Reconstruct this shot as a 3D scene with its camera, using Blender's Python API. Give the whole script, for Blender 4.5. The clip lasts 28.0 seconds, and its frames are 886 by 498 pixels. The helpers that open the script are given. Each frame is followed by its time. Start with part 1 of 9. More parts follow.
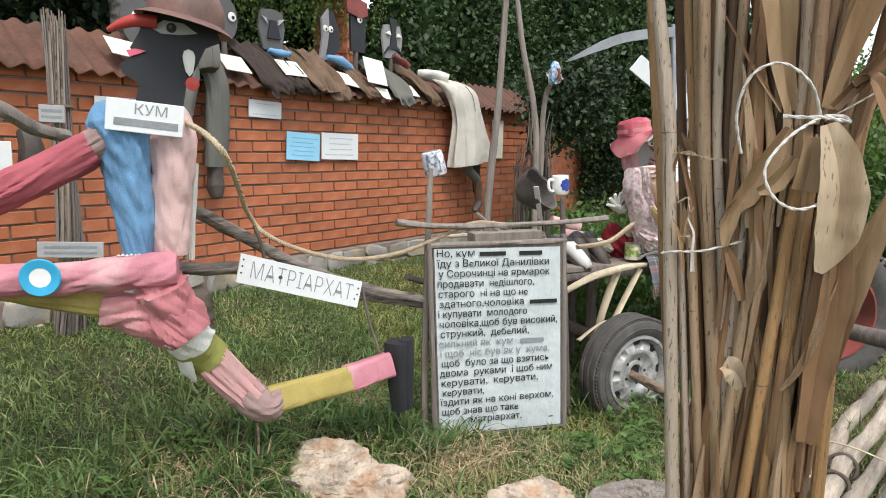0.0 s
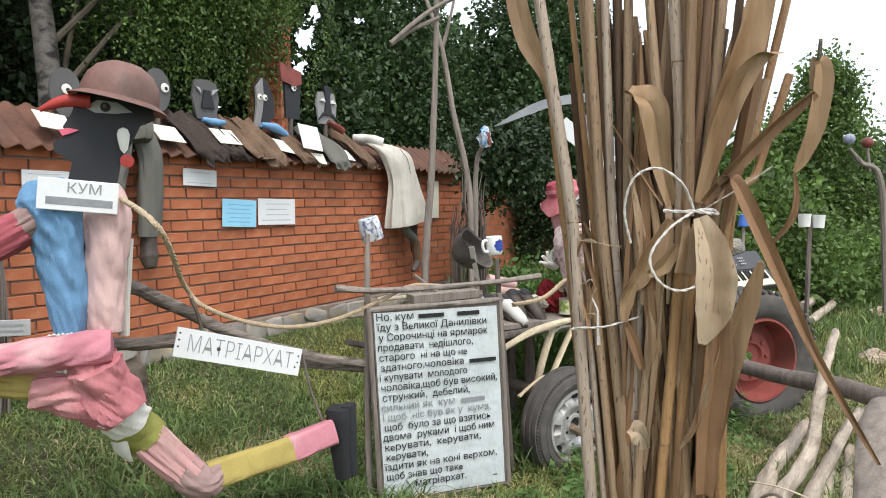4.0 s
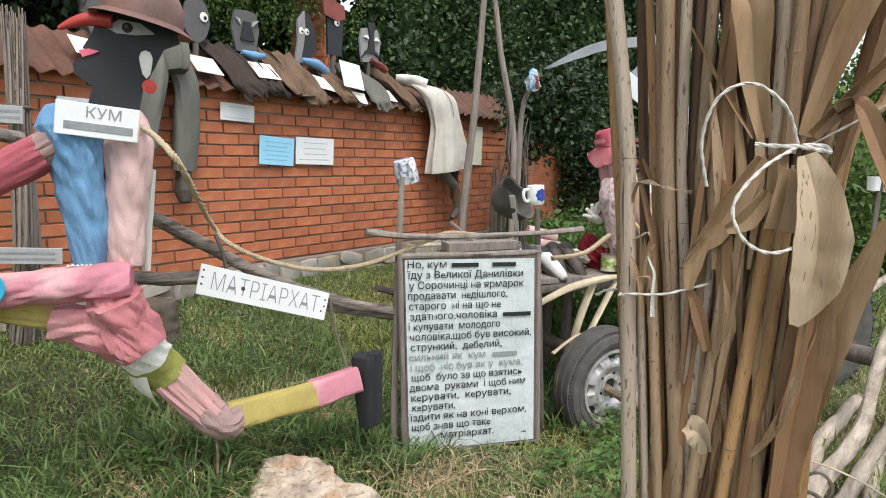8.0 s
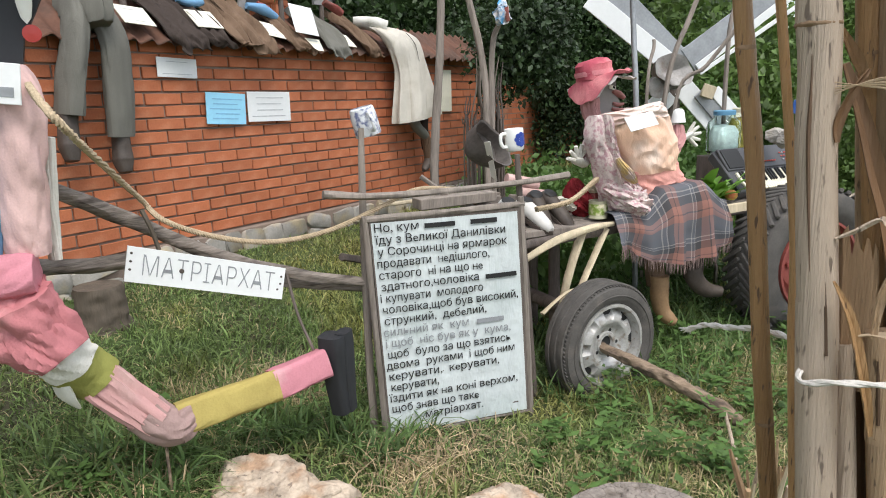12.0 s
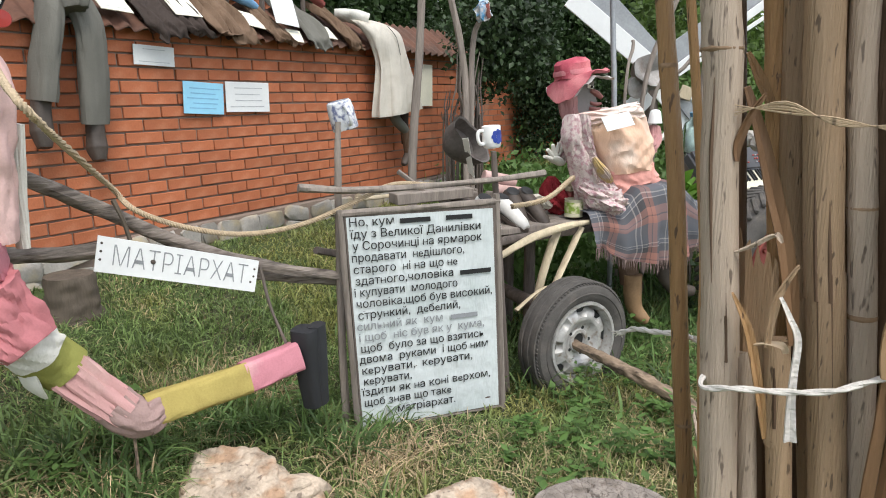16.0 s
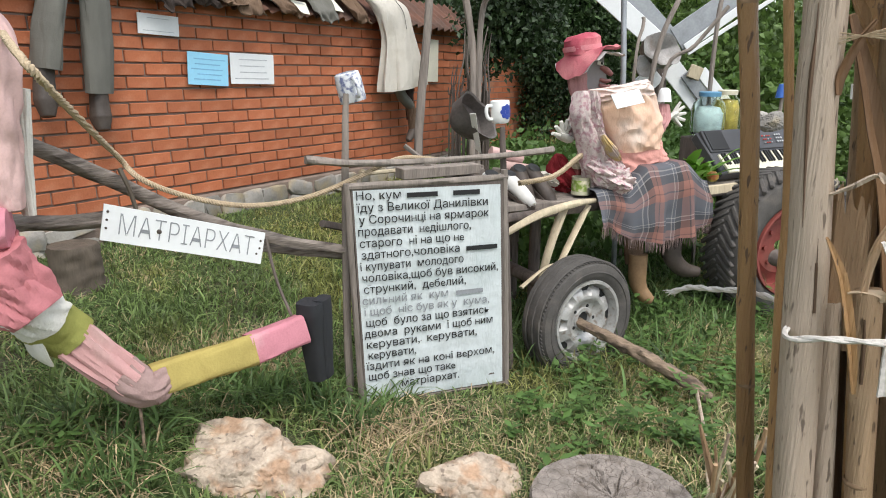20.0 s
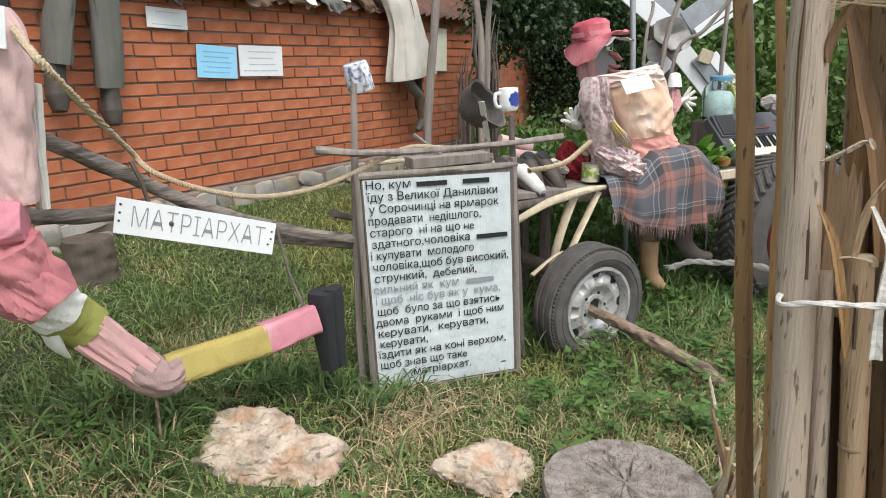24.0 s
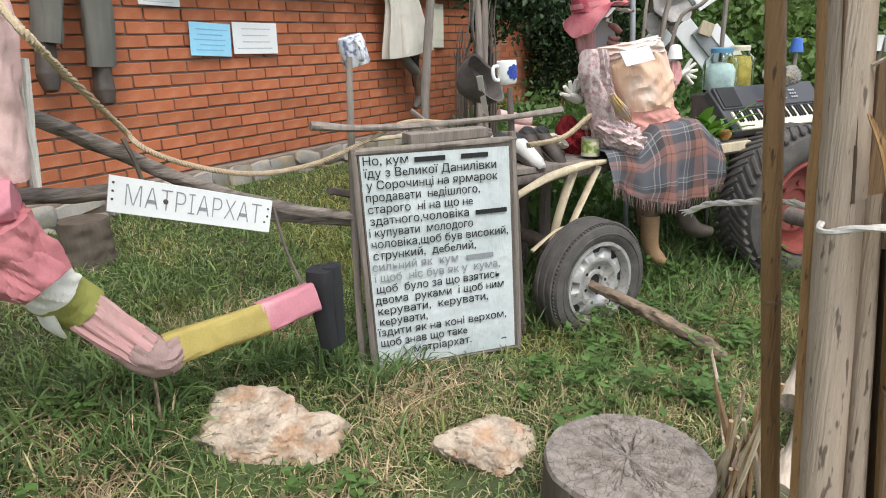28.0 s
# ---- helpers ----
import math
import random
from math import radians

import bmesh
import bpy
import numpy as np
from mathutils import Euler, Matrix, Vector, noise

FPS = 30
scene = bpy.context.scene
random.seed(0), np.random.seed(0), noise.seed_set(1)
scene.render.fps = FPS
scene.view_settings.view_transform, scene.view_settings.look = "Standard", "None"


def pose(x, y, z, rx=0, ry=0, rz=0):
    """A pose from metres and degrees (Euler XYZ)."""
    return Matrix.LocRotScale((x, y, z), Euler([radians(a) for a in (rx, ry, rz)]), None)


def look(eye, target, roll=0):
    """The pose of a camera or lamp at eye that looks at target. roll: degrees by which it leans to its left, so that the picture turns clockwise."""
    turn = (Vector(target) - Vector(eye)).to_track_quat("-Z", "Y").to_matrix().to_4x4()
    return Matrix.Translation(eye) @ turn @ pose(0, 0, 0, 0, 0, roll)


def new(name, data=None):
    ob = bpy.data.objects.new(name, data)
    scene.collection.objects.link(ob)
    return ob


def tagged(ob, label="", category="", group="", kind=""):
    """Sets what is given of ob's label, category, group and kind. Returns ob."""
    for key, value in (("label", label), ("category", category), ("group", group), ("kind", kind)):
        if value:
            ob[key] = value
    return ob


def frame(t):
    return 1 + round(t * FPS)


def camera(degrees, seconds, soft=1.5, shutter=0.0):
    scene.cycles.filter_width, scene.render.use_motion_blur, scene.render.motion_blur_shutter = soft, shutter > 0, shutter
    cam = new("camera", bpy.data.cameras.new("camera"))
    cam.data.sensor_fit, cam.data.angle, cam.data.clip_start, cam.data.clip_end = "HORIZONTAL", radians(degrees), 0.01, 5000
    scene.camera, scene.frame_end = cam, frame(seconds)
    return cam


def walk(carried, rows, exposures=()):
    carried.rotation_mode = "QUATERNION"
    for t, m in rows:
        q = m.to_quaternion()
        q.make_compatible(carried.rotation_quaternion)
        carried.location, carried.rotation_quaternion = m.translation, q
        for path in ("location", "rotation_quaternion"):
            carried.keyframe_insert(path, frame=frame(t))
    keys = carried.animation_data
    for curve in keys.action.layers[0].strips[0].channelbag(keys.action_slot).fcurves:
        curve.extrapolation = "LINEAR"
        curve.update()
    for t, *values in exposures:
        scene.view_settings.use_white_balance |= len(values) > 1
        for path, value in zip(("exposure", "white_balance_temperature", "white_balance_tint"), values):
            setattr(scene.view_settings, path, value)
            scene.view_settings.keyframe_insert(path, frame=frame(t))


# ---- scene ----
cam = camera(65.93, 28.0, soft=1.0)
PATH = [
    (0, (-3.0756, -3.9713, 1.4253), (-0.6980, -2.1963, 0.9820), 0.73),
    (0.5, (-3.1453, -4.0277, 1.4575), (-0.6520, -2.3859, 1.1607), 1.07),
    (1, (-3.1308, -4.0268, 1.4555), (-0.6287, -2.3838, 1.2548), 0.40),
    (1.5, (-3.1175, -4.0140, 1.4516), (-0.6159, -2.3671, 1.2790), -0.36),
    (2, (-3.1164, -4.0126, 1.4572), (-0.5993, -2.3885, 1.2944), -0.59),
    (2.5, (-3.1191, -4.0132, 1.4554), (-0.5886, -2.4120, 1.2744), -0.86),
    (3, (-3.1247, -4.0164, 1.4676), (-0.5837, -2.4326, 1.2797), -1.08),
    (3.5, (-3.1233, -4.0173, 1.4652), (-0.5773, -2.4422, 1.2738), -0.81),
    (5.5, (-3.1212, -4.0153, 1.4620), (-0.5810, -2.4367, 1.2267), -1.16),
    (6, (-3.1227, -3.9939, 1.4547), (-0.6033, -2.3915, 1.1626), -0.73),
    (6.5, (-3.1179, -3.9811, 1.4581), (-0.6370, -2.3478, 1.0370), -0.49),
    (7, (-3.1027, -3.9805, 1.4584), (-0.6515, -2.3198, 0.9749), -0.27),
    (7.5, (-3.0537, -3.9695, 1.4529), (-0.6125, -2.2989, 0.9534), 0.41),
    (8, (-2.9796, -3.9563, 1.4429), (-0.5529, -2.2441, 1.0193), 1.54),
    (8.5, (-2.9772, -3.9392, 1.4538), (-0.5460, -2.2271, 1.0565), 0.14),
    (9, (-2.8557, -3.8321, 1.4330), (-0.4408, -2.1047, 1.0034), -0.22),
    (9.5, (-2.7307, -3.7904, 1.4239), (-0.3451, -2.0370, 0.9395), -1.10),
    (10, (-2.6916, -3.7872, 1.4290), (-0.2967, -2.0655, 0.8811), -2.23),
    (10.5, (-2.6763, -3.7810, 1.4228), (-0.2615, -2.0976, 0.8443), -4.05),
    (11, (-2.6689, -3.7782, 1.4191), (-0.2371, -2.1281, 0.8160), -4.73),
    (11.5, (-2.6713, -3.7738, 1.4192), (-0.2271, -2.1479, 0.8006), -4.03),
    (12, (-2.6742, -3.7714, 1.4221), (-0.2261, -2.1593, 0.7838), -1.92),
    (12.5, (-2.6816, -3.7671, 1.4224), (-0.2305, -2.1640, 0.7725), -1.63),
    (14.5, (-2.6871, -3.7788, 1.4297), (-0.2544, -2.1557, 0.7605), -0.52),
    (15, (-2.6761, -3.7953, 1.4253), (-0.2252, -2.1984, 0.7594), 0.10),
    (15.5, (-2.6750, -3.7869, 1.4264), (-0.2022, -2.2247, 0.7593), 0.25),
    (16, (-2.6702, -3.7931, 1.4277), (-0.1801, -2.2572, 0.7642), -0.49),
    (16.5, (-2.6795, -3.7903, 1.4259), (-0.1835, -2.2651, 0.7598), 0.07),
    (17, (-2.6828, -3.7911, 1.4289), (-0.1832, -2.2726, 0.7606), 0.33),
    (17.5, (-2.6853, -3.7917, 1.4320), (-0.1804, -2.2780, 0.7731), 1.12),
    (18, (-2.6815, -3.7867, 1.4248), (-0.1808, -2.2654, 0.7673), 0.89),
    (18.5, (-2.6830, -3.7789, 1.4214), (-0.1964, -2.2384, 0.7554), 0.66),
    (19, (-2.6788, -3.7645, 1.4134), (-0.2112, -2.2062, 0.7189), 0.89),
    (19.5, (-2.6742, -3.7635, 1.4134), (-0.2120, -2.2124, 0.6840), 0.48),
    (20, (-2.6726, -3.7671, 1.4112), (-0.2027, -2.2404, 0.6570), 0.45),
    (20.5, (-2.6666, -3.7647, 1.4079), (-0.1901, -2.2605, 0.6307), 0.32),
    (22.5, (-2.6628, -3.7666, 1.4022), (-0.2062, -2.2457, 0.5946), -0.36),
    (23, (-2.6697, -3.7746, 1.4066), (-0.2205, -2.2412, 0.6005), -0.54),
    (23.5, (-2.6758, -3.7764, 1.4058), (-0.2357, -2.2263, 0.6041), -0.52),
    (24, (-2.6760, -3.7746, 1.4067), (-0.2423, -2.2115, 0.6106), -0.55),
    (24.5, (-2.6677, -3.7741, 1.3988), (-0.2386, -2.2071, 0.5964), -1.24),
    (25, (-2.6642, -3.7754, 1.3952), (-0.2433, -2.2039, 0.5769), -1.65),
    (25.5, (-2.6625, -3.7743, 1.3956), (-0.2430, -2.2076, 0.5640), -1.78),
    (26, (-2.6637, -3.7721, 1.3955), (-0.2446, -2.2080, 0.5577), -1.87),
    (26.5, (-2.6595, -3.7720, 1.3934), (-0.2376, -2.2155, 0.5498), -1.85),
    (27, (-2.6605, -3.7700, 1.3917), (-0.2386, -2.2155, 0.5442), -1.70),
    (27.5, (-2.6574, -3.7658, 1.3875), (-0.2383, -2.2134, 0.5284), -1.46),
    (28, (-2.6559, -3.7632, 1.3834), (-0.2419, -2.2141, 0.5044), -1.22),
]
walk(cam, [(t, look(eye, target, roll)) for t, eye, target, roll in PATH])

# ---- light: bright overcast sky ----
SKY_STRENGTH, SUN_STRENGTH = 1.15, 2.7
scene.view_settings.exposure = 0.0
world = bpy.data.worlds.new("overcast_sky")
scene.world = world
world.use_nodes = True
wn = world.node_tree
sky = wn.nodes.new("ShaderNodeTexSky")
sky.sky_type, sky.sun_disc = "NISHITA", False
sky.sun_elevation, sky.sun_rotation = radians(58), radians(200)
cloud = wn.nodes.new("ShaderNodeMix")
cloud.data_type = "RGBA"
cloud.inputs[0].default_value = 0.9
cloud.inputs[7].default_value = (1.0, 1.0, 1.0, 1.0)
wn.links.new(sky.outputs[0], cloud.inputs[6])
wn.links.new(cloud.outputs[2], wn.nodes["Background"].inputs[0])
wn.nodes["Background"].inputs[1].default_value = SKY_STRENGTH
sun = new("sun", bpy.data.lights.new("sun", "SUN"))
sun.data.energy, sun.data.angle, sun.data.color = SUN_STRENGTH, radians(22), (1.0, 0.97, 0.92)
sun.matrix_world = look((-3.0, -6.0, 9.0), (0, -1.5, 0))


# ---- materials ----
def material(name, color, rough=0.8, vary=0.25, scale=8.0, bump=0.2, grain=60.0, metal=0.0, stretch=(1, 1, 1), stain=None,
             stain_at=0.55, per_object=0.0, per_island=0.0, spec=0.4, translucent=0.0, stain_scale=None, wrinkle=0.0, fleck=None):
    m = bpy.data.materials.new(name)
    m.use_nodes = True
    nt = m.node_tree
    b = nt.nodes["Principled BSDF"]
    b.inputs["Roughness"].default_value, b.inputs["Metallic"].default_value = rough, metal
    b.inputs["Specular IOR Level"].default_value = spec
    co = nt.nodes.new("ShaderNodeTexCoord")
    mp = nt.nodes.new("ShaderNodeMapping")
    mp.inputs["Scale"].default_value = stretch
    nt.links.new(co.outputs["Object"], mp.inputs["Vector"])

    def noise_at(s, detail=4.0):
        n = nt.nodes.new("ShaderNodeTexNoise")
        n.inputs["Scale"].default_value, n.inputs["Detail"].default_value = s, detail
        nt.links.new(mp.outputs[0], n.inputs["Vector"])
        return n.outputs["Fac"]

    def mathed(op, a, v):
        n = nt.nodes.new("ShaderNodeMath")
        n.operation = op
        for i, q in enumerate((a, v)):
            if isinstance(q, (int, float)):
                n.inputs[i].default_value = q
            else:
                nt.links.new(q, n.inputs[i])
        return n.outputs[0]

    coarse, fine = noise_at(scale), noise_at(grain, 6.0)
    mixed = mathed("ADD", mathed("MULTIPLY", coarse, 0.65), mathed("MULTIPLY", fine, 0.35))
    value = mathed("ADD", mathed("MULTIPLY", mathed("SUBTRACT", mixed, 0.5), 4 * vary), 1.0)
    if per_object:
        info = nt.nodes.new("ShaderNodeObjectInfo")
        value = mathed("MULTIPLY", value, mathed("ADD", mathed("MULTIPLY", info.outputs["Random"], per_object), 1 - per_object / 2))
    if per_island:
        geo = nt.nodes.new("ShaderNodeNewGeometry")
        value = mathed("MULTIPLY", value, mathed("ADD", mathed("MULTIPLY", geo.outputs["Random Per Island"], per_island), 1 - per_island / 2))
    base = nt.nodes.new("ShaderNodeRGB")
    base.outputs[0].default_value = (*color, 1)
    col = base.outputs[0]
    if stain:
        ramp = nt.nodes.new("ShaderNodeValToRGB")
        ramp.color_ramp.elements[0].position, ramp.color_ramp.elements[1].position = stain_at - 0.05, stain_at + 0.1
        nt.links.new(noise_at(stain_scale or scale * 0.6, 5.0), ramp.inputs[0])
        mix = nt.nodes.new("ShaderNodeMix")
        mix.data_type = "RGBA"
        nt.links.new(ramp.outputs[0], mix.inputs[0])
        nt.links.new(col, mix.inputs[6])
        mix.inputs[7].default_value = (*stain, 1)
        col = mix.outputs[2]
    if fleck:
        # short dark dashes along the grain: colour, scale, threshold
        dash = nt.nodes.new("ShaderNodeMapping")
        dash.inputs["Scale"].default_value = (1, 1, 0.22)
        nt.links.new(co.outputs["Object"], dash.inputs["Vector"])
        spots = nt.nodes.new("ShaderNodeTexNoise")
        spots.inputs["Scale"].default_value, spots.inputs["Detail"].default_value = fleck[1], 2.0
        nt.links.new(dash.outputs[0], spots.inputs["Vector"])
        cutoff = nt.nodes.new("ShaderNodeValToRGB")
        cutoff.color_ramp.elements[0].position, cutoff.color_ramp.elements[1].position = fleck[2], fleck[2] + 0.06
        nt.links.new(spots.outputs["Fac"], cutoff.inputs[0])
        over = nt.nodes.new("ShaderNodeMix")
        over.data_type = "RGBA"
        nt.links.new(cutoff.outputs[0], over.inputs[0])
        nt.links.new(col, over.inputs[6])
        over.inputs[7].default_value = (*fleck[0], 1)
        col = over.outputs[2]
    hsv = nt.nodes.new("ShaderNodeHueSaturation")
    nt.links.new(value, hsv.inputs["Value"])
    nt.links.new(col, hsv.inputs["Color"])
    nt.links.new(hsv.outputs[0], b.inputs["Base Color"])
    if bump:
        bp = nt.nodes.new("ShaderNodeBump")
        bp.inputs["Strength"].default_value, bp.inputs["Distance"].default_value = bump, 0.01
        nt.links.new(mixed, bp.inputs["Height"])
        nt.links.new(bp.outputs[0], b.inputs["Normal"])
        if wrinkle:
            wr = nt.nodes.new("ShaderNodeTexNoise")
            wr.inputs["Scale"].default_value, wr.inputs["Detail"].default_value, wr.inputs["Distortion"].default_value = 11, 3.0, 0.5
            squeeze = nt.nodes.new("ShaderNodeMapping")
            squeeze.inputs["Scale"].default_value = (1.5, 1.5, 0.45)
            nt.links.new(co.outputs["Object"], squeeze.inputs["Vector"])
            nt.links.new(squeeze.outputs[0], wr.inputs["Vector"])
            fold = nt.nodes.new("ShaderNodeBump")
            fold.inputs["Strength"].default_value, fold.inputs["Distance"].default_value = 0.9, wrinkle
            nt.links.new(wr.outputs["Fac"], fold.inputs["Height"])
            nt.links.new(bp.outputs[0], fold.inputs["Normal"])
            nt.links.new(fold.outputs[0], b.inputs["Normal"])
    if translucent:
        tr = nt.nodes.new("ShaderNodeBsdfTranslucent")
        nt.links.new(hsv.outputs[0], tr.inputs[0])
        ms = nt.nodes.new("ShaderNodeMixShader")
        ms.inputs[0].default_value = translucent
        nt.links.new(b.outputs[0], ms.inputs[1])
        nt.links.new(tr.outputs[0], ms.inputs[2])
        nt.links.new(ms.outputs[0], nt.nodes["Material Output"].inputs[0])
    return m


BRICK = material("red_brick", (0.42, 0.135, 0.06), 0.85, 0.22, 6, 0.35, 90, per_object=0.28, stain=(0.46, 0.20, 0.11), stain_at=0.6)
BRICK_FAR = material("red_brick_far", (0.42, 0.135, 0.06), 0.85, 0.22, 6, 0.35, 90, per_island=0.28, stain=(0.46, 0.20, 0.11), stain_at=0.6)
MORTAR = material("mortar", (0.23, 0.175, 0.14), 0.95, 0.25, 12, 0.5, 150)
FOOTING = material("footing_stone", (0.30, 0.28, 0.25), 0.9, 0.3, 10, 0.6, 70, per_object=0.5, stain=(0.36, 0.30, 0.20))
TILE = material("roof_sheet", (0.125, 0.058, 0.037), 0.85, 0.45, 5, 0.4, 40, stain=(0.10, 0.058, 0.042), stain_at=0.55)
SOIL = material("soil", (0.06, 0.055, 0.032), 0.95, 0.35, 3, 0.8, 40, stain=(0.05, 0.075, 0.022), stain_at=0.42)
GRASS = material("grass", (0.165, 0.235, 0.078), 0.5, 0.2, 2, 0, 20, per_island=1.3, translucent=0.3, stain=(0.27, 0.27, 0.09), stain_at=0.53, stain_scale=1.3)
GRASS_DEEP = material("deep_green_grass", (0.115, 0.185, 0.06), 0.5, 0.2, 2, 0, 20, per_island=1.1, translucent=0.3)
STRAW_BROWN = material("withered_stem", (0.46, 0.35, 0.21), 0.7, 0.2, 3, 0, 20, per_island=0.9, translucent=0.15)
STRAW = material("dry_grass", (0.52, 0.42, 0.24), 0.7, 0.2, 3, 0, 20, per_island=0.6, translucent=0.2)
WEED = material("weed_leaf", (0.10, 0.18, 0.045), 0.55, 0.2, 9, 0, 30, per_island=0.5, translucent=0.3)
LEAF = material("tree_leaf", (0.047, 0.086, 0.027), 0.5, 0.55, 1.3, 0, 6, per_island=1.0, translucent=0.3)
# darker copy of the tree leaf, with overhead shade put into its colour
LEAF_SHADED = material("shaded_leaf", (0.034, 0.060, 0.022), 0.5, 0.55, 1.3, 0, 6, per_island=1.0, translucent=0.25)
LEAF_LIGHT = material("light_leaf", (0.115, 0.185, 0.045), 0.5, 0.45, 1.5, 0, 6, per_island=0.9, translucent=0.35)
BARK = material("dark_bark", (0.10, 0.08, 0.06), 0.9, 0.4, 20, 0.7, 90, stretch=(1, 1, 0.2))
# white bark with black marks, its white lowered to grey to paint the shade there
BIRCH = material("birch_bark", (0.15, 0.132, 0.115), 0.8, 0.4, 8, 0.6, 60, stretch=(1, 1, 1.6), stain=(0.03, 0.027, 0.025), stain_at=0.52, stain_scale=9)
GREYWOOD = material("weathered_wood", (0.23, 0.195, 0.165), 0.85, 0.45, 30, 0.7, 160, stretch=(1, 1, 0.12), per_object=0.25)
GREYWOOD_LIGHT = material("bleached_log", (0.36, 0.30, 0.235), 0.85, 0.6, 24, 1.0, 120, stretch=(0.15, 1, 1), per_object=0.25, stain=(0.20, 0.16, 0.12), stain_at=0.58)
BROWNWOOD = material("brown_bark_wood", (0.22, 0.16, 0.11), 0.9, 0.6, 26, 1.0, 150, stretch=(1.0, 0.3, 0.6), stain=(0.09, 0.065, 0.048), stain_at=0.52, stain_scale=40)
SHAFTWOOD = material("cracked_old_wood", (0.19, 0.16, 0.135), 0.9, 0.8, 40, 1.0, 200, stretch=(0.12, 0.25, 1.0), stain=(0.07, 0.055, 0.045), stain_at=0.56, stain_scale=55)
DARKWOOD = material("old_dark_wood", (0.13, 0.105, 0.09), 0.85, 0.5, 30, 0.8, 160, stretch=(1, 1, 0.12), per_object=0.2)
PALEWOOD = material("pale_wood", (0.50, 0.42, 0.29), 0.8, 0.3, 25, 0.5, 140, stretch=(1, 1, 0.15), per_object=0.2)
REED = material("dry_stalk", (0.385, 0.262, 0.158), 0.5, 0.2, 120, 0.5, 1500, stretch=(1, 1, 0.04), per_object=0.35, stain=(0.26, 0.16, 0.085), stain_at=0.52, stain_scale=46, fleck=((0.13, 0.085, 0.05), 520, 0.64))
REED_GOLD = material("golden_stalk", (0.37, 0.215, 0.095), 0.45, 0.2, 120, 0.5, 1500, stretch=(1, 1, 0.04), per_object=0.35, stain=(0.25, 0.135, 0.055), stain_at=0.53, stain_scale=46, fleck=((0.12, 0.07, 0.04), 480, 0.65))
REED_GREY = material("bleached_stalk", (0.46, 0.365, 0.28), 0.55, 0.18, 120, 0.5, 1500, stretch=(1, 1, 0.04), per_object=0.2, stain=(0.35, 0.26, 0.185), stain_at=0.52, stain_scale=46, fleck=((0.16, 0.12, 0.09), 420, 0.62))
REED_BROWN = material("brown_stalk", (0.175, 0.10, 0.055), 0.6, 0.25, 120, 0.5, 1500, stretch=(1, 1, 0.04), per_object=0.5, stain=(0.10, 0.058, 0.033), stain_at=0.54, stain_scale=46)
# dark colour standing in for shade between stalks; also used for their real cracks
REED_DARK = material("gap_shade_and_crack_stalk", (0.10, 0.06, 0.035), 0.7, 0.3, 90, 0.3, 1300, stretch=(1, 1, 0.04), per_object=0.4)
JOINT = material("stalk_joint_brown", (0.24, 0.155, 0.09), 0.7, 0.4, 60, 0.3, 300)
HUSK = material("dry_husk", (0.41, 0.27, 0.15), 0.55, 0.16, 110, 0.25, 1100, stretch=(1, 1, 0.05), per_object=0.4, translucent=0.15, stain=(0.26, 0.15, 0.07), stain_at=0.56, stain_scale=26)
HUSK_BROWN = material("brown_husk", (0.25, 0.14, 0.07), 0.55, 0.2, 110, 0.25, 1100, stretch=(1, 1, 0.05), per_object=0.4, translucent=0.12, stain=(0.15, 0.085, 0.045), stain_at=0.56, stain_scale=26)
HUSK_PALE = material("bleached_husk", (0.52, 0.40, 0.27), 0.6, 0.15, 110, 0.25, 1100, stretch=(1, 1, 0.05), per_object=0.25, translucent=0.18, stain=(0.36, 0.25, 0.15), stain_at=0.56, stain_scale=26, fleck=((0.22, 0.16, 0.11), 300, 0.62))
TYRE = material("tyre_rubber", (0.080, 0.073, 0.066), 0.85, 0.35, 14, 0.35, 120, stain=(0.12, 0.105, 0.09), stain_at=0.6)
STEEL = material("silver_painted_steel", (0.43, 0.42, 0.40), 0.42, 0.35, 18, 0.15, 120, metal=0.35, stain=(0.19, 0.14, 0.10), stain_at=0.60, stain_scale=30)
TIN = material("grey_tin", (0.32, 0.33, 0.34), 0.5, 0.3, 6, 0.1, 60, metal=0.6)
HUB_TIN = material("dull_galvanised_tin", (0.27, 0.255, 0.24), 0.55, 0.4, 12, 0.4, 80, metal=0.2, stain=(0.17, 0.14, 0.12), stain_at=0.55)
RED_PAINT = material("faded_red_paint", (0.25, 0.062, 0.05), 0.65, 0.35, 9, 0.2, 90, stain=(0.17, 0.06, 0.045))
WHITE_PAINT = material("white_board", (0.74, 0.75, 0.74), 0.6, 0.08, 4, 0.05, 60, stain=(0.55, 0.55, 0.53), stain_at=0.68)
PAPER = material("poster_paper", (0.56, 0.60, 0.595), 0.45, 0.14, 7, 0.7, 45, stain=(0.48, 0.53, 0.52), stain_at=0.56, wrinkle=0.012)
CREAM = material("yellowed_card", (0.76, 0.73, 0.60), 0.7, 0.1, 8, 0.05, 60)
BLUE_CARD = material("blue_card", (0.30, 0.62, 0.80), 0.55, 0.08, 8, 0.05, 60)
INK = material("black_ink", (0.015, 0.015, 0.015), 0.6, 0.1, 8, 0, 60)
PALE_INK = material("pale_ink", (0.46, 0.47, 0.48), 0.6, 0.3, 20, 0, 60)
FADED_INK = material("faded_ink", (0.25, 0.26, 0.27), 0.6, 0.3, 20, 0, 60)
ROCK = material("pink_rock", (0.42, 0.34, 0.26), 0.85, 0.6, 14, 1.0, 90, stain=(0.36, 0.235, 0.15), stain_at=0.52, stain_scale=13, fleck=((0.20, 0.155, 0.12), 34, 0.66))
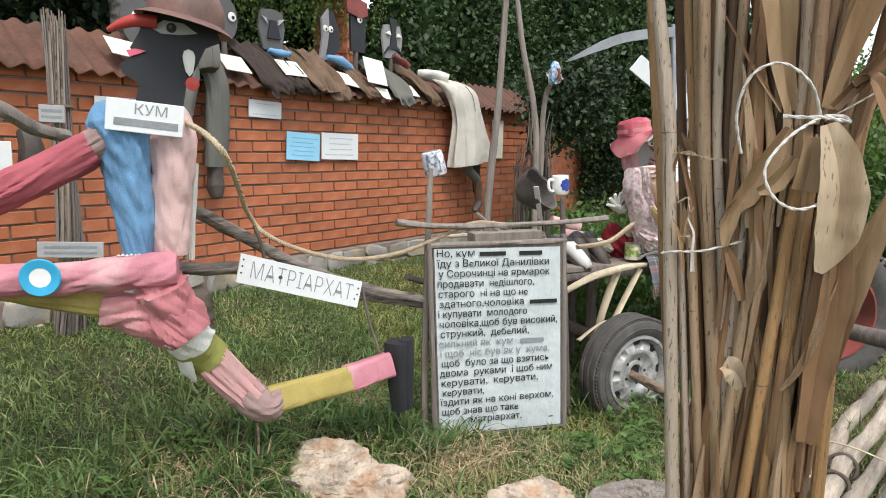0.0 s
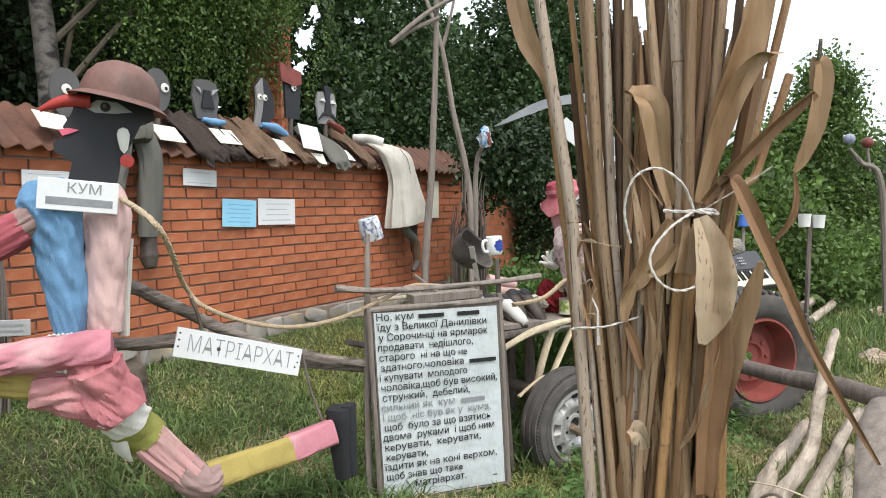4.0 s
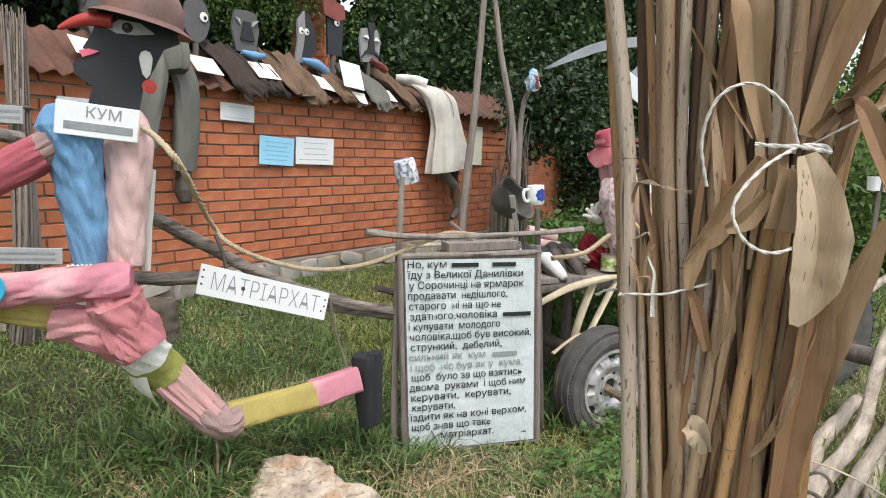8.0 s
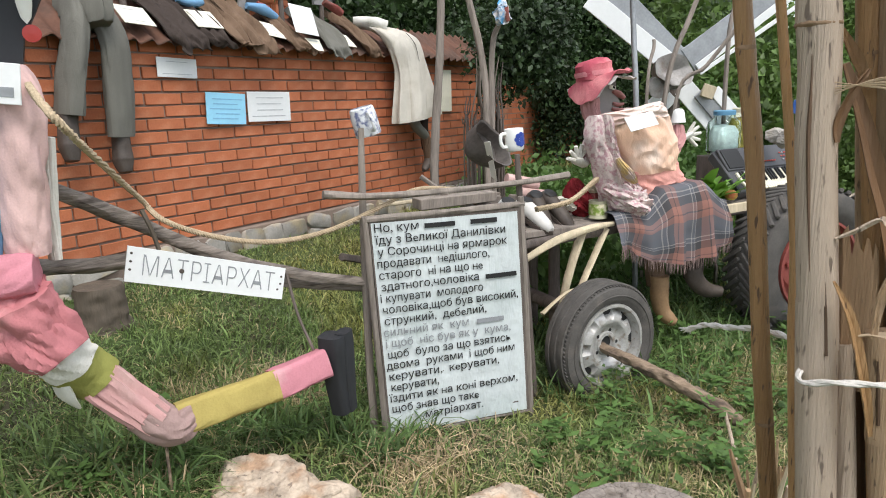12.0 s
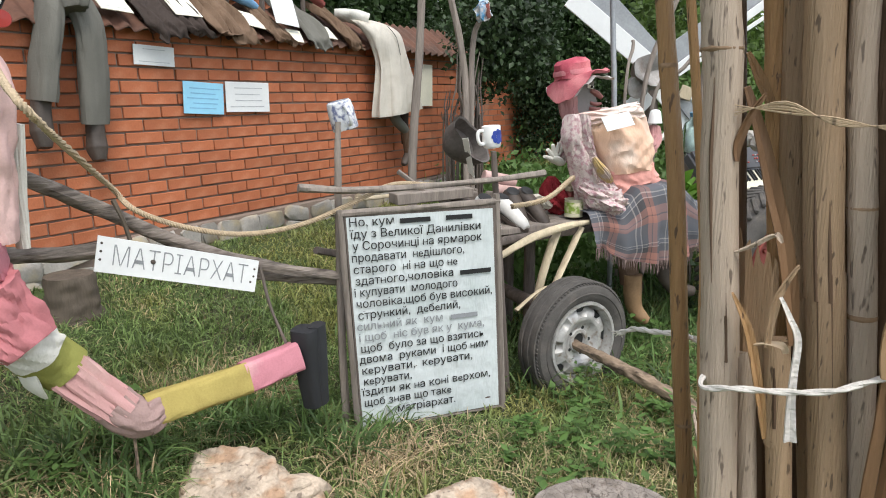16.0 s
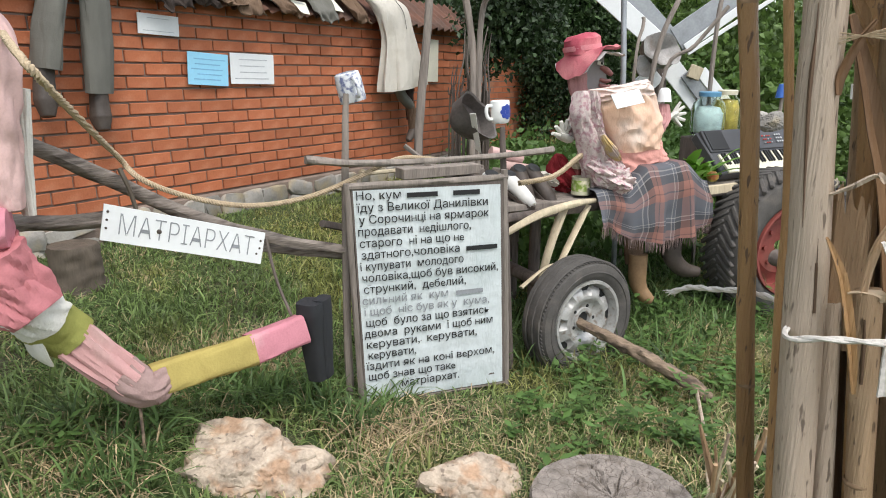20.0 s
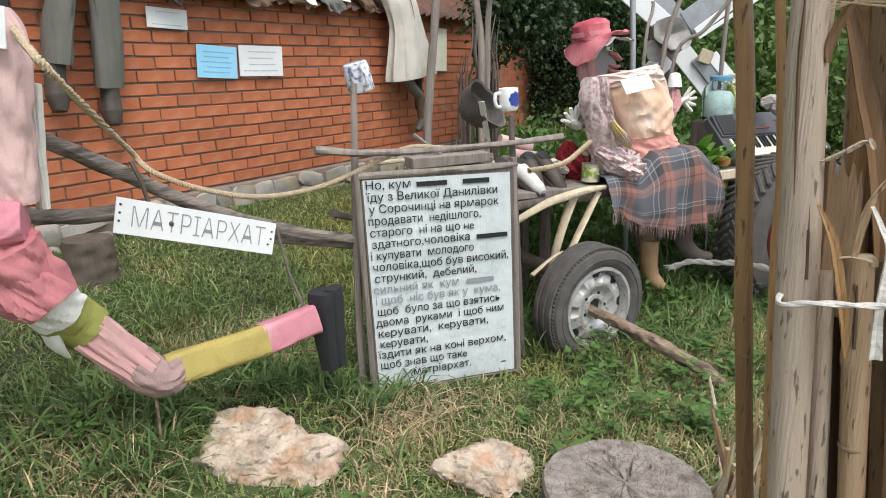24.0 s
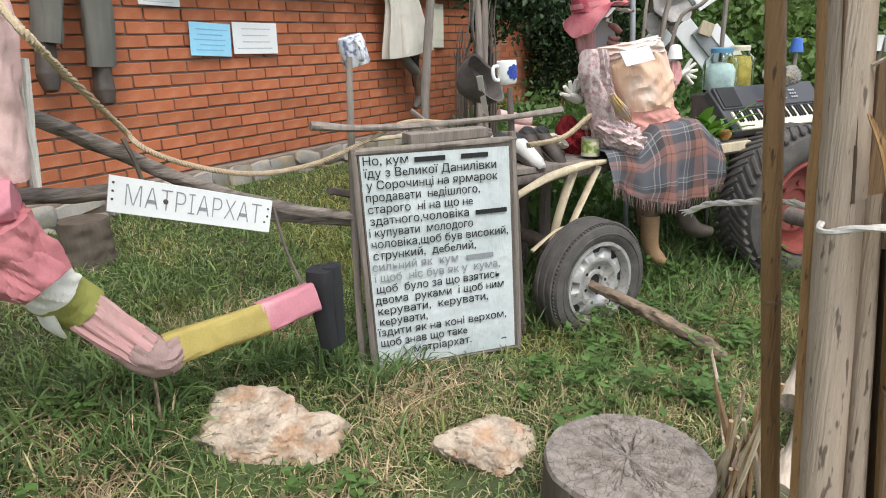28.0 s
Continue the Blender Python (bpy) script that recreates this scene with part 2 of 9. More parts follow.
ROPE_M = material("jute_rope", (0.46, 0.36, 0.24), 0.9, 0.3, 60, 0.5, 400)
STRING = material("white_string", (0.64, 0.60, 0.55), 0.9, 0.2, 80, 0.4, 500)


# ---- builders ----
def mesh_object(name, verts, faces, mats, parent=None, smooth=False, slots=None):
    me = bpy.data.meshes.new(name)
    me.from_pydata([tuple(v) for v in verts], [], faces)
    for mt in (mats if isinstance(mats, (list, tuple)) else [mats]):
        me.materials.append(mt)
    if slots is not None:
        me.polygons.foreach_set("material_index", slots)
    if smooth:
        me.polygons.foreach_set("use_smooth", [True] * len(me.polygons))
    me.update()
    ob = new(name, me)
    ob.parent = parent
    return ob


def part(name, bm, mat, parent, label="", smooth=True):
    me = bpy.data.meshes.new(name)
    bmesh.ops.recalc_face_normals(bm, faces=bm.faces)
    bm.to_mesh(me)
    bm.free()
    for mt in (mat if isinstance(mat, (list, tuple)) else [mat]):
        me.materials.append(mt)
    if smooth:
        me.shade_smooth()
        me.set_sharp_from_angle(angle=radians(40))
    ob = new(name, me)
    ob.parent = parent
    if label:
        ob["label"] = label
    return ob


def thing(name, label, category, group="", kind="", at=None):
    e = new(name)
    e.empty_display_size = 0.1
    if at is not None:
        e.matrix_world = at
    return tagged(e, label, category, group, kind)


def join_slots(bms):
    """One bmesh out of several, with the slot number of each."""
    out = bmesh.new()
    for slot, bm in bms:
        for f in bm.faces:
            f.material_index = slot
        me = bpy.data.meshes.new("tmp")
        bm.to_mesh(me)
        bm.free()
        out.from_mesh(me)
        bpy.data.meshes.remove(me)
    return out


def box(sx, sy, sz, m=None, bevel=0.004, wobble=0.0, seed=0):
    bm = bmesh.new()
    bmesh.ops.create_cube(bm, size=1.0, matrix=Matrix.Diagonal((sx, sy, sz, 1)))
    if bevel:
        bmesh.ops.bevel(bm, geom=bm.edges[:], offset=min(bevel, 0.3 * min(sx, sy, sz)), segments=1, affect="EDGES")
    if wobble:
        for v in bm.verts:
            v.co += wobble * Vector(noise.noise_vector(v.co * 7 + Vector((seed * 3.1, seed, 0))))
    if m is not None:
        bm.transform(m)
    return bm


def smooth_path(points, steps=6):
    """A Catmull-Rom line through the points."""
    pts = [Vector(p) for p in points]
    if len(pts) < 3:
        return [pts[0].lerp(pts[1], i / steps) for i in range(steps + 1)]
    out = []
    for i in range(len(pts) - 1):
        a, b, c, d = pts[max(i - 1, 0)], pts[i], pts[i + 1], pts[min(i + 2, len(pts) - 1)]
        for k in range(steps):
            u = k / steps
            out.append(0.5 * (2 * b + (c - a) * u + (2 * a - 5 * b + 4 * c - d) * u * u + (3 * b - a - 3 * c + d) * u ** 3))
    out.append(pts[-1])
    return out


def tube(points, radii, sides=10, steps=6, rough=0.0, seed=0, flat=1.0, caps=True, knots=0.0, freq=9.0):
    """A limb along a smooth line; radii is one number or a list spread along it."""
    line = smooth_path(points, steps)
    n = len(line)
    rs = radii if isinstance(radii, (list, tuple)) else [radii]
    bm = bmesh.new()
    rings = []
    side = None
    for i, p in enumerate(line):
        along = (line[min(i + 1, n - 1)] - line[max(i - 1, 0)]).normalized()
        if side is None:
            side = along.cross(Vector((0.31, 0.2, 1)) if abs(along.z) < 0.9 else Vector((1, 0.2, 0))).normalized()
        side = (side - along * side.dot(along)).normalized()
        other = along.cross(side)
        f = i / (n - 1) * (len(rs) - 1)
        k = min(int(f), len(rs) - 2) if len(rs) > 1 else 0
        r = rs[0] if len(rs) == 1 else rs[k] + (rs[k + 1] - rs[k]) * (f - k)
        ring = []
        for s in range(sides):
            a = 2 * math.pi * s / sides
            d = math.cos(a) * side + math.sin(a) * other * flat
            w = 1.0
            if rough:
                w += rough * noise.noise(Vector((d.x * 1.3 + seed * 7.7, d.y * 1.3, d.z * 1.3)) * 1.2 + p * freq)
            if knots:
                w += knots * max(0, noise.noise(p * 3 + Vector((seed, 0, 0)) + d * 0.6))
            ring.append(bm.verts.new(p + d * r * w))
        rings.append(ring)
    for a, b in zip(rings, rings[1:]):
        for s in range(sides):
            bm.faces.new((a[s], a[(s + 1) % sides], b[(s + 1) % sides], b[s]))
    if caps:
        bm.faces.new(rings[0][::-1])
        bm.faces.new(rings[-1])
    return bm


def cloth_tube(points, radii, seed=0, sides=56, steps=16, flat=0.9, square=1.0, folds=3.0, depth=0.12, twist=1.5, run=5.0, crush=0.03):
    """A stuffed sleeve: sharp creases wander along it, between soft bulges."""
    line = smooth_path(points, steps)
    n = len(line)
    bm = bmesh.new()
    rings, side, length = [], None, 0.0
    for i, p in enumerate(line):
        along = (line[min(i + 1, n - 1)] - line[max(i - 1, 0)]).normalized()
        length += (p - line[i - 1]).length if i else 0.0
        if side is None:
            side = along.cross(Vector((0.31, 0.2, 1)) if abs(along.z) < 0.9 else Vector((1, 0.2, 0))).normalized()
        side = (side - along * side.dot(along)).normalized()
        other = along.cross(side)
        f = i / (n - 1) * (len(radii) - 1)
        k = min(int(f), len(radii) - 2)
        r = radii[k] + (radii[k + 1] - radii[k]) * (f - k)
        ring = []
        for q in range(sides):
            a = 2 * math.pi * q / sides
            c, d = math.cos(a), math.sin(a)
            cx, sy = math.copysign(abs(c) ** square, c), math.copysign(abs(d) ** square, d)
            b = a + twist * length * 4
            spot = Vector((math.cos(b) * folds + seed * 5.3, math.sin(b) * folds, length * run))
            crease = abs(noise.noise(spot)) + 0.5 * abs(noise.noise(spot * 2.1 + Vector((3, 7, seed))))
            w = 1 + depth * (crease - 0.42) * 1.6 + crush * noise.noise(p * 28 + Vector((c, d, seed)))
            ring.append(bm.verts.new(p + (cx * side + sy * other * flat) * r * w))
        rings.append(ring)
    for a, b in zip(rings, rings[1:]):
        for q in range(sides):
            bm.faces.new((a[q], a[(q + 1) % sides], b[(q + 1) % sides], b[q]))
    for ring, way in ((rings[0], -1), (rings[-1], 1)):
        mid = sum((v.co for v in ring), Vector()) / sides
        inner = [bm.verts.new(mid.lerp(v.co, 0.6) + 0.006 * Vector(noise.noise_vector(v.co * 40))) for v in ring]
        for q in range(sides):
            bm.faces.new((ring[q], ring[(q + 1) % sides], inner[(q + 1) % sides], inner[q]))
        bm.faces.new(inner)
    return bm


def slab(outline, thick, m, bevel=0.0):
    """A flat outline in x and z, thick along y, set by m."""
    bm = bmesh.new()
    front = [bm.verts.new((x, -thick / 2, z)) for x, z in outline]
    back = [bm.verts.new((x, thick / 2, z)) for x, z in outline]
    n = len(outline)
    bm.faces.new(front)
    bm.faces.new(back[::-1])
    for i in range(n):
        bm.faces.new((front[i], back[i], back[(i + 1) % n], front[(i + 1) % n]))
    bm.transform(m)
    return bm


def lathe(profile, sides=24, m=None, caps=False):
    """Rings of (radius, height) round z."""
    bm = bmesh.new()
    rings = [[bm.verts.new((r * math.cos(2 * math.pi * s / sides), r * math.sin(2 * math.pi * s / sides), h)) for s in range(sides)] for r, h in profile]
    for a, b in zip(rings, rings[1:]):
        for s in range(sides):
            bm.faces.new((a[s], a[(s + 1) % sides], b[(s + 1) % sides], b[s]))
    for ring in (rings[0][::-1], rings[-1]) if caps else ():
        if (ring[0].co - ring[sides // 2].co).length > 1e-4:
            bm.faces.new(ring)
    bmesh.ops.remove_doubles(bm, verts=bm.verts, dist=1e-5)
    if m is not None:
        bm.transform(m)
    return bm


def writing(text, size, m, mat, name, parent, width=None, bold=0.0):
    cu = bpy.data.curves.new(name, "FONT")
    cu.body, cu.size, cu.extrude, cu.offset, cu.align_x = text, size, 0.0006, bold, "LEFT"
    cu.fill_mode = "FRONT"
    # two Cyrillic glyphs of the built-in font do not fill: a small capital and a twin stand in
    cu.body = text.replace("е", "e").replace("н", "h")
    cu.small_caps_scale = 0.74
    for i, ch in enumerate(text):
        cu.body_format[i].use_small_caps = ch == "н"
    tmp = bpy.data.objects.new(name, cu)
    scene.collection.objects.link(tmp)
    me = bpy.data.meshes.new_from_object(tmp.evaluated_get(bpy.context.evaluated_depsgraph_get()))
    bpy.data.objects.remove(tmp)
    bpy.data.curves.remove(cu)
    if width and me.vertices:
        w = max(v.co.x for v in me.vertices)
        me.transform(Matrix.Diagonal((width / w, 1, 1, 1)))
    way = m @ Matrix.Rotation(radians(90), 4, "X")
    # one mesh a word: letters closer than a blank belong together
    polys = sorted((min(me.vertices[i].co.x for i in p.vertices), max(me.vertices[i].co.x for i in p.vertices), tuple(p.vertices)) for p in me.polygons)
    words, reach = [], -9.0
    for a, b, idx in polys:
        if a > reach + 0.16 * size:
            words.append([])
        words[-1].append(idx)
        reach = max(reach, b)
    co = [way @ v.co for v in me.vertices]
    bpy.data.meshes.remove(me)
    for w in words:
        use = sorted({i for f in w for i in f})
        at = {i: k for k, i in enumerate(use)}
        word = bpy.data.meshes.new(name)
        word.from_pydata([co[i] for i in use], [], [[at[i] for i in f] for f in w])
        word.materials.append(mat)
        new(name, word).parent = parent


def smoothstep(a, b, v):
    u = min(max((v - a) / (b - a), 0.0), 1.0)
    return u * u * (3 - 2 * u)


def ground_z(x, y):
    """The lawn: level in front, rising as a bank towards the brick wall."""
    rise = 0.36 * smoothstep(-2.0, -0.1, y) * (1 - smoothstep(4.0, 9.0, x) * 0.5)
    near = 0.07 + 0.03 * noise.noise(Vector((x * 0.8, y * 0.8, 0))) + 0.012 * noise.noise(Vector((x * 4, y * 4, 3)))
    near += 0.15 * math.exp(-((x + 1.40) / 0.55) ** 2 - ((y + 1.72) / 0.36) ** 2)
    return near + rise if abs(x) < 40 and abs(y) < 40 else 0.07


# ---- ground ----
def build_ground():
    xs = sorted({round(v, 3) for v in np.concatenate([np.arange(-6, 12, 0.15), [-2000, -400, -100, -40, -20, -10, 15, 20, 30, 60, 200, 800, 2000]])})
    ys = sorted({round(v, 3) for v in np.concatenate([np.arange(-8, 4, 0.15), [-2000, -400, -100, -40, -20, -12, 6, 10, 20, 60, 200, 800, 2000]])})
    verts = [(x, y, ground_z(x, y)) for y in ys for x in xs]
    w = len(xs)
    faces = [(j * w + i, j * w + i + 1, (j + 1) * w + i + 1, (j + 1) * w + i) for j in range(len(ys) - 1) for i in range(w - 1)]
    tagged(mesh_object("ground", verts, faces, SOIL, smooth=True), "soil and thin turf of a garden bank", "ground", kind="structure")


build_ground()


def blades(name, count, area, length, width, mat, label, category, keep=None, lean=0.6, seed=1, calm=None):
    rng = np.random.default_rng(seed)
    x = rng.uniform(area[0], area[1], count)
    y = rng.uniform(area[2], area[3], count)
    if keep is not None:
        ok = np.array([keep(a, b, c) for a, b, c in zip(x, y, rng.random(count))])
        x, y = x[ok], y[ok]
    n = len(x)
    z = np.array([ground_z(a, b) for a, b in zip(x, y)]) - 0.01
    ln = rng.uniform(length[0], length[1], n) * rng.uniform(0.6, 1.0, n)
    w = rng.uniform(0.6, 1.3, n) * width
    a = rng.uniform(0, 2 * np.pi, n)
    b = rng.uniform(0, 2 * np.pi, n)
    tilt = rng.uniform(0.1, 1.0, n) * lean
    side = np.stack([np.cos(a), np.sin(a), 0 * a], 1) * w[:, None]
    fall = np.stack([np.cos(b), np.sin(b), 0 * b], 1)
    if calm is not None:
        ln *= np.array([calm(p, q) for p, q in zip(x, y)])
    root = np.stack([x, y, z], 1)
    up = np.array([0.0, 0.0, 1.0])

    def along(u):
        # a blade arches over as it gets longer
        return root + fall * (ln * tilt * u ** 1.8 * 0.9)[:, None] + up * (ln * (u - 0.52 * np.minimum(tilt, 1.7) * u ** 2.4))[:, None]
    m1, m2, tip = along(0.42), along(0.75), along(1.0)
    v = np.stack([root - side * 0.8, root + side * 0.8, m1 - side, m1 + side, m2 - side * 0.7, m2 + side * 0.7, tip], 1).reshape(-1, 3)
    k = np.arange(n)[:, None] * 7
    tris = np.concatenate([k + [0, 1, 3], k + [0, 3, 2], k + [2, 3, 5], k + [2, 5, 4], k + [4, 5, 6]], 1).reshape(-1, 3)
    return triangle_object(name, v, tris, mat, label, category)


def triangle_object(name, v, tris, mat, label, category, parent=None, kind="stuff"):
    me = bpy.data.meshes.new(name)
    me.vertices.add(len(v))
    me.vertices.foreach_set("co", np.asarray(v, np.float32).ravel())
    me.loops.add(tris.size)
    me.loops.foreach_set("vertex_index", tris.astype(np.int32).ravel())
    me.polygons.add(len(tris))
    me.polygons.foreach_set("loop_start", np.arange(0, tris.size, 3, dtype=np.int32))
    me.update(calc_edges=True)
    me.materials.append(mat)
    ob = new(name, me)
    ob.parent = parent
    return tagged(ob, label, category, kind=kind) if label else ob


# ---- brick wall ----
WALL_L, WALL_R, PITCH, COURSE = -2.62, 3.82, 0.262, 0.077


def build_wall():
    wall = thing("wall_north", "red brick garden wall on a rubble footing", "wall", kind="structure")
    core = box(WALL_R - WALL_L, 0.24, 1.62, pose((WALL_L + WALL_R) / 2, 0.134, 1.01), bevel=0)
    part("mortar_core", core, MORTAR, wall, "grey mortar joints", smooth=False)
    shapes = []
    for k in range(6):
        bm = box(0.25, 0.06, 0.065, None, 0.003, 0.003, k)
        me = bpy.data.meshes.new("brick")
        bm.to_mesh(me)
        bm.free()
        me.materials.append(BRICK)
        shapes.append(me)
    far_v, far_f = [], []
    rng = random.Random(4)
    for r in range(-1, 15):
        z = 0.75 + (13 - r) * COURSE - 0.0335
        shift = 0.0 if r % 2 == 0 else -0.131
        k = -10
        while True:
            x = k * PITCH + shift + 0.126
            k += 1
            if x > WALL_R:
                break
            lo, hi = max(x - 0.125, WALL_L), min(x + 0.125, WALL_R)
            if hi - lo < 0.05:
                continue
            if hi - lo < 0.24 or x > 2.3:
                y = rng.uniform(-0.003, 0.003)
                b = len(far_v)
                far_v += [(px, py, pz) for px in (lo, hi) for py in (y, 0.05) for pz in (z - 0.0325, z + 0.0325)]
                far_f += [(b, b + 1, b + 5, b + 4), (b, b + 2, b + 3, b + 1), (b + 4, b + 5, b + 7, b + 6), (b + 1, b + 3, b + 7, b + 5), (b, b + 4, b + 6, b + 2)]
                continue
            ob = new("brick", shapes[rng.randrange(6)])
            ob.parent = wall
            ob.location = (x, 0.03 + rng.uniform(-0.003, 0.003), z + rng.uniform(-0.0015, 0.0015))
            ob.rotation_euler = (0, rng.uniform(-0.006, 0.006), rng.uniform(-0.008, 0.008))
    tagged(mesh_object("brick_rest", far_v, far_f, BRICK_FAR, wall), kind="stuff")
    return wall


def build_footing():
    foot = thing("wall_footing", "grey rubble stones mortared under the brick wall", "footing", kind="structure")
    part("mortar_bed", box(WALL_R - WALL_L, 0.26, 0.5, pose((WALL_L + WALL_R) / 2, 0.10, 0.345), bevel=0.01), MORTAR, foot)
    rng = random.Random(8)
    x = WALL_L
    while x < WALL_R:
        w = rng.uniform(0.14, 0.3)
        z = 0.58
        while z > 0.2:
            h = rng.uniform(0.09, 0.17)
            bm = bmesh.new()
            bmesh.ops.create_icosphere(bm, subdivisions=2, radius=1.0)
            for v in bm.verts:
                q = v.co.copy()
                for i in range(3):
                    q[i] = math.copysign(abs(q[i]) ** 0.4, q[i])
                v.co = Vector((q.x * w * 0.49, q.y * 0.035, q.z * h * 0.49)) + 0.022 * Vector(noise.noise_vector(v.co * 2 + Vector((x * 9, z * 9, 0))))
            bm.transform(pose(x + w / 2 + rng.uniform(-0.02, 0.02), -0.025, z - h / 2, 0, rng.uniform(-15, 15), 0))
            part("stone", bm, FOOTING, foot)
            z -= h
        x += w


def build_coping():
    cop = thing("wall_coping", "weathered brown corrugated roofing along the wall top", "wall coping", kind="structure")
    x = WALL_L
    while x < WALL_R + 0.05:
        w = min(0.92, WALL_R + 0.1 - x)
        bm = bmesh.new()
        cols, rows = 56, 7
        grid = []
        for j in range(rows):
            for i in range(cols):
                u, v = x + w * i / (cols - 1), j / (rows - 1)
                wave = 0.013 * math.cos(2 * math.pi * u / 0.115)
                y = -0.10 + 0.34 * v
                zz = 1.815 + 0.27 * v + wave + 0.01 * noise.noise(Vector((u * 2, v * 3, 1)))
                grid.append(bm.verts.new((u, y - 0.015 * math.cos(2 * math.pi * u / 0.115) * (j == 0), zz)))
        for j in range(rows - 1):
            for i in range(cols - 1):
                a = j * cols + i
                bm.faces.new((grid[a], grid[a + 1], grid[a + cols + 1], grid[a + cols]))
        res = bmesh.ops.extrude_face_region(bm, geom=bm.faces[:])
        for v in [g for g in res["geom"] if isinstance(g, bmesh.types.BMVert)]:
            v.co.z -= 0.009
        part("roof_sheet", bm, TILE, cop)
        x += 0.9
    back = box(WALL_R - WALL_L, 0.03, 0.3, pose((WALL_L + WALL_R) / 2, 0.40, 1.95, -50, 0, 0), bevel=0.002)
    part("back_slope", back, TILE, cop)
    part("under_board", box(WALL_R - WALL_L, 0.26, 0.04, pose((WALL_L + WALL_R) / 2, 0.13, 1.84), bevel=0.002), DARKWOOD, cop)


build_wall()
build_footing()
build_coping()


# ---- frames of reference ----
def level_frame(x, y, dx, dy):
    return Matrix.Translation((x, y, 0)) @ Matrix.Rotation(math.atan2(dy, dx), 4, "Z")


MAN = level_frame(-1.80, -1.82, 0.8, -0.6)
CART = level_frame(0.27, -2.75, 0.87, -0.49)
SIGN = level_frame(-0.678, -2.129, 0.875, -0.484)
BOARD = level_frame(-0.70, -2.165, 0.80, -0.60)
MILL = level_frame(2.922, -2.328, 0.55, -0.83)


def on(fr, x, y, z):
    return fr @ Vector((x, y, z))


def at_ground(p, lift=0.0):
    return Vector((p[0], p[1], ground_z(p[0], p[1]) + lift))


def doll(name, label, category, pieces, group=""):
    mats = []
    bms = []
    for bm, mt in pieces:
        if mt not in mats:
            mats.append(mt)
        bms.append((mats.index(mt), bm))
    ob = part(name, join_slots(bms), mats, None)
    return tagged(ob, label, category, group)


def cloth(name, color, **kw):
    kw = {"rough": 0.9, "vary": 0.28, "scale": 7, "bump": 0.35, "grain": 160, "spec": 0.15, "wrinkle": 0.03, **kw}
    return material(name, color, **kw)


PINK_DUSTY = cloth("dusty_pink_cloth", (0.53, 0.30, 0.285), stain=(0.58, 0.38, 0.35), stain_at=0.56, vary=0.14, wrinkle=0.008)
PINK = cloth("faded_pink_cloth", (0.50, 0.205, 0.24), stain=(0.60, 0.36, 0.36), stain_at=0.56, vary=0.16, wrinkle=0.008)
PINK_RED = cloth("rose_cloth", (0.45, 0.17, 0.18), stain=(0.53, 0.27, 0.265), stain_at=0.52, vary=0.18, wrinkle=0.008)
ROSE = cloth("dark_rose_cloth", (0.40, 0.105, 0.125), stain=(0.46, 0.16, 0.17), vary=0.16, wrinkle=0.008)
PALE_PINK = cloth("pale_pink_cloth", (0.62, 0.42, 0.39), stain=(0.46, 0.31, 0.27), stain_at=0.58, vary=0.16, wrinkle=0.008)
MAUVE = cloth("dusty_mauve_cloth", (0.33, 0.225, 0.205), vary=0.18, wrinkle=0.010)
BLUE = cloth("faded_blue_cloth", (0.16, 0.31, 0.49), vary=0.2, wrinkle=0.010, stain=(0.36, 0.36, 0.30), stain_at=0.66)
YELLOW = cloth("mustard_cloth", (0.37, 0.295, 0.095), stain=(0.27, 0.205, 0.065), stain_at=0.6, vary=0.2, wrinkle=0.008)
OLIVE = cloth("olive_cloth", (0.27, 0.27, 0.075), vary=0.18, wrinkle=0.010)
WHITE_CLOTH = cloth("grubby_white_cloth", (0.64, 0.62, 0.56), vary=0.14, wrinkle=0.010)
BEIGE = cloth("beige_linen", (0.57, 0.53, 0.46), stain=(0.47, 0.43, 0.36), wrinkle=0.02, vary=0.14)
GREY_CLOTH = cloth("grey_suit_cloth", (0.15, 0.145, 0.125), vary=0.12, wrinkle=0.010)
DARK_CLOTH = cloth("dark_brown_cloth", (0.055, 0.042, 0.036))
BROWN_CLOTH = cloth("brown_cloth", (0.16, 0.105, 0.07))
PEACH = cloth("peach_cloth", (0.76, 0.50, 0.36), stain=(0.76, 0.62, 0.53), stain_at=0.52, vary=0.12, wrinkle=0.012)
PRINT = cloth("rose_print_cloth", (0.54, 0.45, 0.42), stain=(0.40, 0.24, 0.26), stain_at=0.52, stain_scale=52, wrinkle=0.012)
GOLD_PRINT = cloth("golden_print_cloth", (0.50, 0.36, 0.16), stain=(0.5, 0.4, 0.36), stain_at=0.5, stain_scale=18)
HAT_PINK = cloth("raspberry_felt", (0.43, 0.085, 0.115), stain=(0.55, 0.20, 0.21), stain_at=0.52, wrinkle=0.012)
LINING = cloth("grey_hat_lining", (0.55, 0.52, 0.50), wrinkle=0.008)
HAT_PALE = cloth("faded_ribbon", (0.58, 0.22, 0.24), wrinkle=0.008)
PALE_PEACH = cloth("pale_peach_cloth", (0.74, 0.60, 0.53), stain=(0.70, 0.50, 0.44), vary=0.12, wrinkle=0.012)
SALMON = cloth("salmon_cloth", (0.66, 0.32, 0.27), vary=0.14, wrinkle=0.010)
MAUVE_PINK = cloth("faded_plum_cloth", (0.42, 0.22, 0.21), vary=0.2, wrinkle=0.010)
DUSTY_LIP = material("dusty_rose_paint", (0.30, 0.13, 0.115), 0.6, 0.2, 9, 0.1, 60)
BLACK_PAINT = material("black_painted_ply", (0.022, 0.023, 0.026), 0.6, 0.2, 6, 0.1, 60)
GREY_PAINT = material("grey_painted_ply", (0.105, 0.10, 0.098), 0.65, 0.2, 6, 0.1, 60)
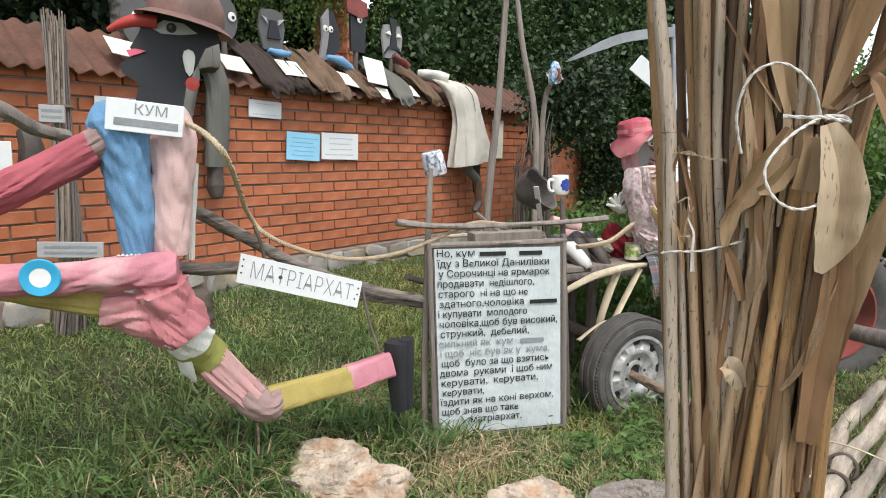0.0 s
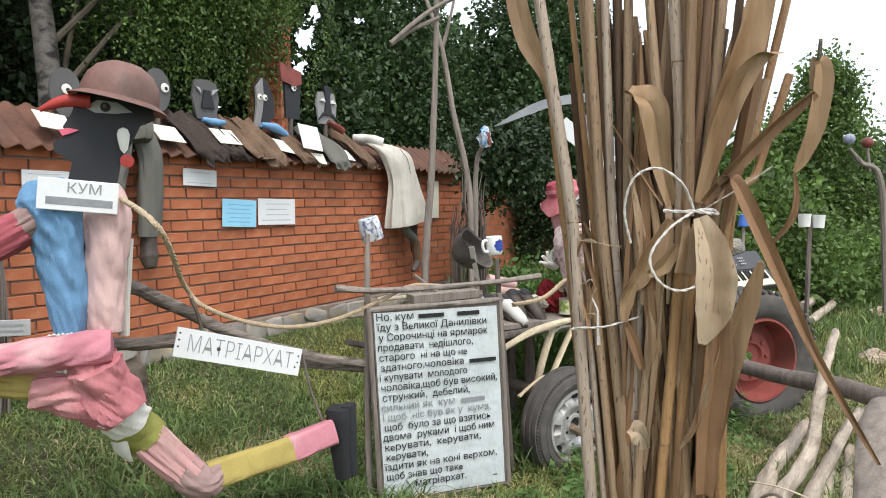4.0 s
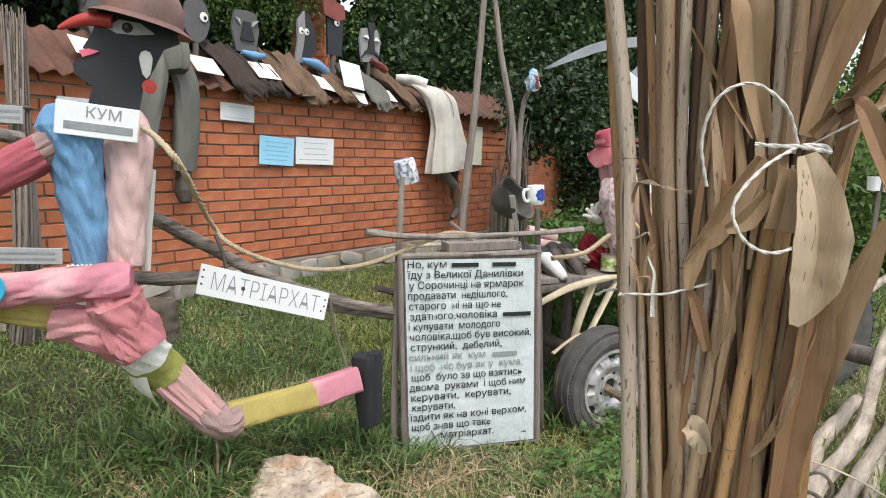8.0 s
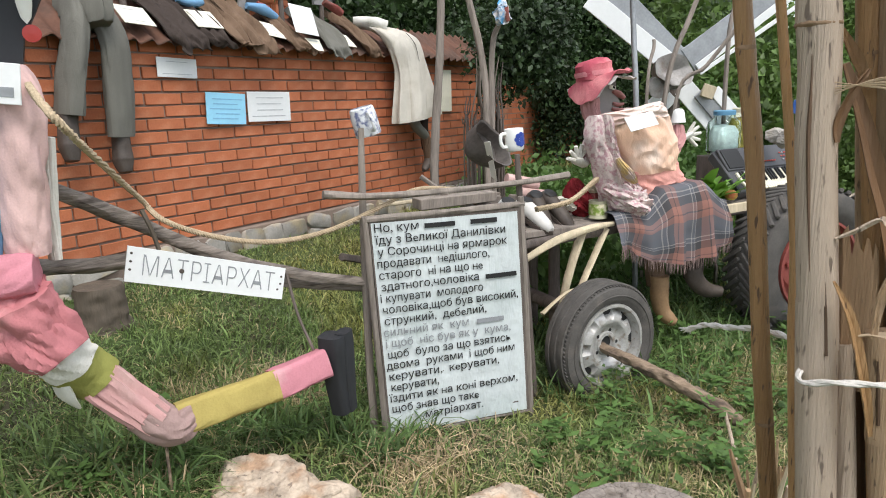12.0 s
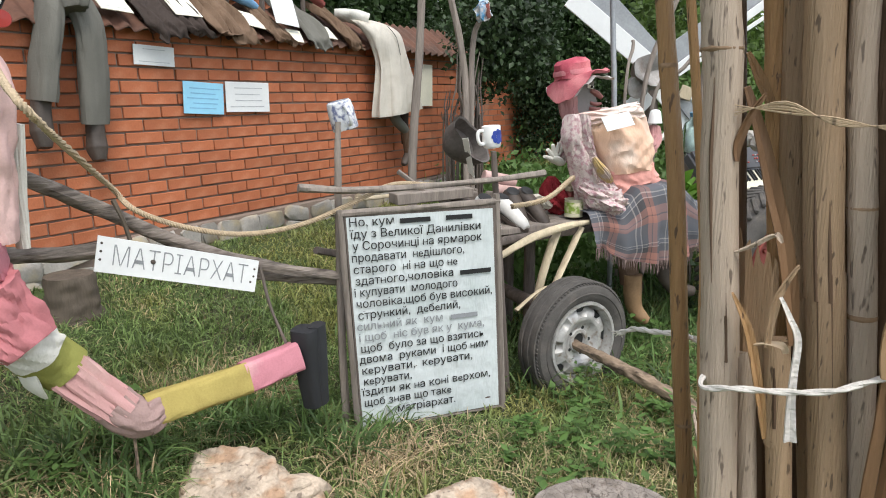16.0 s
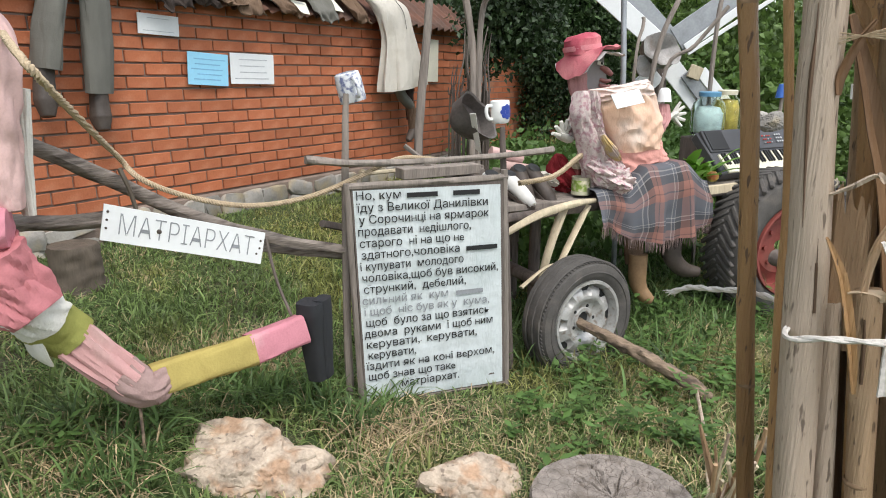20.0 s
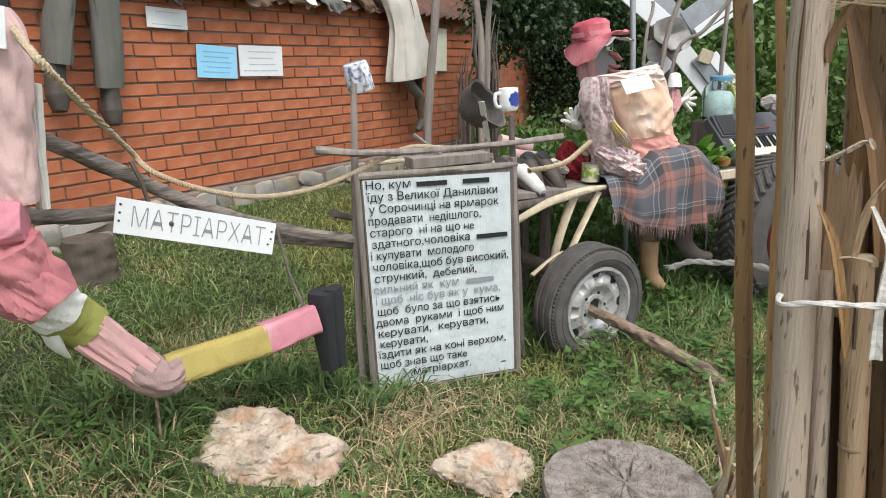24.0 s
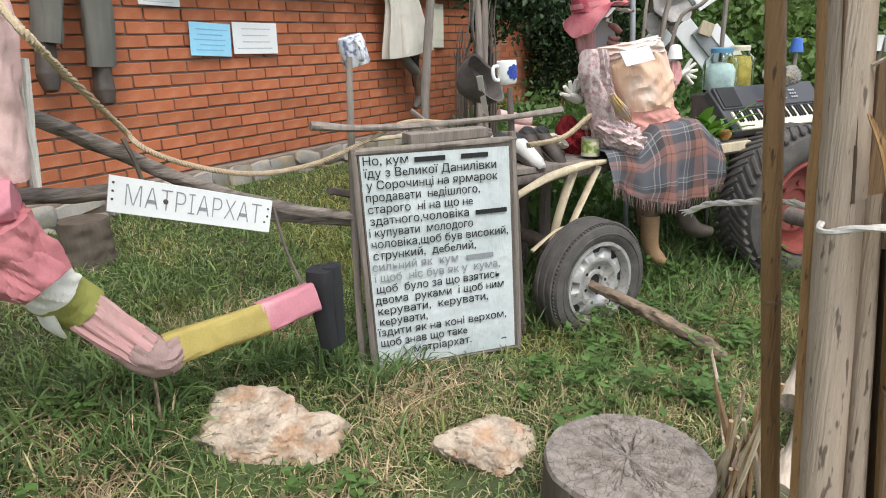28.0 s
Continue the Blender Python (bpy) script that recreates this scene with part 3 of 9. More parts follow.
RED_GLOSS = material("red_gloss", (0.42, 0.045, 0.035), 0.4, 0.15, 6, 0.05, 60)
LIP = material("pink_gloss", (0.70, 0.13, 0.20), 0.45, 0.1, 6, 0.05, 60)
WHITE_GLOSS = material("white_gloss", (0.75, 0.73, 0.66), 0.4, 0.08, 6, 0.02, 60)
FACE_GREY = material("mid_grey_paint", (0.25, 0.235, 0.225), 0.6, 0.15, 6, 0.05, 60)
PLY_GREY = material("weathered_ply_grey", (0.27, 0.265, 0.255), 0.65, 0.25, 9, 0.15, 60)
EYE_GREY = material("pale_grey_paint", (0.40, 0.40, 0.40), 0.5, 0.08, 6, 0.02, 60)
RUST_IRON = material("rusty_painted_iron", (0.20, 0.105, 0.085), 0.6, 0.3, 9, 0.15, 70, stain=(0.12, 0.07, 0.055), stain_at=0.55)
LEATHER = material("old_leather", (0.07, 0.055, 0.045), 0.6, 0.35, 12, 0.3, 80)
TAN = material("tan_leather", (0.27, 0.165, 0.085), 0.65, 0.3, 12, 0.3, 80)
ENAMEL = material("white_enamel", (0.80, 0.80, 0.77), 0.25, 0.05, 5, 0.0, 40, spec=0.5)
BLUE_GLAZE = material("blue_glaze", (0.03, 0.06, 0.30), 0.3, 0.1, 8, 0.0, 40)
FLORAL = material("floral_glaze", (0.70, 0.71, 0.72), 0.3, 0.1, 10, 0.0, 40, stain=(0.14, 0.16, 0.28), stain_at=0.54, stain_scale=45)


# ---- text board on two posts ----
def build_sign():
    posts = [
        ("mug_post", [on(SIGN, -0.01, 0.03, -0.1), on(SIGN, -0.025, 0.03, 0.35), on(SIGN, -0.015, 0.03, 1.02), on(SIGN, 0.0, 0.04, 1.33)], [0.018, 0.017, 0.015, 0.011], GREYWOOD, "grey bark-stripped wooden post holding a text board"),
        ("mug_post", [on(SIGN, 0.77, 0.0, -0.1), on(SIGN, 0.735, 0.0, 0.4), on(SIGN, 0.69, 0.0, 0.97), on(SIGN, 0.675, 0.0, 1.19)], [0.016, 0.015, 0.014, 0.011], DARKWOOD, "dark weathered wooden post beside a text board"),
    ]
    for i, (name, pts, rad, mt, label) in enumerate(posts):
        tagged(part(name, tube(pts, rad, 10, 8, 0.18, i + 3), mt, None), label, "post", "mug posts")
    bar = tube([on(SIGN, -0.185, -0.02, 1.100), on(SIGN, 0.0, -0.02, 1.078), on(SIGN, 0.295, -0.02, 1.070), on(SIGN, 0.68, -0.03, 1.075), on(SIGN, 0.93, -0.02, 1.085)], [0.016, 0.014, 0.012, 0.012, 0.015], 10, 8, 0.25, 11)
    tagged(part("cross_pole", bar, GREYWOOD, None), "grey crooked pole lashed across two posts", "pole")
    board = thing("text_board", "tall printed poster glued on a board in a worn wooden frame", "sign", at=BOARD)
    # the panel leans slightly sideways
    lean = Matrix(((1, 0, -0.043, 0.0206), (0, 1, 0, 0), (-0.008, 0, 1, 0), (0, 0, 0, 1)))
    W, Z0, Z1 = 0.628, 0.107, 1.006
    panel = slab([(0.0, Z0), (W, Z0), (W, Z1), (0.0, Z1)], 0.012, lean)
    part("panel", panel, DARKWOOD, board)
    sheet = bmesh.new()
    nx, nz = 30, 44
    vs = [[sheet.verts.new(lean @ Vector((0.006 + (W - 0.02) * i / nx, -0.0075 - 0.0026 * noise.noise(Vector((i * 0.13, j * 0.5, 2))) - 0.0022 * abs(noise.noise(Vector((i * 0.25 + 9, j * 1.4, 5)))), Z0 + 0.004 + (Z1 - Z0 - 0.03) * j / nz))) for i in range(nx + 1)] for j in range(nz + 1)]
    for j in range(nz):
        for i in range(nx):
            sheet.faces.new((vs[j][i], vs[j][i + 1], vs[j + 1][i + 1], vs[j + 1][i]))
    part("poster", sheet, PAPER, board, "wrinkled pale grey-blue paper poster")
    for name, pts, r in (("frame_strip", [(-0.012, 0, Z0 - 0.02), (-0.014, 0, Z1)], 0.013), ("frame_strip", [(W + 0.008, 0, Z0 - 0.04), (W + 0.008, 0, Z1 + 0.03)], 0.013), ("frame_strip", [(-0.02, 0, Z1 - 0.012), (W * 0.5, -0.004, Z1 - 0.006), (W + 0.02, 0, Z1)], 0.013), ("frame_strip", [(0.0, 0, Z0 - 0.012), (W, 0, Z0 - 0.006)], 0.008)):
        bm = tube(pts, r, 8, 10, 0.25, r * 900)
        bm.transform(lean)
        part(name, bm, GREYWOOD, board)
    lines = [("Но, кум", 0.30, ((0.34, 0.55), (0.66, 0.85))), ("їду з Великої Данилівки", 0.90, None), ("у Сорочинці на ярмарок", 0.90, None), ("продавати  недішлого,", 0.78, None), ("старого  ні на що не", 0.72, None),
             ("здатного,чоловіка", 0.68, ((0.73, 0.96),)), ("і купувати  молодого", 0.72, None), ("чоловіка,щоб був високий,", 0.97, None), ("стрункий,  дебелий,", 0.72, None), ("сильний як  кум", 0.60, ((0.66, 0.86),)),
             ("і щоб  ніс був як у  кума,", 0.90, None), ("щоб  було за що взятись", 0.89, None), ("двома  руками  і щоб ним", 0.93, None), ("керувати,  керувати,", 0.80, None), ("керувати,", 0.34, None), ("їздити як на коні верхом,", 0.94, None), ("щоб знав що таке", 0.63, None), ("матріархат.", 0.43, None)]
    step = 0.0460
    for i, (text, wide, bar_at) in enumerate(lines):
        z = Z1 - 0.062 - i * step
        x = 0.012 + (0.14 if i == 17 else 0.004 * (i % 3))
        mt = FADED_INK if i in (9, 10) else INK
        writing(text, 0.046, lean @ pose(x, -0.0138, z), mt, "text_word", board, wide * (W - 0.03))
        if bar_at:
            for a, b in bar_at:
                a, b = a * (W - 0.03), b * (W - 0.03)
                bm = box(b - a, 0.001, 0.019, lean @ pose(x + (a + b) / 2, -0.0138, z + 0.0105), bevel=0)
                part("text_bar", bm, mt, board, smooth=False)


build_sign()


# ---- mugs on the posts ----
def build_mug(name, m, r, h, mat, label, spot=False):
    mug = thing(name, label, "mug", "mugs on posts", at=m)
    part("cup", lathe([(r * 0.78, 0), (r * 0.92, 0.006), (r, h * 0.3), (r, h - 0.004), (r * 0.97, h), (r * 0.92, h - 0.004), (r * 0.9, 0.01), (0.0, 0.008)], 28), mat, mug)
    part("handle", tube([(-r * 0.95, 0, h * 0.8), (-r * 1.5, 0, h * 0.78), (-r * 1.62, 0, h * 0.5), (-r * 1.4, 0, h * 0.25), (-r * 0.95, 0, h * 0.2)], 0.008, 8, 5), mat, mug)
    if spot:
        for i in range(9):
            a = i * 2 * math.pi / 8
            u, v = (0.021 * math.cos(a), 0.021 * math.sin(a)) if i < 8 else (0, 0)
            ang = -math.pi / 2 + 0.25 + u / r
            bm = lathe([(0.0001, 0.0018), (0.011, 0.0012), (0.011, 0)], 10, Matrix.Translation((r * math.cos(ang), r * math.sin(ang), h * 0.52 + v)) @ Matrix.Rotation(ang + math.pi / 2, 4, "Z") @ Matrix.Rotation(radians(90), 4, "X"))
            part("flower_petal", bm, BLUE_GLAZE, mug, "cobalt blue painted flower")
    return mug


build_mug("mug", Matrix.Translation((-0.552, -2.043, 1.297)) @ Matrix.Rotation(radians(-35), 4, "Z") @ pose(0, 0, 0, 0, -14, 0) @ pose(0, 0, 0.112, 180, 0, 95), 0.052, 0.112, FLORAL, "upturned white mug with blue floral pattern on a post")
build_mug("mug", Matrix.Translation((-0.035, -2.420, 1.201)) @ Matrix.Rotation(radians(-33), 4, "Z") @ pose(0, 0, 0, 0, -4, 0), 0.041, 0.094, ENAMEL, "white mug with a cobalt blue flower on a post", True)


# ---- rope, shafts and name board in front of the wall ----
def build_rope(name, pts, r, label, twist=140, steps=14):
    line = smooth_path(pts, steps)
    length = sum((b - a).length for a, b in zip(line, line[1:]))
    bm = bmesh.new()
    side = None
    for strand in range(3):
        prev, run = None, 0.0
        side = None
        for i, p in enumerate(line):
            along = (line[min(i + 1, len(line) - 1)] - line[max(i - 1, 0)]).normalized()
            side = along.orthogonal().normalized() if side is None else (side - along * side.dot(along)).normalized()
            other = along.cross(side)
            a = strand * 2 * math.pi / 3 + run * twist
            c = p + (math.cos(a) * side + math.sin(a) * other) * r * 0.48
            ring = [bm.verts.new(c + (math.cos(2 * math.pi * s / 6) * side + math.sin(2 * math.pi * s / 6) * other) * r * 0.62) for s in range(6)]
            if prev:
                for s in range(6):
                    bm.faces.new((prev[s], prev[(s + 1) % 6], ring[(s + 1) % 6], ring[s]))
            prev = ring
            if i + 1 < len(line):
                run += (line[i + 1] - p).length
    return tagged(part(name, bm, ROPE_M, None), label, "rope")


build_rope("rope", [(-1.745, -1.907, 1.497), (-1.900, -2.325, 1.399), (-1.369, -1.730, 1.150), (-1.315, -1.782, 1.063), (-1.174, -1.848, 0.989), (-1.009, -1.941, 0.947), (-0.824, -2.041, 0.961), (-0.648, -2.143, 1.025), (-0.483, -2.212, 1.080), (-0.334, -2.303, 1.068), (-0.129, -2.388, 1.058)], 0.0095, "thick twisted jute rope slung as a rein", 210, 40)
build_rope("rope", [(0.086, -2.461, 0.930), (0.311, -2.529, 0.940), (0.523, -2.556, 1.001), (0.657, -2.563, 1.036)], 0.013, "thick twisted jute rope lying over the cart", 150, 24)


def build_shafts():
    a = [(-1.725, -1.623, 1.244), (-1.576, -1.592, 1.196), (-1.315, -1.655, 1.038), (-1.110, -1.756, 0.902), (-0.884, -1.914, 0.798), (-0.672, -2.095, 0.731)]
    tagged(part("cart_shaft", tube(a, [0.024, 0.025, 0.027, 0.025, 0.022, 0.018], 14, 14, 0.3, 1), SHAFTWOOD, None), "dark weathered cart shaft pole with cracked grain", "pole", "cart shafts")
    b = [(-1.743, -1.513, 0.977), (-1.543, -1.564, 0.934), (-1.321, -1.642, 0.912), (-1.104, -1.740, 0.827), (-0.857, -1.882, 0.750), (-0.638, -2.065, 0.703)]
    tagged(part("cart_shaft", tube(b, [0.022, 0.026, 0.026, 0.022, 0.02, 0.018], 14, 14, 0.3, 2), SHAFTWOOD, None), "dark weathered cart shaft pole with cracked grain", "pole", "cart shafts")
    c = [(-0.705, -1.996, 0.833), (-0.543, -1.989, 0.782)]
    tagged(part("wood_stub", tube(c, 0.016, 8, 4, 0.25, 4), DARKWOOD, None), "short broken end of a dark pole", "pole")
    tie = [(-1.438, -1.851, 1.121), (-1.422, -1.865, 1.058), (-1.404, -1.864, 0.992)]
    tagged(part("rope_tie", tube(tie, 0.008, 6, 6, 0.3, 6), BARK, None), "dark twine tie knotted round the shaft", "tie")


build_shafts()


def build_name_board():
    p0, p1 = Vector((-1.494, -1.842, 1.020)), Vector((-1.038, -2.031, 0.866))
    d = p1 - p0
    fr = level_frame(p0.x, p0.y, d.x, d.y)
    w = math.hypot(d.x, d.y)
    slope = d.z / w
    m = fr @ Matrix(((1, 0, 0.22, 0), (0, 1, 0, 0), (slope, 0, 1, p0.z), (0, 0, 0, 1)))
    board = thing("name_board", "white hand-lettered board hung on the shaft", "sign")
    h = 0.108
    part("panel", slab([(0, -h), (w, -h), (w, 0), (0, 0)], 0.008, m), WHITE_PAINT, board, smooth=False)
    writing("МАТРІАРХАТ", 0.092, m @ pose(0.04, -0.0048, -0.084), FADED_INK, "lettering", board, w - 0.075, -0.0018)
    for x, z in ((0.012, -0.02), (0.012, -0.045), (0.012, -0.07), (w - 0.012, -0.03), (w - 0.012, -0.055), (w - 0.02, -0.075)):
        part("rivet", lathe([(0.004, 0), (0.003, 0.002), (0.0001, 0.0025)], 8, m @ pose(x, -0.004, z, 90)), LEATHER, board)
    part("screw", lathe([(0.008, 0), (0.006, 0.004), (0.0001, 0.005)], 10, m @ pose(0.16, -0.004, -0.055, 90)), LEATHER, board)
    part("stake", tube([(-1.025, -2.020, 0.842), (-1.012, -2.050, 0.686), (-0.994, -2.094, 0.561)], 0.006, 6, 6, 0.2, 3), DARKWOOD, board, "thin dark stick")


build_name_board()


# ---- dummy with the iron helmet ----
def build_man():
    P = []

    def flat(outline, thick, y, mt):
        P.append((slab(outline, thick, MAN @ pose(0, y, 0)), mt))

    flat([(-0.02, 1.86), (-0.023, 1.819), (-0.040, 1.775), (-0.067, 1.731), (-0.055, 1.718), (-0.068, 1.700), (-0.098, 1.680), (-0.093, 1.649), (-0.044, 1.617), (-0.063, 1.545), (0.084, 1.53), (0.099, 1.612), (0.135, 1.68), (0.165, 1.741), (0.214, 1.762), (0.19, 1.84)], 0.016, 0.0, BLACK_PAINT)
    nose = tube([(0.02, 0, 1.815), (-0.045, 0, 1.816), (-0.09, 0, 1.802), (-0.13, 0, 1.782)], [0.022, 0.021, 0.016, 0.006], 12, 6)
    nose.transform(MAN @ pose(0, -0.012, 0))
    P.append((nose, RED_GLOSS))
    flat([(-0.078, 1.722), (-0.05, 1.728), (-0.018, 1.722), (-0.04, 1.712), (-0.068, 1.702)], 0.006, -0.012, LIP)
    flat([(0.0, 1.797), (0.04, 1.822), (0.10, 1.815), (0.142, 1.785), (0.09, 1.778), (0.03, 1.78)], 0.004, -0.011, EYE_GREY)
    P.append((lathe([(0.016, 0), (0.014, 0.003), (0.0001, 0.004)], 16, MAN @ pose(0.062, -0.013, 1.799, 90)), BLACK_PAINT))
    P.append((lathe([(0.006, 0), (0.005, 0.002), (0.0001, 0.003)], 12, MAN @ pose(0.06, -0.017, 1.802, 90)), RUST_IRON))
    drop = lathe([(0.0001, -0.045), (0.012, -0.03), (0.018, 0.0), (0.02, 0.02), (0.014, 0.037), (0.0001, 0.043)], 16, pose(0, 0, 0))
    drop.transform(MAN @ pose(0.113, -0.02, 1.69, 0, 0, 0) @ Matrix.Diagonal((1, 0.3, 1, 1)))
    P.append((drop, WHITE_GLOSS))
    P.append((lathe([(0.0001, -0.006), (0.022, -0.004), (0.022, 0.004), (0.0001, 0.006)], 18, MAN @ pose(0.121, -0.02, 1.622, 90)), RED_GLOSS))
    # body of stuffed cloth
    def limb(pts, rad, mt, flat_=0.7, seed=1, folds=2.2, depth=0.16, twist=0.4, run=3.5):
        P.append((cloth_tube([on(MAN, *p) for p in pts], rad, seed, 64, 16, flat_, 0.9, folds, depth, twist, run), mt))
    limb([(-0.13, 0.0, 1.56), (-0.122, 0, 1.50), (-0.105, 0, 1.40), (-0.085, 0, 1.22), (-0.078, 0, 1.05)], [0.06, 0.112, 0.100, 0.078, 0.052], BLUE, 0.7, 3, 1.9, 0.22, 0.9, 6.5)
    limb([(0.045, 0.01, 1.54), (0.055, 0.0, 1.44), (0.04, 0, 1.28), (0.03, 0, 1.12), (0.03, 0, 1.05)], [0.05, 0.086, 0.074, 0.070, 0.058], PALE_PINK, 0.75, 5, 1.5, 0.17, 0.9, 6.0)
    limb([(0.10, 0.06, 1.36), (0.085, 0.06, 1.2), (0.082, 0.05, 1.02)], [0.03, 0.03, 0.022], WHITE_CLOTH, 0.6, 8)
    limb([(-0.12, 0.0, 1.455), (-0.16, 0.0, 1.43), (-0.20, 0.0, 1.408)], [0.055, 0.06, 0.058], MAUVE, 0.9, 2)
    limb([(-0.19, 0.0, 1.41), (-0.40, 0.0, 1.295), (-0.52, 0.0, 1.24), (-0.62, 0.0, 1.22)], [0.062, 0.066, 0.056, 0.045], ROSE, 0.9, 4)
    limb([(-0.60, 0.0, 1.225), (-0.72, 0.0, 1.20)], [0.045, 0.04], OLIVE, 0.9, 4)
    for i in range(11):
        P.append((lathe([(0.0001, -0.006), (0.007, 0), (0.0001, 0.006)], 8, MAN @ pose(-0.13 + 0.013 * i, -0.045, 1.055 + 0.002 * (i % 2))), WHITE_CLOTH))
    # forward thigh, held out level
    limb([(-0.56, -0.05, 0.985), (-0.40, -0.05, 0.985), (-0.25, -0.05, 0.990), (-0.10, -0.05, 0.998), (0.02, -0.05, 1.002), (0.052, -0.05, 1.002)], [0.052, 0.053, 0.055, 0.058, 0.064, 0.058], PINK, 0.98, 6, 1.3, 0.20, 0.8, 6.0)
    limb([(-0.54, -0.05, 0.985), (-0.62, -0.05, 0.99), (-0.7, -0.05, 1.0)], [0.06, 0.06, 0.055], BLUE, 0.9, 7)
    limb([(-0.15, 0.02, 0.868), (-0.28, 0.03, 0.895), (-0.50, 0.03, 0.95), (-0.68, 0.03, 0.985)], [0.054, 0.050, 0.048, 0.045], YELLOW, 0.9, 9)
    # seat and the top of the rear leg
    limb([(-0.19, 0.01, 0.872), (-0.10, 0.0, 0.850), (-0.02, -0.02, 0.815), (0.06, -0.04, 0.770)], [0.058, 0.072, 0.076, 0.070], PINK_RED, 0.95, 10, 1.6, 0.30, 1.2, 5.0)
    limb([(-0.02, -0.02, 0.96), (0.0, -0.03, 0.90), (0.04, -0.05, 0.83), (0.085, -0.06, 0.765)], [0.070, 0.090, 0.086, 0.072], PINK_RED, 0.95, 11, 1.6, 0.30, 0.8, 5.0)
    # rear leg down to the grass and back up to the shoe
    J = [Vector(v) for v in ((-1.834, -1.866, 0.953), (-1.749, -1.861, 0.763), (-1.658, -1.848, 0.659), (-1.510, -1.933, 0.460), (-1.433, -1.951, 0.457), (-1.165, -2.077, 0.489), (-0.991, -2.122, 0.513))]
    line = smooth_path([J[0] + (J[0] - J[1]) * 0.3] + J[:5], 16)
    girth = (0.092, 0.088, 0.080, 0.074, 0.062, 0.052)

    def sleeve(u0, u1, mt, seed, grow=1.0, folds=1.8, depth=0.14, twist=0.4, run=4.0):
        n = len(line) - 1
        pts, rad = [], []
        for k in range(9):
            u = u0 + (u1 - u0) * k / 8
            q = u / 5 * n
            a = min(int(q), n - 1)
            pts.append(line[a].lerp(line[a + 1], q - a))
            b = min(int(u), 4)
            rad.append(grow * (girth[b] + (girth[b + 1] - girth[b]) * (u - b)))
        P.append((cloth_tube(pts, rad, seed, 56, 3, 0.95, 0.92, folds, depth, twist, run), mt))

    sleeve(1.0, 1.9, PINK_RED, 12, 1.0, 1.6, 0.24, 0.9, 7.0)
    sleeve(1.64, 2.24, WHITE_CLOTH, 13, 1.06, 2.4, 0.14, 3.0, 12.0)
    sleeve(2.18, 3.10, OLIVE, 14, 1.035, 1.2, 0.08, 0.4, 5.0)
    sleeve(3.06, 3.86, PINK_DUSTY, 15, 1.03, 2.3, 0.26, 0.15, 0.9)
    sleeve(3.68, 4.5, MAUVE, 16, 1.07, 1.5, 0.20, 0.8, 6.0)
    sleeve(4.35, 5.05, MAUVE, 17, 1.05, 1.5, 0.20, 0.8, 6.0)
    d = (J[5] - J[4]).normalized()

    def bar(a, b, r, mt, seed):
        P.append((cloth_tube([a, a.lerp(b, 0.3), a.lerp(b, 0.7), b], [r, r * 1.03, r, r * 1.02], seed, 48, 10, 1.18, 0.42, 1.4, 0.07, 0.5, 5.0, 0.03), mt))
    bar(J[4] - d * 0.03, J[5], 0.044, YELLOW, 31)
    bar(J[5] - d * 0.012, J[6] + d * 0.012, 0.0445, PINK, 32)
    # black rubber shoe standing on its toe
    heel = J[6] + d * 0.052
    P.append((cloth_tube([heel + Vector((-0.004, 0, 0.092)), heel + Vector((-0.002, 0, 0.05)), heel + Vector((0.004, 0, -0.06)), heel + Vector((0.014, 0, -0.150)), heel + Vector((0.022, 0, -0.215))], [0.046, 0.048, 0.040, 0.036, 0.032], 41, 40, 8, 0.95, 0.55, 1.0, 0.05, 0.2, 4.0, 0.01), BLACK_PAINT))
    P.append((cloth_tube([heel + d * 0.045 + Vector((-0.004, 0, 0.093)), heel + d * 0.045 + Vector((0.0, 0, 0.0)), heel + d * 0.040 + Vector((0.012, 0, -0.15)), heel + d * 0.036 + Vector((0.022, 0, -0.218))], [0.026, 0.026, 0.021, 0.019], 42, 32, 6, 1.4, 0.6, 1.0, 0.04, 0.2, 4.0, 0.02), BLACK_PAINT))
    P.append((tube([J[1] + Vector((-0.02, 0.0, -0.06)), J[1] + Vector((0.0, 0.0, -0.13)), J[1] + Vector((0.03, 0.0, -0.18))], [0.035, 0.03, 0.008], 12, 5, 0.3, 3, 0.4), WHITE_CLOTH))
    P.append((tube([at_ground(J[3], -0.1), J[3]], 0.005, 8, 6, 0.1, 5), BROWNWOOD))
    doll("scarecrow_dummy", "running dummy of stuffed pink, blue and yellow cloth, black face", "dummy", P)
    # helmet
    hel = thing("iron_helmet", "rusty brown iron helmet on the dummy's head", "helmet", at=MAN @ pose(0.105, 0.0, 1.825, 0, 13, 0) @ Matrix.Diagonal((0.97, 0.97, 0.95, 1)))
    part("dome", lathe([(0.128, 0.0), (0.126, 0.03), (0.115, 0.07), (0.09, 0.105), (0.05, 0.128), (0.0001, 0.135)], 32), RUST_IRON, hel)
    brim = lathe([(0.126, 0.004), (0.158, -0.014), (0.160, -0.018), (0.122, -0.004)], 32)
    part("brim", brim, RUST_IRON, hel)
    # chest card
    card = thing("chest_card", "white hand-lettered card on the dummy's chest", "sign", at=MAN @ pose(-0.02, -0.105, 1.505, 0, 6, 0))
    part("panel", box(0.23, 0.006, 0.10, None, 0.002), WHITE_PAINT, card, smooth=False)
    writing("КУМ", 0.045, pose(-0.035, -0.0036, 0.008), FADED_INK, "lettering", card, 0.10)
    part("text_bar", box(0.19, 0.001, 0.024, pose(0.005, -0.0036, -0.02), bevel=0), FADED_INK, card, smooth=False)
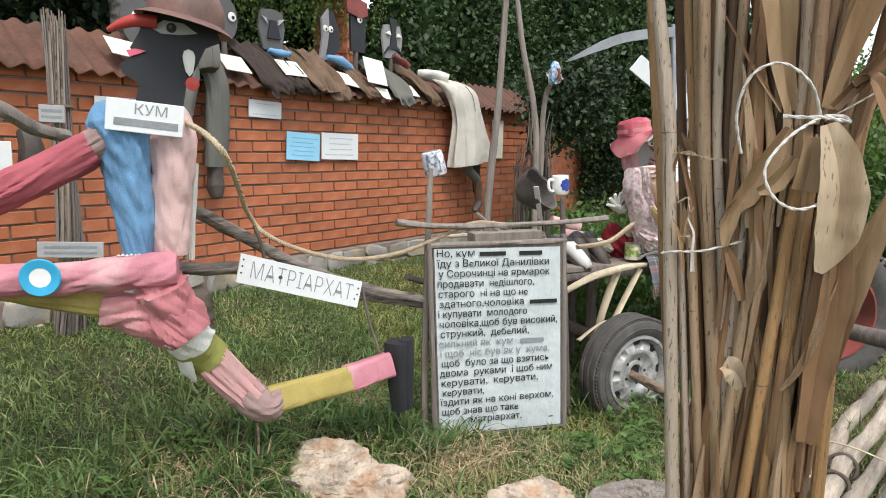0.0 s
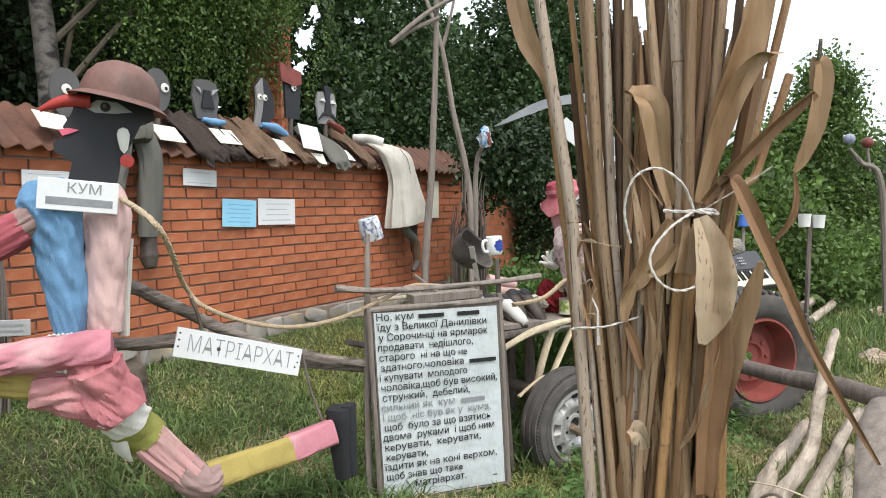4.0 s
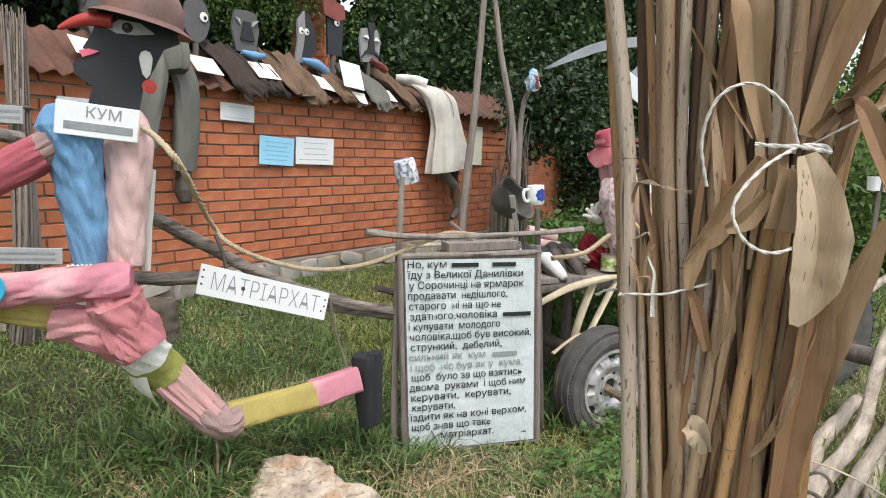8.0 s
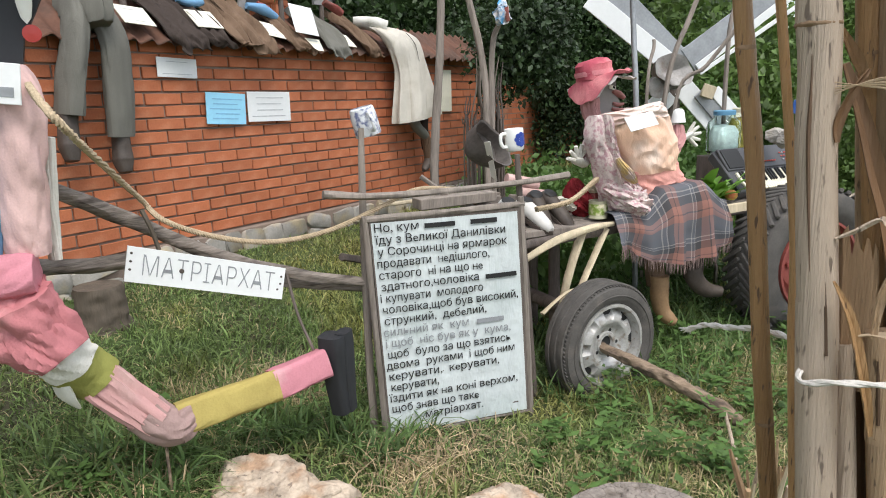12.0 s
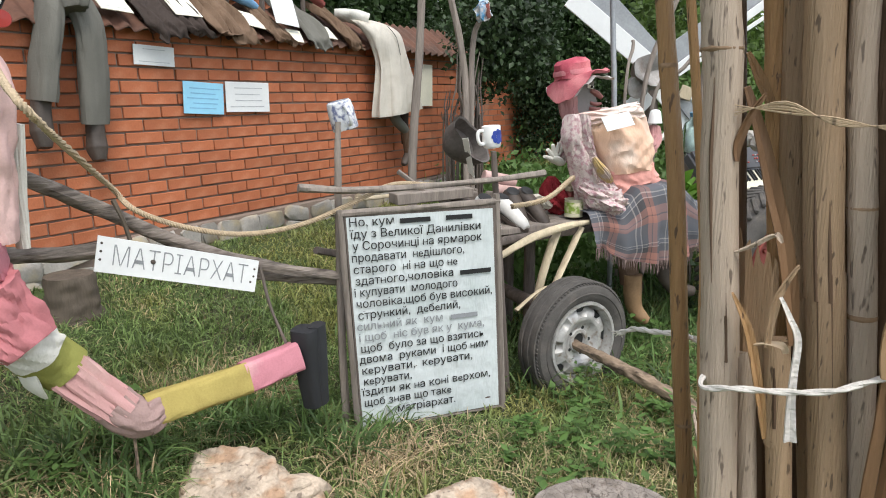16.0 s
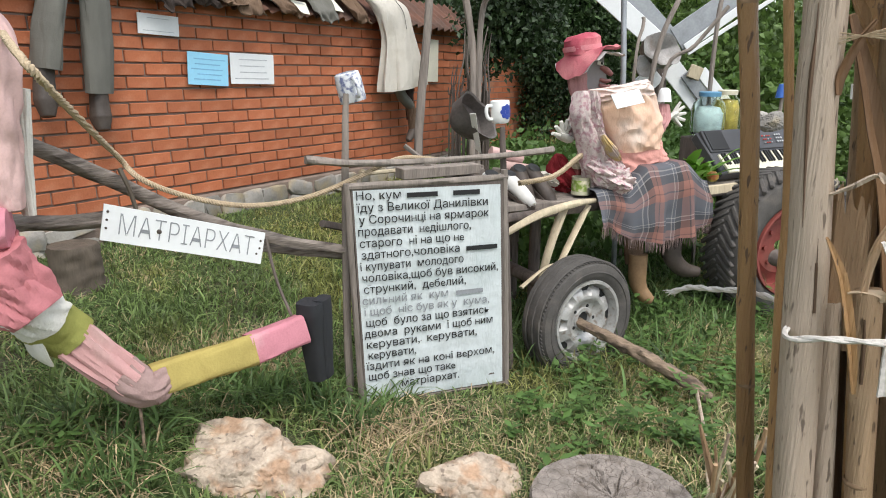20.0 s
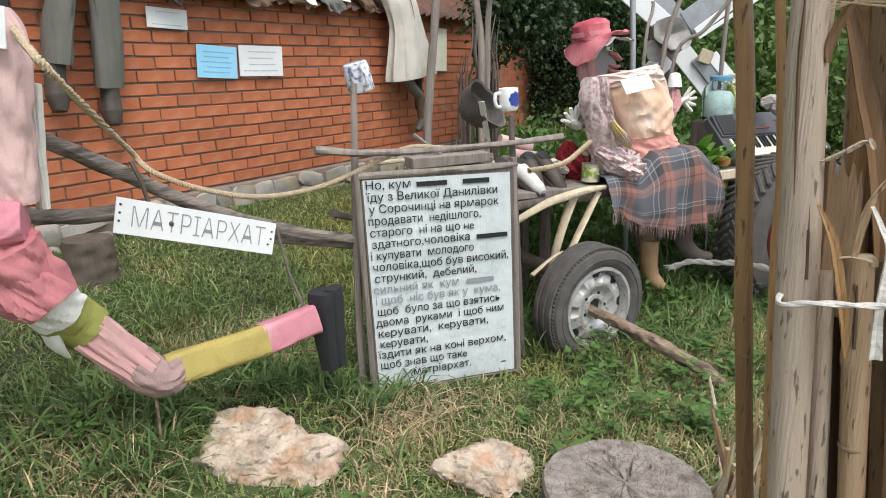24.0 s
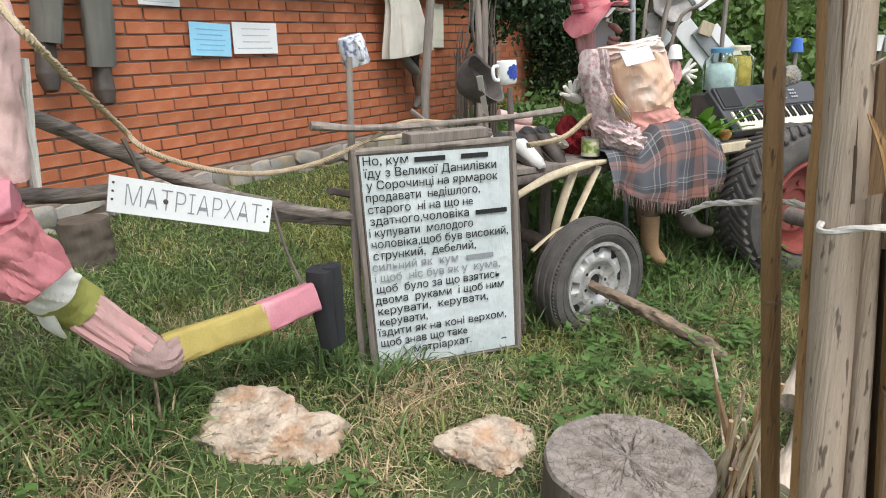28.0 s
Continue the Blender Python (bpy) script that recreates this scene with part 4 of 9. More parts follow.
    plate = thing("blue_plate", "round white plate with a bright blue rim", "plate", at=MAN @ pose(-0.345, -0.115, 1.005, 90, 0, 0) @ Matrix.Diagonal((0.86, 0.86, 1, 1)))
    part("rim", lathe([(0.036, 0.0), (0.066, 0.004), (0.07, 0.008), (0.066, 0.013), (0.036, 0.009)], 32), material("bright_blue", (0.04, 0.36, 0.58), 0.4, 0.1, 6, 0.02), plate, "bright blue rim")
    part("dish", lathe([(0.0001, 0.0), (0.036, 0.002), (0.036, 0.008), (0.0001, 0.006)], 32), ENAMEL, plate)


build_man()


# ---- cart ----
def build_wheel(name, m, r_out, r_rim, width, label, rim_mat, treads, style):
    """A wheel round local y, face to -y, centre at the origin."""
    wheel = thing(name, label, "wheel", "cart wheels", at=m)
    turn = Matrix.Rotation(radians(90), 4, "X")
    h = width / 2
    prof = [(r_rim, -h * 0.72), (r_rim + 0.25 * (r_out - r_rim), -h * 0.96), (r_rim + 0.55 * (r_out - r_rim), -h), (r_out - 0.10 * r_out * 0.6, -h * 0.9), (r_out - 0.012, -h * 0.72), (r_out, -h * 0.5), (r_out, h * 0.5), (r_out - 0.012, h * 0.72), (r_rim + 0.5 * (r_out - r_rim), h), (r_rim, h * 0.72)]
    tyre = part("tyre", lathe([(a, -b) for a, b in prof][::-1], 56, turn), TYRE, wheel)
    if style == "tractor":
        for side in (-1, 1):
            for k in range(treads):
                a = 2 * math.pi * (k + 0.25 * side) / treads
                bm = box(0.024, width * 0.52, 0.024, Matrix.Rotation(a, 4, "Y") @ pose(0, side * width * 0.22, r_out - 0.002, 0, 0, side * 38), 0.005)
                part("tread_lug", bm, TYRE, tyre)
    else:
        for k in range(3):
            y = (k - 1) * width * 0.26
            part("tread_rib", lathe([(r_out - 0.002, -0.014), (r_out + 0.005, -0.011), (r_out + 0.005, 0.011), (r_out - 0.002, 0.014)], 56, Matrix.Translation((0, y, 0)) @ turn), TYRE, tyre)
        part("sidewall_rib", lathe([(r_rim + 0.04, h - 0.004), (r_rim + 0.043, h + 0.003), (r_rim + 0.047, h + 0.003), (r_rim + 0.05, h - 0.004)], 56, turn), TYRE, tyre)
    rim = part("rim", lathe([(r_rim + 0.004, h * 0.74), (r_rim + 0.002, h * 0.86), (r_rim - 0.012, h * 0.86), (r_rim - 0.018, h * 0.55), (r_rim - 0.03, h * 0.3), (r_rim - 0.03, -h * 0.7), (r_rim + 0.004, -h * 0.74)], 48, turn), rim_mat, wheel)
    if style == "car":
        # pressed disc: a ring of raised lobes between dark windows, a dished middle
        bm = bmesh.new()
        prof = ((0.86, 0.10), (0.84, 0.40), (0.80, 0.52), (0.72, 0.62), (0.62, 0.70), (0.54, 0.68), (0.46, 0.50), (0.38, 0.40), (0.30, 0.38), (0.28, 0.46), (0.20, 0.47), (0.17, 0.30))
        rows = []
        for u, v in prof:
            row = []
            for q in range(96):
                a = 2 * math.pi * q / 96
                window = smoothstep(0.25, 0.75, math.cos(8 * a)) * smoothstep(0.60, 0.72, u)
                row.append(bm.verts.new((r_rim * u * math.cos(a), -h * (v - 0.34 * window), r_rim * u * math.sin(a))))
            rows.append(row)
        for p, q in zip(rows, rows[1:]):
            for k in range(96):
                bm.faces.new((p[k], p[(k + 1) % 96], q[(k + 1) % 96], q[k]))
        part("disc", bm, rim_mat, rim)
        # bore, windows and bolt holes are solid black pieces that paint the dark inside
        part("hub_bore", lathe([(0.0001, 0.0), (r_rim * 0.18, 0.0)], 20, pose(0, -h * 0.32, 0, 90)), INK, rim, "black disc standing for the dark inside of the hub bore")
        for k in range(8):
            a = 2 * math.pi * k / 8
            part("vent_hole", box(0.056, 0.006, 0.026, Matrix.Rotation(a + math.pi / 2, 4, "Y") @ pose(0, -h * 0.36, r_rim * 0.79, 0), 0.0028), INK, rim, "black piece standing for the dark inside of a ventilation window")
        for k in range(5):
            a = 2 * math.pi * (k + 0.3) / 5
            part("bolt_hole", lathe([(0.0001, 0.002), (0.008, 0.001), (0.009, -0.002)], 10, Matrix.Rotation(a, 4, "Y") @ pose(0, -h * 0.40, r_rim * 0.34, 90)), INK, rim)
        for k in range(90):
            a = 2 * math.pi * k / 90
            for side in (-1, 1):
                part("tread_block", box(0.009, 0.024, 0.006, Matrix.Rotation(a + 0.02 * side, 4, "Y") @ pose(0, side * h * 0.66, r_out - 0.0075, 0, 0, side * 14), 0.0015), TYRE, tyre)
    else:
        part("disc", lathe([(r_rim - 0.028, -h * 0.1), (r_rim * 0.7, -h * 0.05), (r_rim * 0.6, h * 0.12), (r_rim * 0.34, h * 0.15), (r_rim * 0.3, h * 0.02), (0.03, 0.0)], 40, turn), rim_mat, rim)
        for k in range(8):
            a = 2 * math.pi * k / 8
            part("wheel_nut", lathe([(0.014, 0), (0.014, 0.014), (0.0001, 0.016)], 6, Matrix.Rotation(a, 4, "Y") @ pose(0, -h * 0.14, r_rim * 0.46, 90)), rim_mat, rim)
    return wheel


build_wheel("car_wheel", Matrix.Translation((0.2746, -2.7028, 0.2875)) @ Matrix.Rotation(-0.4527, 4, "Z"), 0.288, 0.194, 0.171, "worn car wheel with a dull steel rim under the cart", STEEL, 0, "car")
build_wheel("tractor_wheel", Matrix.Translation((1.60, -3.40, 0.455)) @ Matrix.Rotation(math.atan2(-0.64, 0.77), 4, "Z"), 0.43, 0.262, 0.30, "large tractor wheel with a faded red rim", RED_PAINT, 48, "tractor")
tagged(part("axle_log", tube([(0.262, -2.660, 0.280), (0.222, -2.770, 0.268), (0.171, -2.918, 0.249), (0.127, -3.083, 0.217), (0.084, -3.286, 0.159), (0.080, -3.370, 0.105)], [0.022, 0.024, 0.026, 0.030, 0.030, 0.022], 18, 12, 0.38, 31, 1.0, True, 0.3, 26), BROWNWOOD, None), "brown rough log stuck through the wheel hub", "log")


def build_cart():
    cart = thing("wooden_cart", "old cart platform of grey planks and branches", "cart", at=CART)
    for k in range(6):
        d = 0.33 + 0.12 * k
        part("plank", box(2.35, 0.112, 0.03, pose(0.85, d, 0.785 + 0.004 * (k % 2), 0, 0, 0.6 * (k % 3) - 0.6), 0.004, 0.006, k), GREYWOOD, cart)
    part("side_beam", tube([(-0.36, 0.28, 0.74), (0.2, 0.26, 0.765), (0.9, 0.26, 0.765), (2.0, 0.27, 0.77)], [0.022, 0.026, 0.026, 0.026], 10, 10, 0.15, 4), DARKWOOD, cart)
    part("edge_board", box(1.2, 0.02, 0.05, pose(1.35, 0.245, 0.79, 0, -1, 0), 0.003, 0.004, 2), PALEWOOD, cart)
    part("bent_branch", tube([(-0.33, 0.22, 0.69), (-0.15, 0.2, 0.765), (0.05, 0.2, 0.80), (0.2, 0.22, 0.80)], [0.016, 0.02, 0.018, 0.012], 10, 8, 0.15, 8), PALEWOOD, cart, "pale peeled bent branch")
    part("brace", tube([(-0.145, 0.2, 0.36), (-0.08, 0.22, 0.56), (0.02, 0.24, 0.775)], [0.018, 0.026, 0.03], 8, 6, 0.12, 9, 0.5), PALEWOOD, cart)
    part("brace", tube([(-0.13, 0.15, 0.40), (0.02, 0.2, 0.58), (0.17, 0.24, 0.775)], [0.016, 0.022, 0.024], 8, 6, 0.12, 10, 0.5), PALEWOOD, cart)
    part("brace", tube([(-0.28, 0.15, 0.44), (-0.14, 0.15, 0.52), (-0.06, 0.12, 0.54)], [0.02, 0.016, 0.006], 8, 6, 0.12, 11, 0.4), PALEWOOD, cart)
    part("cross_beam", tube([(-0.05, 0.05, 0.38), (0.0, 0.9, 0.38)], 0.035, 10, 6, 0.1, 3), DARKWOOD, cart)
    part("leg", tube([(0.15, 0.85, 0.0), (0.15, 0.85, 0.77)], 0.035, 8, 6, 0.1, 13), DARKWOOD, cart)
    part("leg", tube([(1.9, 0.85, 0.0), (1.9, 0.85, 0.77)], 0.035, 8, 6, 0.1, 14), DARKWOOD, cart)
    part("leg", tube([(0.05, 0.5, 0.0), (0.05, 0.5, 0.77)], 0.03, 8, 6, 0.1, 15), DARKWOOD, cart)


build_cart()


def build_woman():
    P = []

    def limb(pts, rad, mt, fl=0.8, seed=1, rough=0.14, sides=20, freq=12):
        P.append((tube([on(CART, *p) for p in pts], rad, sides, 10, rough, seed, fl, True, 0, freq), mt))

    def fold(pts, rad, mt, seed=1, folds=2.4, depth=0.24, twist=0.4, run=5.0, fl=0.8):
        P.append((cloth_tube([on(CART, *p) for p in pts], rad, seed, 56, 12, fl, 0.95, folds, depth, twist, run), mt))
    fold([(0.50, 0.5, 0.80), (0.50, 0.5, 1.0), (0.46, 0.5, 1.2), (0.38, 0.5, 1.29), (0.36, 0.5, 1.33)], [0.15, 0.16, 0.155, 0.10, 0.05], PRINT, 1)
    # padded peach bib down the back, pink hem below
    def padded(left, right, y, bulge, mt, seed):
        bm = bmesh.new()
        a, b = smooth_path([(x, 0, z) for x, z in left], 10), smooth_path([(x, 0, z) for x, z in right], 10)
        n = len(a) - 1
        rows = []
        for k in range(n + 1):
            row = []
            for c in range(37):
                u = c / 36
                p = a[k].lerp(b[k], u)
                lift = bulge * (math.sin(math.pi * u) * math.sin(math.pi * (0.12 + 0.76 * k / n))) ** 0.6
                spot = Vector((u * 3.2 + seed + k * 0.05, k * 0.17 - u * 1.2, 2))
                crease = 0.030 * abs(noise.noise(spot)) + 0.010 * abs(noise.noise(spot * 2.7)) + 0.002 * noise.noise(Vector((u * 17, k * 0.9, seed)))
                row.append(bm.verts.new(CART @ Vector((p.x, y - lift + crease, p.z))))
            rows.append(row)
        for p, q in zip(rows, rows[1:]):
            for c in range(36):
                bm.faces.new((p[c], p[c + 1], q[c + 1], q[c]))
        res = bmesh.ops.extrude_face_region(bm, geom=bm.faces[:])
        for v in [g for g in res["geom"] if isinstance(g, bmesh.types.BMVert)]:
            v.co += CART.to_3x3() @ Vector((0, 0.02, 0))
        P.append((bm, mt))
    padded(((0.185, 1.325), (0.22, 1.27), (0.32, 1.13), (0.415, 1.015)), ((0.545, 1.375), (0.62, 1.31), (0.695, 1.16), (0.700, 1.025)), 0.29, 0.06, PEACH, 3)
    padded(((0.17, 1.33), (0.19, 1.31), (0.235, 1.265)), ((0.55, 1.382), (0.585, 1.35), (0.605, 1.305)), 0.272, 0.05, PALE_PEACH, 6)
    padded(((0.385, 1.07), (0.44, 0.97), (0.475, 0.885)), ((0.695, 1.08), (0.755, 0.99), (0.785, 0.945)), 0.295, 0.03, SALMON, 8)
    # print shawl hanging from the shoulder, bunched at the bottom
    padded(((0.135, 1.325), (0.105, 1.21), (0.16, 1.06), (0.205, 0.90), (0.235, 0.835)), ((0.20, 1.33), (0.225, 1.20), (0.305, 1.05), (0.40, 0.93), (0.455, 0.86)), 0.31, 0.07, PRINT, 14)
    padded(((0.165, 1.33), (0.18, 1.20), (0.25, 1.05), (0.33, 0.93)), ((0.215, 1.315), (0.24, 1.18), (0.335, 1.03), (0.42, 0.95)), 0.245, 0.02, PRINT, 17)
    fold([(0.21, 0.31, 0.97), (0.27, 0.26, 0.92), (0.36, 0.25, 0.885), (0.44, 0.27, 0.87)], [0.045, 0.085, 0.085, 0.05], PRINT, 6, 2.6, 0.4, 1.0, 9.0)
    fold([(0.215, 0.22, 1.12), (0.25, 0.19, 1.05), (0.30, 0.19, 1.0)], [0.018, 0.042, 0.022], GOLD_PRINT, 5, fl=0.5)
    fold([(0.26, 0.42, 1.27), (0.20, 0.42, 1.15), (0.16, 0.42, 1.08)], [0.045, 0.050, 0.035], PRINT, 7)
    fold([(0.74, 0.45, 1.13), (0.86, 0.5, 1.12), (0.93, 0.53, 1.17), (0.945, 0.54, 1.24)], [0.05, 0.055, 0.048, 0.03], MAUVE_PINK, 8)
    # neck and plywood face with a red nose
    limb([(0.38, 0.5, 1.33), (0.35, 0.5, 1.42)], [0.055, 0.05], MAUVE, 0.9, 9)
    P.append((slab([(-0.075, -0.125), (0.055, -0.125), (0.07, -0.06), (0.05, -0.01), (0.045, 0.05), (0.02, 0.08), (-0.07, 0.07)], 0.07, CART @ pose(0.325, 0.45, 1.44, 0, 0, -12)), FACE_GREY))
    for pts, r in (([(0.345, 0.41, 1.440), (0.375, 0.40, 1.425), (0.405, 0.39, 1.402)], [0.012, 0.019, 0.013]), ([(0.345, 0.41, 1.378), (0.375, 0.40, 1.370), (0.402, 0.39, 1.374)], [0.010, 0.014, 0.008]), ([(0.34, 0.41, 1.352), (0.372, 0.40, 1.344), (0.398, 0.39, 1.348)], [0.010, 0.014, 0.008])):
        limb(pts, r, DUSTY_LIP, 0.8, 3, 0.1, 14)
    P.append((box(0.034, 0.006, 0.018, CART @ pose(0.338, 0.404, 1.457, 0, 14, -14), 0.006), WHITE_GLOSS))
    P.append((box(0.012, 0.004, 0.012, CART @ pose(0.344, 0.399, 1.457, 0, 14, -14), 0.004), INK))
    fold([(0.25, 0.45, 1.47), (0.225, 0.44, 1.38), (0.24, 0.42, 1.29)], [0.03, 0.045, 0.04], MAUVE_PINK, 12, 2.4, 0.3, 0.3, 3.0, 0.7)
    # white gloves
    for hx, hy, hz, s in ((0.125, 0.40, 1.10, -1), (1.03, 0.55, 1.175, 1)):
        limb([(hx - s * 0.04, hy, hz - 0.02), (hx, hy, hz), (hx + s * 0.03, hy, hz + 0.01)], [0.03, 0.036, 0.025], WHITE_CLOTH, 0.5, 2, 0.05, 12)
        for f in range(5):
            a = radians(65 - 28 * f) if s > 0 else radians(165 - 26 * f)
            limb([(hx, hy, hz), (hx + 0.05 * math.cos(a), hy - 0.01, hz + 0.05 * math.sin(a)), (hx + 0.088 * math.cos(a), hy - 0.02, hz + 0.085 * math.sin(a))], [0.013, 0.012, 0.009], WHITE_CLOTH, 0.9, f, 0.05, 8)
    # legs and boots under the blanket
    limb([(0.58, 0.32, 0.80), (0.60, 0.36, 0.62), (0.60, 0.32, 0.40)], [0.07, 0.06, 0.05], BROWN_CLOTH, 0.9, 15)
    limb([(0.600, 0.30, 0.46), (0.603, 0.30, 0.34), (0.622, 0.29, 0.26), (0.650, 0.26, 0.215), (0.672, 0.24, 0.20)], [0.052, 0.048, 0.042, 0.036, 0.022], TAN, 0.9, 16, 0.08)
    limb([(0.80, 0.30, 0.7), (0.82, 0.28, 0.52), (0.83, 0.28, 0.42)], [0.06, 0.055, 0.05], DARK_CLOTH, 0.9, 17)
    limb([(0.82, 0.28, 0.52), (0.83, 0.27, 0.42), (0.89, 0.24, 0.35), (0.97, 0.20, 0.335)], [0.055, 0.052, 0.045, 0.028], LEATHER, 0.9, 18, 0.08)
    doll("woman_dummy", "seated dummy in rose print cloth with peach bib, white gloves", "dummy", P)
    card = thing("paper_card", "blank white card pinned on the dummy's back", "card", at=CART @ pose(0.325, 0.178, 1.292, -30, -8, 4))
    part("sheet", box(0.19, 0.004, 0.075, None, 0.001), WHITE_PAINT, card, smooth=False)
    hat = thing("sun_hat", "faded raspberry felt hat, brim turned up over pale lining", "hat", at=CART @ pose(0.262, 0.44, 1.508, -4, -6, 0))
    crown = lathe([(0.092, -0.01), (0.094, 0.03), (0.090, 0.066), (0.070, 0.084), (0.03, 0.089), (0.0001, 0.088)], 32)
    for v in crown.verts:
        v.co += 0.012 * Vector(noise.noise_vector(v.co * 13)) + Vector((-0.012, 0, 0.0))
    part("crown", crown, HAT_PINK, hat)

    def brim(rings, drop, lift):
        bm = lathe(rings, 48)
        for v in bm.verts:
            a = math.atan2(v.co.y, v.co.x)
            r = math.hypot(v.co.x, v.co.y) - 0.09
            front, back, near = max(0.0, math.cos(a)), max(0.0, -math.cos(a)), max(0.0, -math.sin(a))
            v.co.z += r * ((-0.80 if lift < 0 else -1.15) * back ** 1.5 + lift * max(0.0, math.cos(a + 0.7)) - 0.12) + r * 0.12 * math.sin(3 * a + 0.6) + 0.3 * r * noise.noise(v.co * 16) + drop
            v.co.x += r * (0.05 * front + (0.70 if lift < 0 else 0.50) * back)
            v.co.y -= r * 0.15 * near
        return bm
    part("brim", brim([(0.088, 0.010), (0.12, 0.004), (0.15, 0.0), (0.168, 0.0), (0.170, -0.003), (0.15, -0.004), (0.12, 0.0), (0.088, 0.004)], 0.0, 0.35), HAT_PINK, hat)
    part("lining", brim([(0.186, -0.004), (0.184, -0.006), (0.15, -0.006), (0.12, -0.003), (0.088, 0.001)], -0.003, -0.10), LINING, hat, "pale grey lining of the brim")
    part("hat_band", lathe([(0.0955, 0.010), (0.0965, 0.022), (0.0955, 0.034)], 36, pose(-0.012, 0, 0)), HAT_PALE, hat, "paler pink ribbon")


build_woman()


def build_blanket():
    """A plaid throw over the dummy's lap, hanging off the platform edge."""
    m = bpy.data.materials.new("plaid_wool")
    m.use_nodes = True
    nt = m.node_tree
    b = nt.nodes["Principled BSDF"]
    b.inputs["Roughness"].default_value = 0.95
    b.inputs["Specular IOR Level"].default_value = 0.1
    uv = nt.nodes.new("ShaderNodeUVMap")
    sp = nt.nodes.new("ShaderNodeSeparateXYZ")
    nt.links.new(uv.outputs[0], sp.inputs[0])
    tints = []
    for axis in (0, 1):
        mul = nt.nodes.new("ShaderNodeMath")
        mul.operation = "FRACT"
        sc = nt.nodes.new("ShaderNodeMath")
        sc.operation = "MULTIPLY"
        sc.inputs[1].default_value = 3.4
        nt.links.new(sp.outputs[axis], sc.inputs[0])
        nt.links.new(sc.outputs[0], mul.inputs[0])
        r = nt.nodes.new("ShaderNodeValToRGB")
        r.color_ramp.interpolation = "CONSTANT"
        stops = ((0.0, (0.115, 0.12, 0.135)), (0.20, (0.34, 0.32, 0.30)), (0.225, (0.105, 0.11, 0.125)), (0.29, (0.30, 0.28, 0.27)), (0.31, (0.06, 0.058, 0.06)), (0.47, (0.25, 0.125, 0.10)), (0.62, (0.10, 0.07, 0.065)), (0.645, (0.27, 0.135, 0.11)), (0.78, (0.12, 0.118, 0.128)))
        r.color_ramp.elements[0].position, r.color_ramp.elements[0].color = stops[0][0], (*stops[0][1], 1)
        r.color_ramp.elements[1].position, r.color_ramp.elements[1].color = stops[-1][0], (*stops[-1][1], 1)
        for p, c in stops[1:-1]:
            e = r.color_ramp.elements.new(p)
            e.color = (*c, 1)
        nt.links.new(mul.outputs[0], r.inputs[0])
        tints.append(r.outputs[0])
    mx = nt.nodes.new("ShaderNodeMix")
    mx.data_type = "RGBA"
    mx.inputs[0].default_value = 0.5
    nt.links.new(tints[0], mx.inputs[6])
    nt.links.new(tints[1], mx.inputs[7])
    ns = nt.nodes.new("ShaderNodeTexNoise")
    ns.inputs["Scale"].default_value = 180
    bp = nt.nodes.new("ShaderNodeBump")
    bp.inputs["Strength"].default_value = 0.4
    nt.links.new(ns.outputs[0], bp.inputs["Height"])
    nt.links.new(bp.outputs[0], b.inputs["Normal"])
    nt.links.new(mx.outputs[2], b.inputs["Base Color"])
    blanket = thing("plaid_blanket", "grey and rust plaid wool blanket with fringe over the cart edge", "blanket", at=CART)
    bm = bmesh.new()
    lay = bm.loops.layers.uv.new("UVMap")
    nx, ny = 70, 56

    hem_line = ((0.13, 0.700), (0.28, 0.665), (0.42, 0.595), (0.58, 0.555), (0.72, 0.552), (0.86, 0.585), (1.00, 0.630))

    def hem(x):
        for (a, p), (b, q) in zip(hem_line, hem_line[1:]):
            if x <= b:
                return p + (q - p) * max(0.0, (x - a) / (b - a))
        return hem_line[-1][1]

    def spot(u, v):
        x = 0.190 + 0.785 * u
        knee = smoothstep(0.40, 0.54, x) * (1 - smoothstep(0.80, 0.97, x))
        top = 0.835 + 0.115 * knee + 0.012 * math.sin(9 * x)
        if v < 0.42:
            w = v / 0.42
            y = 0.56 - 0.34 * w
            z = top + 0.03 * knee * (1 - w) - 0.02 * knee * (1 - w) ** 3 + 0.012 * (1 - w) * math.sin(14 * x + 6 * w)
            swing = 0.0
        else:
            w = (v - 0.42) / 0.58
            y = 0.22 - 0.05 * math.sin(min(1, w * 2.5) * math.pi / 2)
            z = top + (hem(x) - top) * w - 0.015 * math.sin(math.pi * w)
            swing = w
        # folds fan out from the knees
        fold = 0.030 * swing * math.sin(27 * x + 1.5 * math.sin(7 * x) - 3 * swing * (x - 0.6)) + 0.012 * swing * math.sin(61 * x + 2)
        slump = 0.05 * swing * (1 - swing) * smoothstep(0.35, 0.5, x) * (1 - smoothstep(0.5, 0.62, x))
        n = Vector(noise.noise_vector(Vector((u * 5, v * 5, 1)))) * 0.014
        return Vector((x - 0.03 * swing * (0.55 - x), y - fold - slump, z)) + n
    g = [[bm.verts.new(spot(i / nx, j / ny)) for i in range(nx + 1)] for j in range(ny + 1)]
    for j in range(ny):
        for i in range(nx):
            f = bm.faces.new((g[j][i], g[j][i + 1], g[j + 1][i + 1], g[j + 1][i]))
            for lp, (a, c) in zip(f.loops, ((i, j), (i + 1, j), (i + 1, j + 1), (i, j + 1))):
                lp[lay].uv = (a / nx, 0.8 * c / ny)
    part("cloth", bm, m, blanket)
    fr = bmesh.new()
    rng = random.Random(5)
    for k in range(110):
        p = spot(k / 109, 1.0)
        q = p + Vector((rng.uniform(-0.008, 0.008), rng.uniform(-0.006, 0.006), -rng.uniform(0.045, 0.065)))
